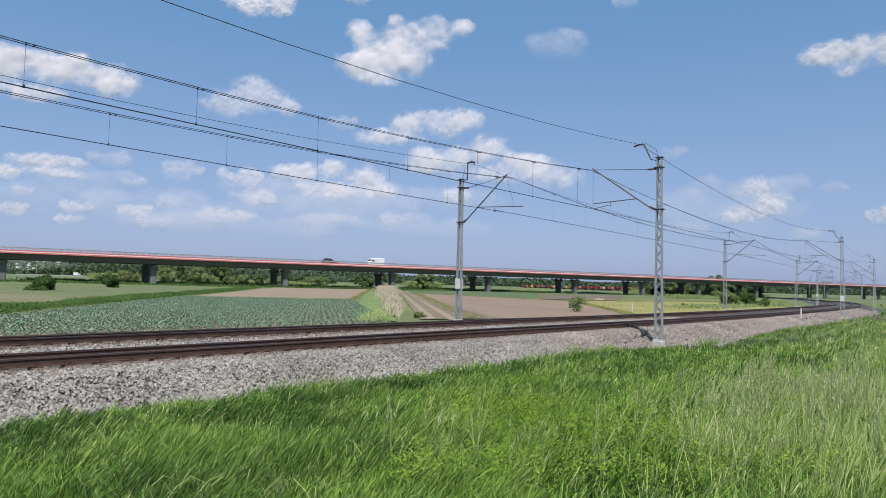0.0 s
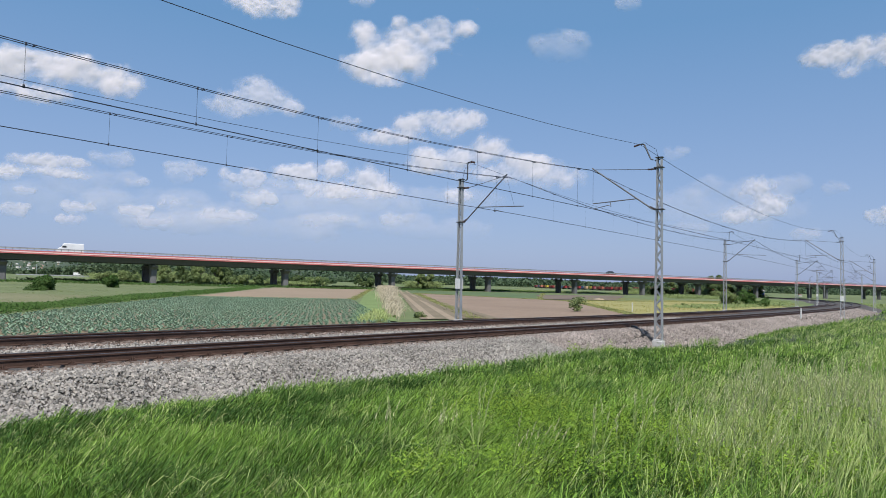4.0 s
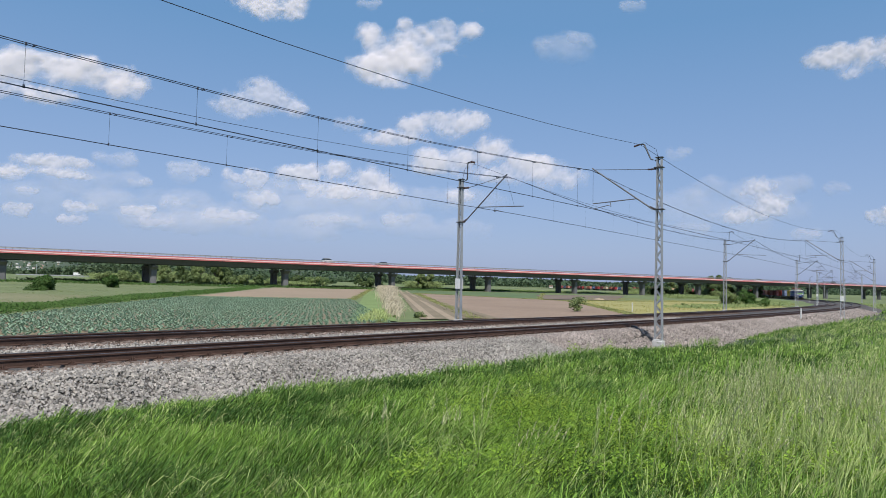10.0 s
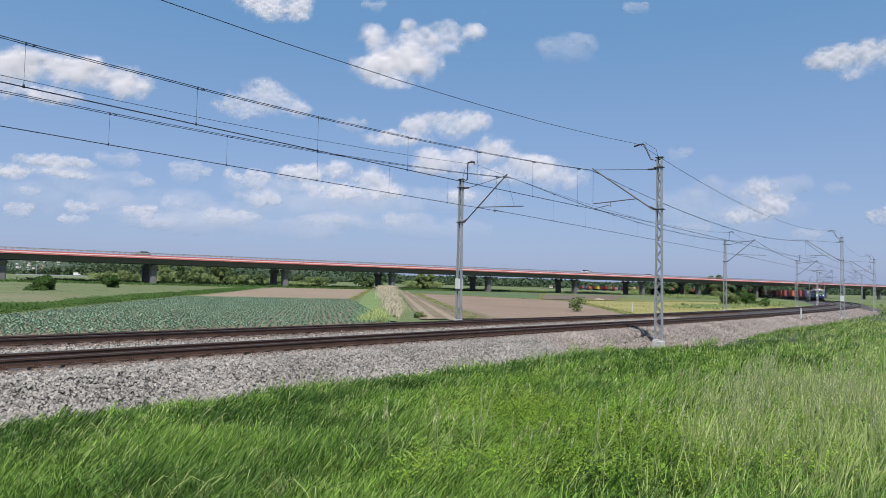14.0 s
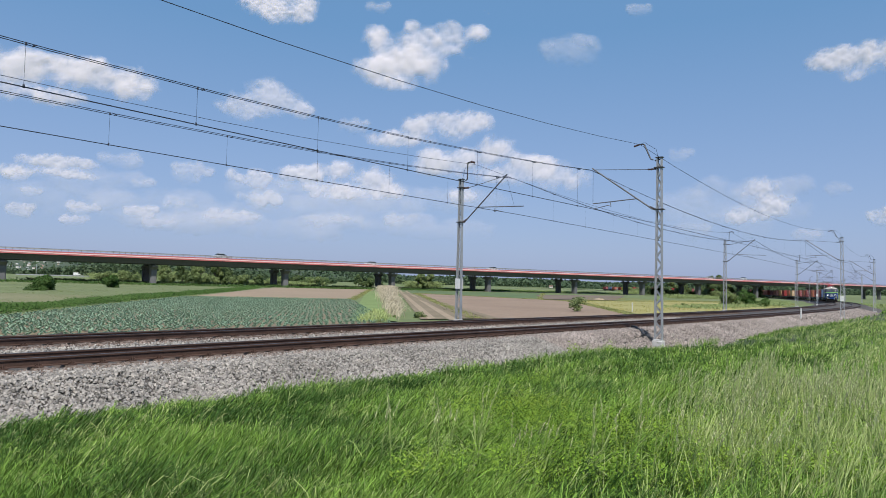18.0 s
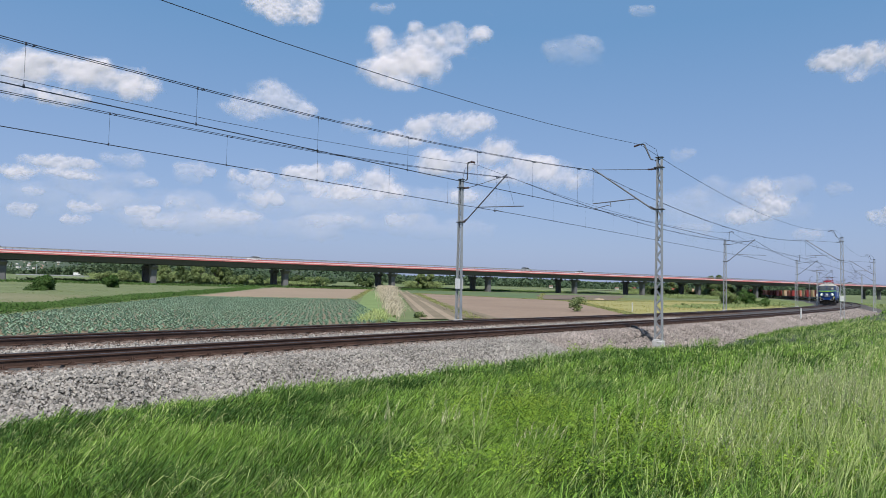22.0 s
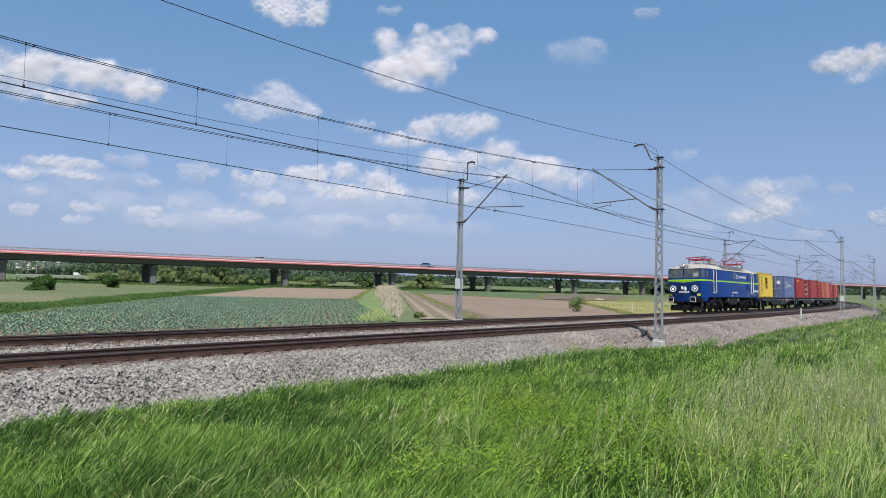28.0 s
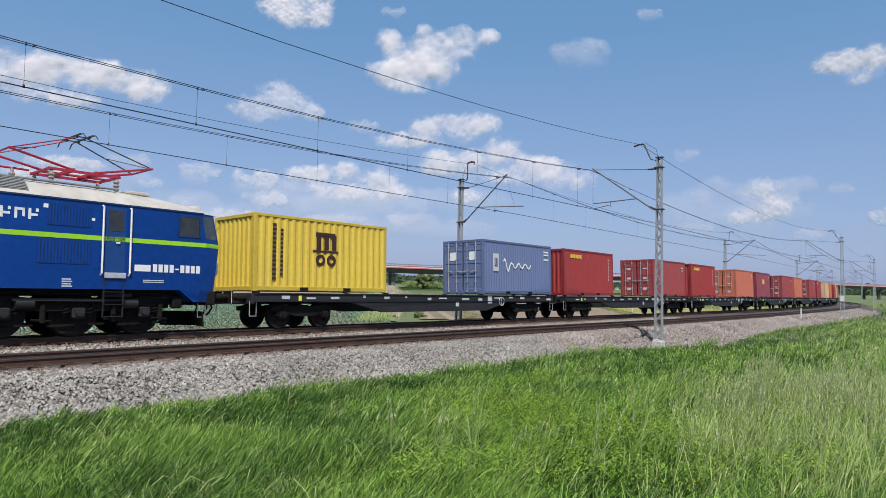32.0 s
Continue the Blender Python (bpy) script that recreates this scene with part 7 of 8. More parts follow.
made_c, made_w = {}, []
for i in range(26):
    wd = 19.24 + 19.74 * i + 9.87
    if i < 3:
        w = flat_wagon(i)
        made_w.append(w)
    else:
        if i == 7:
            made_w.append(flat_wagon(3, False))
            w = made_w[3]
        else:
            w = copy_thing(made_w[2 if i < 7 else 3], Matrix.Identity(4))
    cars.append((w, wd, 7.0, None))
    for j, x in ((0, 9.87 - 0.67 - CL / 2), (1, -9.87 + 0.67 + CL / 2)):
        key = ORDER[2 * i + j]
        if key in made_c:
            c = copy_thing(made_c[key], Matrix.Identity(4))
        else:
            c = made_c[key] = container(*KINDS[key])
        cars.append((c, wd, 7.0, Matrix.Translation((x, 0, 1.256))))


# ---- clouds: lumpy, thin-edged bodies drifting with one wind ----
def cloud_material():
    m = bpy.data.materials.new("cloud")
    m.use_nodes = True
    t = m.node_tree
    t.nodes.clear()
    out = t.nodes.new("ShaderNodeOutputMaterial")
    dif, trl, tra = t.nodes.new("ShaderNodeBsdfDiffuse"), t.nodes.new("ShaderNodeBsdfTranslucent"), t.nodes.new("ShaderNodeBsdfTransparent")
    dif.inputs["Color"].default_value = trl.inputs["Color"].default_value = (0.97, 0.89, 0.935, 1)
    at = t.nodes.new("ShaderNodeAttribute")
    at.attribute_name = "body"
    th = t.nodes.new("ShaderNodeAttribute")
    th.attribute_type, th.attribute_name = "OBJECT", "thick"
    tc = t.nodes.new("ShaderNodeTexCoord")
    nz, nf = t.nodes.new("ShaderNodeTexNoise"), t.nodes.new("ShaderNodeTexNoise")
    nz.inputs["Scale"].default_value, nz.inputs["Detail"].default_value, nz.inputs["Roughness"].default_value = 0.8, 7, 0.52
    nf.inputs["Scale"].default_value, nf.inputs["Detail"].default_value = 0.8, 2.5
    oi = t.nodes.new("ShaderNodeObjectInfo")
    ad = t.nodes.new("ShaderNodeVectorMath")
    gs = t.nodes.new("ShaderNodeVectorMath")
    gs.operation = "SCALE"
    gr = t.nodes.new("ShaderNodeAttribute")
    gr.attribute_type, gr.attribute_name = "OBJECT", "grain"
    t.links.new(tc.outputs["Object"], gs.inputs[0])
    t.links.new(gr.outputs["Fac"], gs.inputs["Scale"])
    t.links.new(gs.outputs[0], ad.inputs[0])
    sc = t.nodes.new("ShaderNodeVectorMath")
    sc.operation = "SCALE"
    sc.inputs["Scale"].default_value = 40
    cx = t.nodes.new("ShaderNodeCombineXYZ")
    for k in range(3):
        t.links.new(oi.outputs["Random"], cx.inputs[k])
    t.links.new(cx.outputs[0], sc.inputs[0])
    t.links.new(sc.outputs[0], ad.inputs[1])
    for n in (nz, nf):
        t.links.new(ad.outputs[0], n.inputs["Vector"])
    # alpha = smooth(body + noise)
    s1 = t.nodes.new("ShaderNodeMath")
    s1.operation = "MULTIPLY_ADD"
    t.links.new(nz.outputs["Fac"], s1.inputs[0])
    s1.inputs[1].default_value = 3.2
    t.links.new(at.outputs["Fac"], s1.inputs[2])
    mr = t.nodes.new("ShaderNodeMapRange")
    mr.interpolation_type = "SMOOTHSTEP"
    mr.inputs["From Min"].default_value, mr.inputs["From Max"].default_value = 0.95, 3.45
    t.links.new(s1.outputs[0], mr.inputs["Value"])
    ml = t.nodes.new("ShaderNodeMath")
    ml.operation = "MULTIPLY"
    t.links.new(mr.outputs[0], ml.inputs[0])
    t.links.new(th.outputs["Fac"], ml.inputs[1])
    bp = t.nodes.new("ShaderNodeBump")
    bp.inputs["Strength"].default_value, bp.inputs["Distance"].default_value = 0.08, 8.0
    t.links.new(nf.outputs["Fac"], bp.inputs["Height"])
    t.links.new(bp.outputs[0], dif.inputs["Normal"])
    m1, m2 = t.nodes.new("ShaderNodeMixShader"), t.nodes.new("ShaderNodeMixShader")
    m1.inputs[0].default_value = 0.45
    t.links.new(dif.outputs[0], m1.inputs[1])
    t.links.new(trl.outputs[0], m1.inputs[2])
    t.links.new(ml.outputs[0], m2.inputs[0])
    t.links.new(tra.outputs[0], m2.inputs[1])
    t.links.new(m1.outputs[0], m2.inputs[2])
    t.links.new(m2.outputs[0], out.inputs["Surface"])
    return m


M_CLOUD = cloud_material()
CLOUD_BASE, WIND = 220.0, Vector((0.81, 0.69, 0))
F_PX = 1177.7


def cloud(u, v, w, h, thick, seed, shape=()):
    """u, v: sideways and upward slope of the line of sight to its middle; w, h: its size as slopes; shape: its billows, in thousandths of slope."""
    r = random.Random(seed)
    dist = (CLOUD_BASE - 1.75) / v
    W, H = w * dist, h * dist
    ax, ay = W / 2, H / 2
    lumps = []
    n = 9 if W > 2.2 * H else 7
    for i in range(n):
        x = -ax * 0.72 + 1.44 * ax * (i + 0.5) / n + r.uniform(-0.08, 0.08) * ax
        e = 1 - (x / ax) ** 2
        top = r.uniform(-0.35, 0.45) * ay * max(e, 0.3)
        lumps.append((x, top, ay * r.uniform(0.42, 0.62)))
    for i in range(5):
        lumps.append((r.uniform(-0.5, 0.5) * ax, r.uniform(-0.45, -0.1) * ay, ay * r.uniform(0.5, 0.7)))
    if shape:
        lumps = [(dx * dist / 1000, dy * dist / 1000, ry * dist / 1000) for dx, dy, rx, ry in shape]
    nx, ny = (96, max(30, int(96 * H / W))) if shape else (64, max(22, int(64 * H / W)))
    gx, gy = np.meshgrid(np.linspace(-ax * 1.3, ax * 1.3, nx), np.linspace(-ay * 1.35, ay * 1.35, ny))
    body, dep = np.full(gx.shape, -1.0), np.zeros(gx.shape)
    for i, (x, y, q) in enumerate(lumps):
        qx = shape[i][2] * dist / 1000 if shape else q * max(1.0, ax / ay * 0.42)
        f = 1 - ((gx - x) / qx) ** 2 - ((gy - y) / q) ** 2
        body = np.logaddexp(body * 3.5, f * 3.5) / 3.5
    # ragged, lumpy outline
    rr = np.random.default_rng(seed)
    fb = np.zeros(gx.shape)
    for k, amp in ((5, 0.5), (11, 0.36), (23, 0.26), (45, 0.16)):
        gr = rr.random((k + 2, int(k * max(1.0, W / H)) + 2)) - 0.5
        a, b = (gy / ay / 2.72 + 0.5) * k, (gx / ax / 2.62 + 0.5) * (gr.shape[1] - 2)
        i, j = np.clip(a.astype(int), 0, k), np.clip(b.astype(int), 0, gr.shape[1] - 2)
        fa, fc = a - i, b - j
        fa, fc = fa * fa * (3 - 2 * fa), fc * fc * (3 - 2 * fc)
        fb += amp * 2 * ((gr[i, j] * (1 - fc) + gr[i, j + 1] * fc) * (1 - fa) + (gr[i + 1, j] * (1 - fc) + gr[i + 1, j + 1] * fc) * fa)
    body = np.minimum(body + (0.75 if shape else 0.6) * fb, 1.2)
    dep = np.sqrt(np.clip(body + 0.55, 0, None)) * ay * (0.16 if shape else 0.22)
    # billows at two scales
    kx = 9.0 / ay
    bill = np.sin(gx * kx * 0.33 + seed) * np.sin(gy * kx * 0.41 + seed * 2) + 0.5 * np.sin(gx * kx * 0.8 + 1.7 * np.sin(gy * kx * 0.5)) * np.sin(gy * kx * 0.9 + seed)
    dep = dep + bill * ay * 0.02 + fb * ay * 0.035
    body = np.minimum(body, 1.05 * (gy / ay + 0.95)) if not shape else body - 0.55 * np.clip(-gy / ay - 0.35, 0, 1)
    keep = body > -0.75
    ids = np.full(gx.shape, -1)
    ids[keep] = np.arange(keep.sum())
    vs = np.stack([gx, -dep * 0.8, gy], -1)[keep]
    q = np.stack([ids[:-1, :-1], ids[:-1, 1:], ids[1:, 1:], ids[1:, :-1]], -1).reshape(-1, 4)
    q = q[(q >= 0).all(1)]
    me = raw_mesh("cloud", vs, q, M_CLOUD, 4)
    me.shade_smooth()
    at = me.attributes.new("body", "FLOAT", "POINT")
    at.data.foreach_set("value", np.clip(body[keep] * (1.5 if shape else 1.1), -0.9, 1.9).astype(np.float32))
    ob = new("cloud", me)
    ob["thick"], ob["grain"] = thick, 26.0 / dist
    tagged(ob, "white fair-weather cumulus cloud" if thick > 0.6 else "faint thin wisp of white cloud", "cloud", "clouds drifting over the fields")
    return ob, Matrix.Translation((u * dist, dist, CLOUD_BASE)) @ Matrix.Rotation(-math.atan(u), 4, "Z")


HIGH_CLOUDS = (
    (0.2716, 0.4396, 0.0467, 0.0221, 0.35),
    (-0.1379, 0.4317, 0.0492, 0.0221, 0.35),
    (0.1642, 0.3696, 0.0976, 0.0637, 0.3),
    (-0.1564, 0.241, 0.0594, 0.0306, 0.4),
    (0.347, 0.2055, 0.0425, 0.0263, 0.25),
    (-0.5088, 0.1787, 0.0764, 0.0314, 0.35),
)
MIDDLE_CLOUDS = (
    (-0.3951, 0.162, 0.0798, 0.0391, 0.5),
    (0.5897, 0.159, 0.0365, 0.0255, 0.3),
    (-0.3071, 0.1541, 0.0756, 0.0331, 0.7),
    (-0.6639, 0.151, 0.0408, 0.0229, 0.7),
    (-0.469, 0.1422, 0.0416, 0.017, 0.3),
    (0.019, 0.1329, 0.0399, 0.0306, 0.6),
    (-0.636, 0.1254, 0.0357, 0.0153, 0.4),
    (-0.2862, 0.1211, 0.0807, 0.0314, 0.5),
)
VEIL_CLOUDS = ((-0.4098, 0.1066, 0.2972, 0.0679, 0.22), (-0.1626, 0.1111, 0.2972, 0.0705, 0.25), (-0.6025, 0.1215, 0.2377, 0.0722, 0.18), (0.4132, 0.1171, 0.2547, 0.0764, 0.2), (-0.3, 0.085, 0.4, 0.045, 0.28), (-0.05, 0.13, 0.3, 0.05, 0.3), (-0.24, 0.135, 0.22, 0.05, 0.3), (-0.03, 0.085, 0.25, 0.04, 0.25), (0.45, 0.15, 0.2, 0.06, 0.25), (-0.55, 0.15, 0.2, 0.05, 0.22))
LOW_CLOUDS = (
    (0.6692, 0.1196, 0.0679, 0.0323, 0.8),
    (-0.4091, 0.1097, 0.0611, 0.0314, 0.35),
    (-0.5554, 0.1024, 0.0577, 0.0272, 0.7),
    (-0.4662, 0.1002, 0.0569, 0.0255, 0.7),
    (-0.6498, 0.0989, 0.0492, 0.0246, 0.65),
    (-0.3283, 0.0948, 0.1053, 0.0289, 0.5),
    (-0.0696, 0.0948, 0.0654, 0.0272, 0.4),
    (-0.1761, 0.0932, 0.1078, 0.0255, 0.35),
    (0.3706, 0.0926, 0.0679, 0.0212, 0.2),
    (0.5453, 0.0877, 0.0459, 0.0255, 0.4),
    (-0.4369, 0.0842, 0.0679, 0.0297, 0.45),
    (-0.5642, 0.0834, 0.0501, 0.0204, 0.6),
)
BILLOWED_CLOUDS = (
    (-0.0878, 0.3552, 0.246, 0.115, 0.95, ((-30, -28, 56, 25), (20, -20, 37, 31), (6, 8, 46, 32), (6, 42, 14, 15), (45, 21, 42, 25), (68, 37, 24, 20), (110, 37, 22, 15), (-45, 20, 29, 22), (-13, -47, 51, 15))),
    (-0.5910, 0.2977, 0.324, 0.087, 0.95, ((-81, 6, 51, 29), (-47, 21, 41, 17), (13, 14, 68, 25), (68, 8, 42, 25), (21, 30, 25, 11), (-55, -30, 72, 17), (93, 6, 17, 15), (-132, 4, 42, 34))),
    (-0.2914, 0.2716, 0.140, 0.067, 0.55, ((-34, -12, 41, 21), (-8, 14, 24, 22), (17, 0, 39, 21), (44, -8, 20, 15))),
    (-0.0260, 0.2333, 0.218, 0.061, 0.80, ((-81, -17, 36, 15), (-30, 6, 29, 20), (-4, 15, 25, 15), (23, 4, 39, 21), (61, 14, 24, 19), (-47, -17, 51, 12))),
    (0.0595, 0.1840, 0.268, 0.086, 0.85, ((-83, -1, 39, 21), (-42, 3, 39, 23), (3, 17, 31, 24), (47, 0, 31, 17), (98, -19, 46, 27), (25, -19, 72, 19), (76, 2, 34, 12))),
    (-0.1602, 0.1507, 0.188, 0.058, 0.75, ((-59, 9, 42, 14), (-8, 15, 22, 15), (38, 2, 36, 22), (68, -12, 27, 14), (-8, -17, 72, 14))),
    (0.6115, 0.3585, 0.182, 0.065, 0.85, ((-21, 8, 39, 21), (14, 0, 39, 27), (-40, 6, 22, 12), (4, -23, 24, 12), (42, 17, 34, 17), (64, 0, 34, 24))),
    (0.4693, 0.1306, 0.115, 0.076, 0.65, ((0, 19, 32, 22), (23, 2, 25, 19), (-23, -20, 39, 13), (0, -11, 39, 14))),
    (-0.2885, 0.4236, 0.113, 0.074, 0.85, ((-8, 0, 46, 24), (27, 0, 27, 20), (-34, 6, 27, 19), (8, 23, 42, 17))),
    (-0.6018, 0.1631, 0.162, 0.039, 0.70, ((-4, 7, 47, 11), (31, 9, 22, 8), (-55, -11, 32, 10), (11, -10, 42, 8))),
)
cloud_list = [cloud(*c[:5], 300 + i, c[5]) for i, c in enumerate(BILLOWED_CLOUDS)]
cloud_list += [cloud(*c, 100 + i) for i, c in enumerate(HIGH_CLOUDS + MIDDLE_CLOUDS + LOW_CLOUDS + VEIL_CLOUDS)]


# ---- road traffic on the viaduct: local x forward ----
def paint(name, c):
    return mat(name, c, None, 0.5, 6, 0.3, 0, 0, coat=0.3)


M_TYRE = mat("tyre_rubber", (0.025, 0.025, 0.026), None, 3, 20, 0.8, bump=0.1)


def road_wheels(ob, xs, r, half):
    for x in xs:
        for y in (-half, half):
            w = part("wheel", Geo().rod((x, y - 0.11, r), (x, y + 0.11, r), r, None, 14), M_TYRE, ob, smooth=True)
            part("rim", Geo().rod((x, y - 0.115, r), (x, y + 0.115, r), r * 0.6, None, 10), M_GALV, w)


def car(label, c):
    ob = thing("car", label, "car")
    g = Geo()
    g.loft([[(x, -w, 0.3), (x, w, 0.3), (x, w, z), (x, w * 0.9, z + 0.08), (x, -w * 0.9, z + 0.08), (x, -w, z)] for x, w, z in ((-2.15, 0.75, 0.75), (-2.0, 0.86, 0.88), (0.7, 0.88, 0.88), (1.9, 0.84, 0.72), (2.15, 0.7, 0.55))])
    part("body", g, paint(label.split()[0] + "_car_paint", c), ob)
    g = Geo()
    g.loft([[(-1.95, -0.72, 0.95), (-1.95, 0.72, 0.95), (1.05, 0.74, 0.93), (1.05, -0.74, 0.93)], [(-1.4, -0.58, 1.42), (-1.4, 0.58, 1.42), (0.3, 0.6, 1.44), (0.3, -0.6, 1.44)]])
    part("windows", g, M_GLASS, ob)
    part("roof", Geo().box((-0.55, 0, 1.45), (1.75, 1.2, 0.05), 0.02), paint(label.split()[0] + "_roof_paint", c), ob)
    road_wheels(ob, (-1.3, 1.3), 0.32, 0.78)
    return ob


def van(label, c):
    ob = thing("van", label, "van")
    g = Geo()
    g.loft([[(x, -w, 0.4), (x, w, 0.4), (x, w, z - 0.15), (x, w * 0.9, z), (x, -w * 0.9, z), (x, -w, z - 0.15)] for x, w, z in ((-2.9, 0.98, 2.6), (1.4, 0.98, 2.6), (2.0, 0.97, 1.7), (2.7, 0.94, 1.2), (2.95, 0.85, 0.95))])
    part("body", g, paint("van_paint", c), ob)
    g = Geo()
    for y in (-0.985, 0.985):
        g.box((1.3, y, 1.75), (0.9, 0.02, 0.5))
    part("side_window", g, M_GLASS, ob)
    part("windscreen", Geo().bar((1.72, 0, 2.15), (2.05, 0, 1.65), 1.7, 0.03), M_GLASS, ob)
    road_wheels(ob, (-1.8, 1.9), 0.36, 0.85)
    return ob


# thing, position along the viaduct, at time, speed, lane
traffic = [
    (van("white delivery van driving over the viaduct", (0.75, 0.76, 0.77)), 100.8, 0.0, -21.5, -14.5),
    (car("dark grey hatchback driving over the viaduct", (0.05, 0.055, 0.06)), 80.3, 0.0, 30.5, -5.0),
    (car("white estate car driving over the viaduct", (0.72, 0.73, 0.74)), 52.7, 9.0, 27.0, -4.5),
    (car("grey car driving over the viaduct", (0.2, 0.21, 0.21)), 121.3, 9.0, -18.0, -14.5),
    (car("silver saloon car driving over the viaduct", (0.5, 0.51, 0.52)), 49.3, 18.0, 27.0, -5.0),
    (car("white small car crossing the viaduct", (0.7, 0.7, 0.7)), 98.9, 18.0, -25.0, -14.0),
    (car("white car crossing the viaduct", (0.72, 0.72, 0.72)), 18.3, 30.0, -22.0, -14.5),
    (car("white saloon heading over the viaduct", (0.73, 0.74, 0.74)), 17.0, 24.0, -22.0, -14.5),
    (car("blue hatchback driving over the viaduct", (0.05, 0.1, 0.25)), 58.5, 26.0, 28.0, -5.0),
]

# a white van parked far off on a field road
pk = van("white van parked on a distant field road", (0.74, 0.74, 0.74))
pz = float(ground_z(np.array([-340.0]), np.array([620.0]))[0])
pk.matrix_world = Matrix.Translation((-340.0, 620.0, pz)) @ Matrix.Rotation(0.4, 4, "Z")


# ---- two butterflies that dart past ----
M_ORANGE = mat("orange_wing_scales", (0.72, 0.42, 0.2), (0.58, 0.3, 0.12), 60, 400, 0.8, bump=0)
M_DUSK = mat("dark_wing_scales", (0.05, 0.035, 0.028), (0.09, 0.06, 0.045), 60, 400, 0.8, bump=0)
M_PALE_SPOT = mat("pale_wing_spot", (0.7, 0.62, 0.52), (0.55, 0.45, 0.36), 60, 400, 0.8, bump=0)


def butterfly(lift, label):
    """Local x forward; lift: how far the wings are raised, in degrees."""
    ob = thing("butterfly", label, "butterfly", "butterflies darting past")
    g = Geo()
    g.lathe([(0.0004, -0.012), (0.0016, -0.008), (0.0022, 0.0), (0.0028, 0.004), (0.002, 0.008), (0.0022, 0.0105), (0.0006, 0.0125)], 8, Matrix.Rotation(math.pi / 2, 4, "Y"))
    part("body", g, M_DUSK, ob, smooth=True)
    for sg in (-1, 1):
        for nm, rim in (("forewing", ((0.006, 0.0), (0.017, 0.014), (0.021, 0.026), (0.017, 0.0285), (0.009, 0.025), (0.001, 0.019), (-0.001, 0.002))), ("hindwing", ((0.001, 0.002), (0.003, 0.018), (-0.004, 0.022), (-0.013, 0.02), (-0.018, 0.012), (-0.014, 0.004), (-0.006, 0.001)))):
            m = Matrix.Rotation(sg * radians(lift), 4, "X")
            top = [(x, sg * y, 0.0003) for x, y in rim]
            low = [(x, sg * y, 0.0) for x, y in rim]
            g = Geo().loft([low, top])
            g.v = [tuple(m @ Vector(q_)) for q_ in g.v]
            wing = part(nm, g, M_ORANGE, ob, "orange wing with dark and pale spots")
            for x, y, r_, mt in ((0.0165, 0.0235, 0.0042, M_DUSK), (0.0095, 0.0225, 0.0028, M_DUSK), (0.0135, 0.0265, 0.0013, M_PALE_SPOT), (0.018, 0.022, 0.0014, M_PALE_SPOT), (0.009, 0.013, 0.0022, M_DUSK)) if nm == "forewing" else ((-0.013, 0.017, 0.0014, M_DUSK), (-0.006, 0.019, 0.0014, M_DUSK), (-0.016, 0.011, 0.0014, M_DUSK), (-0.004, 0.006, 0.003, M_DUSK)):
                sp = Geo().lathe([(r_, -0.0002), (r_, 0.0005)], 9, m @ Matrix.Translation((x, sg * y, 0.0)))
                part("wing_spot", sp, mt, wing)
        an = Geo().tube([(0.011, sg * 0.001, 0.001), (0.018, sg * 0.004, 0.004), (0.022, sg * 0.006, 0.005)], 0.0003, 4)
        part("antenna", an, M_DUSK, ob)
    return ob


# when, where and which way up each flies: x, y, z, heading, bank
FLIGHTS = (
    (butterfly(28, "orange and black butterfly with half-spread wings"), ((0, 14, 3, 1.6, 180, 0), (9.6, 3.2, 0.9, 1.8, 180, 10), (10.2, 0.82, 0.6, 1.8, 185, 20), (10.3, 0.34, 0.6, 1.803, 195, 18), (10.4, -0.145, 0.6, 1.806, 140, -25), (10.5, -0.63, 0.6, 1.83, 170, 0), (11.2, -4, 1.5, 2.0, 175, 0), (32, -70, 20, 3, 180, 0))),
    (butterfly(62, "orange butterfly with wings nearly closed above it"), ((0, 16, 4, 1.5, 180, 0), (9.6, 3.4, 1.0, 1.8, 180, 0), (10.2, 1.05, 0.75, 1.80, 180, 10), (10.3, 0.352, 0.75, 1.75, 165, 25), (10.4, -0.35, 0.755, 1.628, 190, -20), (10.5, -1.05, 0.75, 1.6, 180, 0), (11.2, -4.5, 1.5, 1.7, 185, 0), (32, -75, 25, 3, 180, 0))),
)


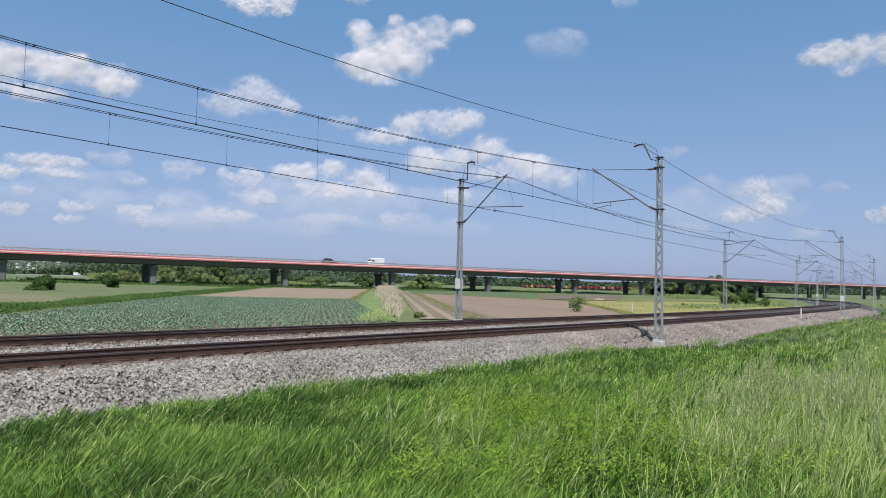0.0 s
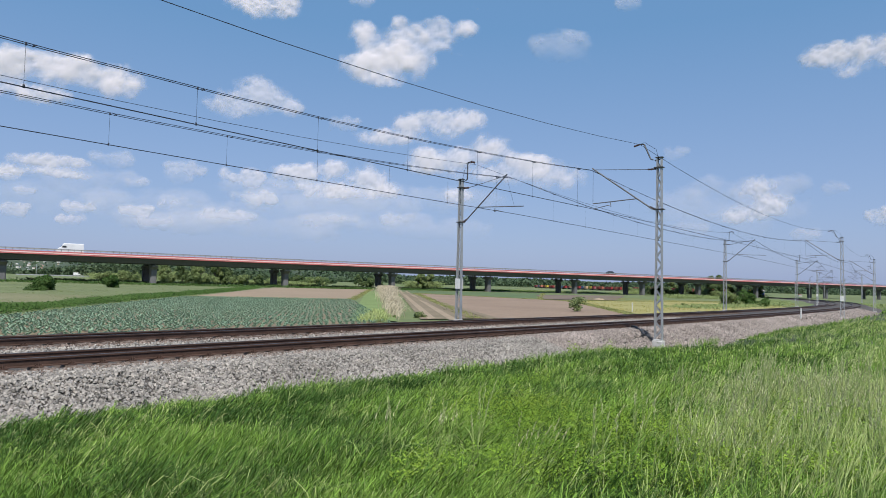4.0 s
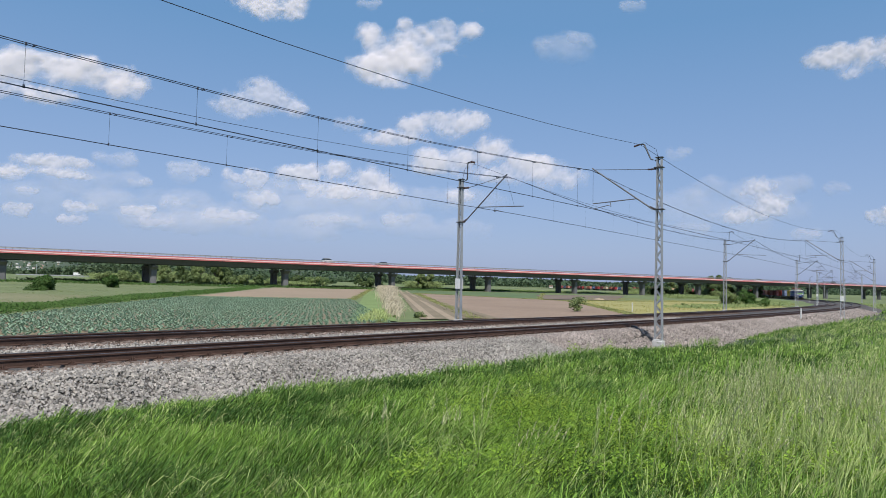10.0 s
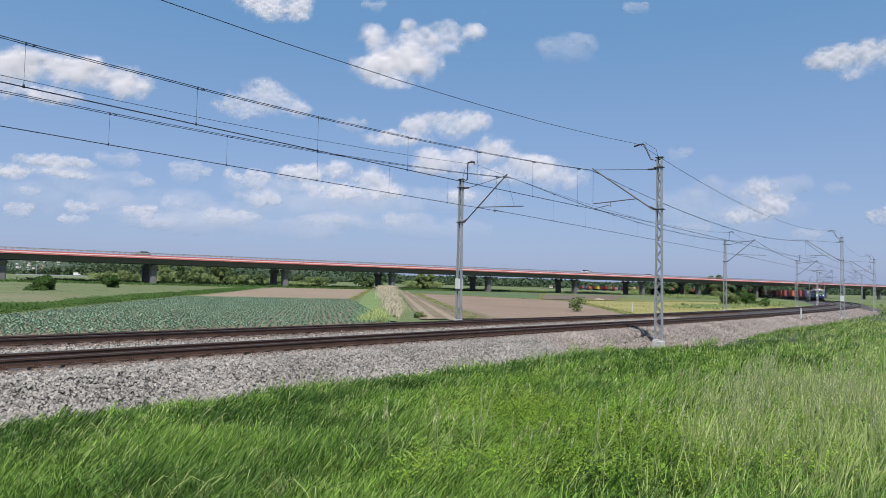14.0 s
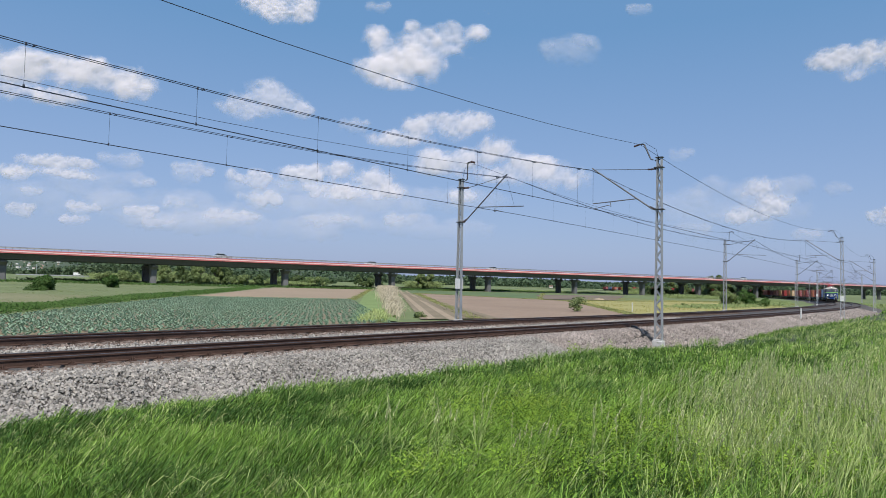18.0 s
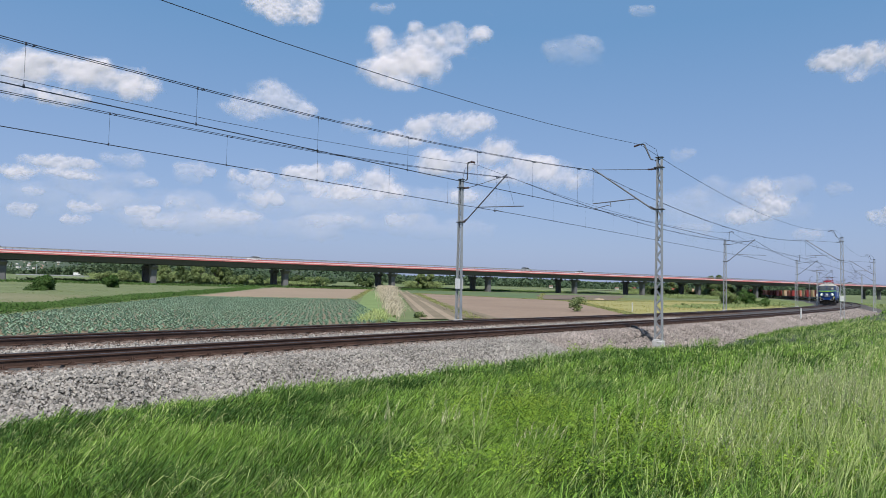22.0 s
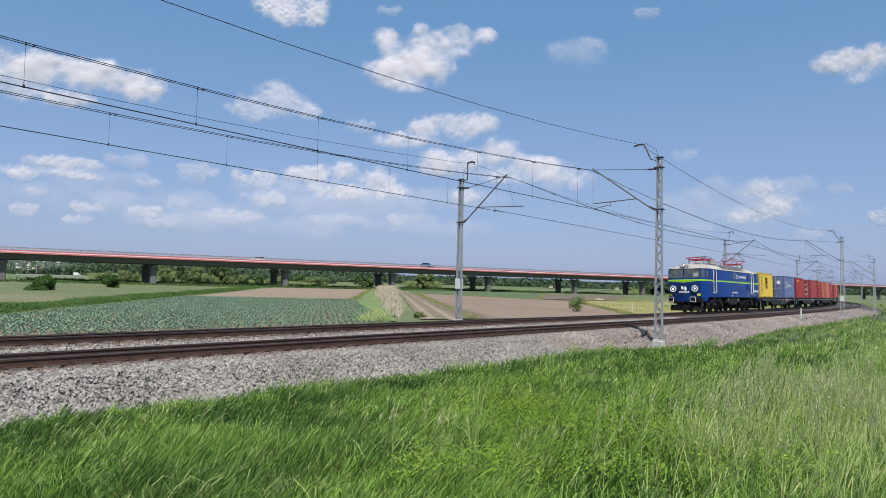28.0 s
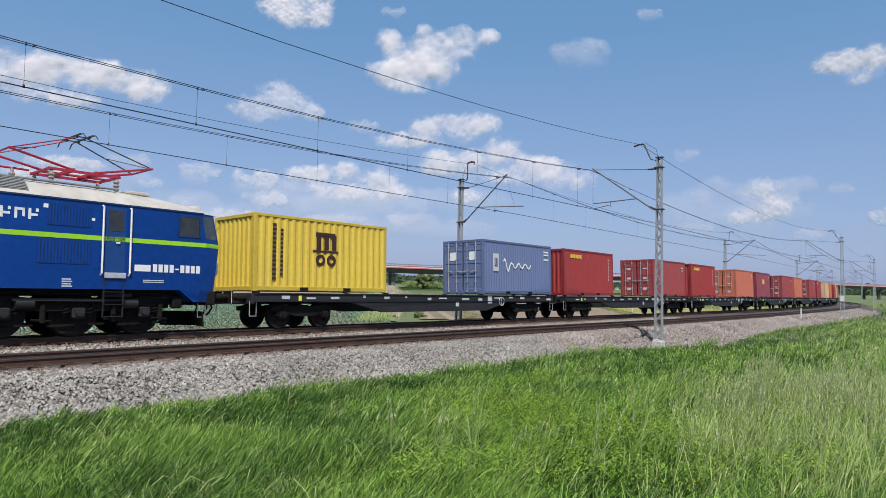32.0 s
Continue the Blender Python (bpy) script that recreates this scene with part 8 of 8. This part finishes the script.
# ---- what moves ----
ROWS = sorted({0, 0.1, 0.3, 0.6, 31.3, 31.5, 31.7, 31.9, 32.0} | {1 + 0.5 * i for i in range(62)})


def run_train(ob, dist, half, local):
    rows = []
    for t in ROWS:
        m = car_pose(front_s(t) + dist, half)
        rows.append((t, m @ local if local is not None else m))
    walk(ob, rows)


def spin(ob, r, base):
    """Wheels turn as far as the train rolls; keyed closely while they pass by."""
    times = [0.0] + [27.0 + i / 30 for i in range(151)]
    rows = []
    for t in times:
        roll = (front_s(27.0) - front_s(max(t, 27.0))) / r
        rows.append((t, base @ Matrix.Rotation(roll, 4, "Y")))
    walk(ob, rows)


def drift(ob, m):
    walk(ob, [(t, Matrix.Translation(WIND * t) @ m) for t in (0, 0.5, 2, 8, 16, 24, 30, 31.5, 32)])


def sway(ob, m, phase, k):
    rows = []
    for i in range(81):
        t = i * 0.4
        a = 0.05 * math.sin(1.9 * t * k + phase) + 0.035 * math.sin(3.7 * t * k + 2 * phase) + 0.03
        b = 0.03 * math.sin(2.6 * t * k + phase * 1.7)
        rows.append((t, m @ Matrix.Rotation(a, 4, "Y") @ Matrix.Rotation(b, 4, "X")))
    walk(ob, rows)


def drive(ob, pos, t0, speed, lane):
    rows = []
    for t in (0, 0.5, 2, 6, 10, 14, 18, 22, 26, 30, 31.5, 32):
        p = vp(pos + speed * (t - t0), lane, 6.8)
        a = math.atan2(VE.y, VE.x) + (math.pi if speed < 0 else 0)
        rows.append((t, Matrix.Translation(p) @ Matrix.Rotation(a, 4, "Z")))
    walk(ob, rows)


def flutter(ob, rows):
    walk(ob, [(t, pose(x, y, z, bank, 0, turn)) for t, x, y, z, turn, bank in rows])


def motions():
    for fly in FLIGHTS:
        flutter(*fly)
    for car_row in traffic:
        drive(*car_row)
    for ob, m in cloud_list:
        drift(ob, m)
    for ob, m, phase, k in sway_list:
        sway(ob, m, phase, k)
    for ob, dist, half, local in cars:
        run_train(ob, dist, half, local)
    for ob, r, base in spin_list:
        spin(ob, r, base)


motions()
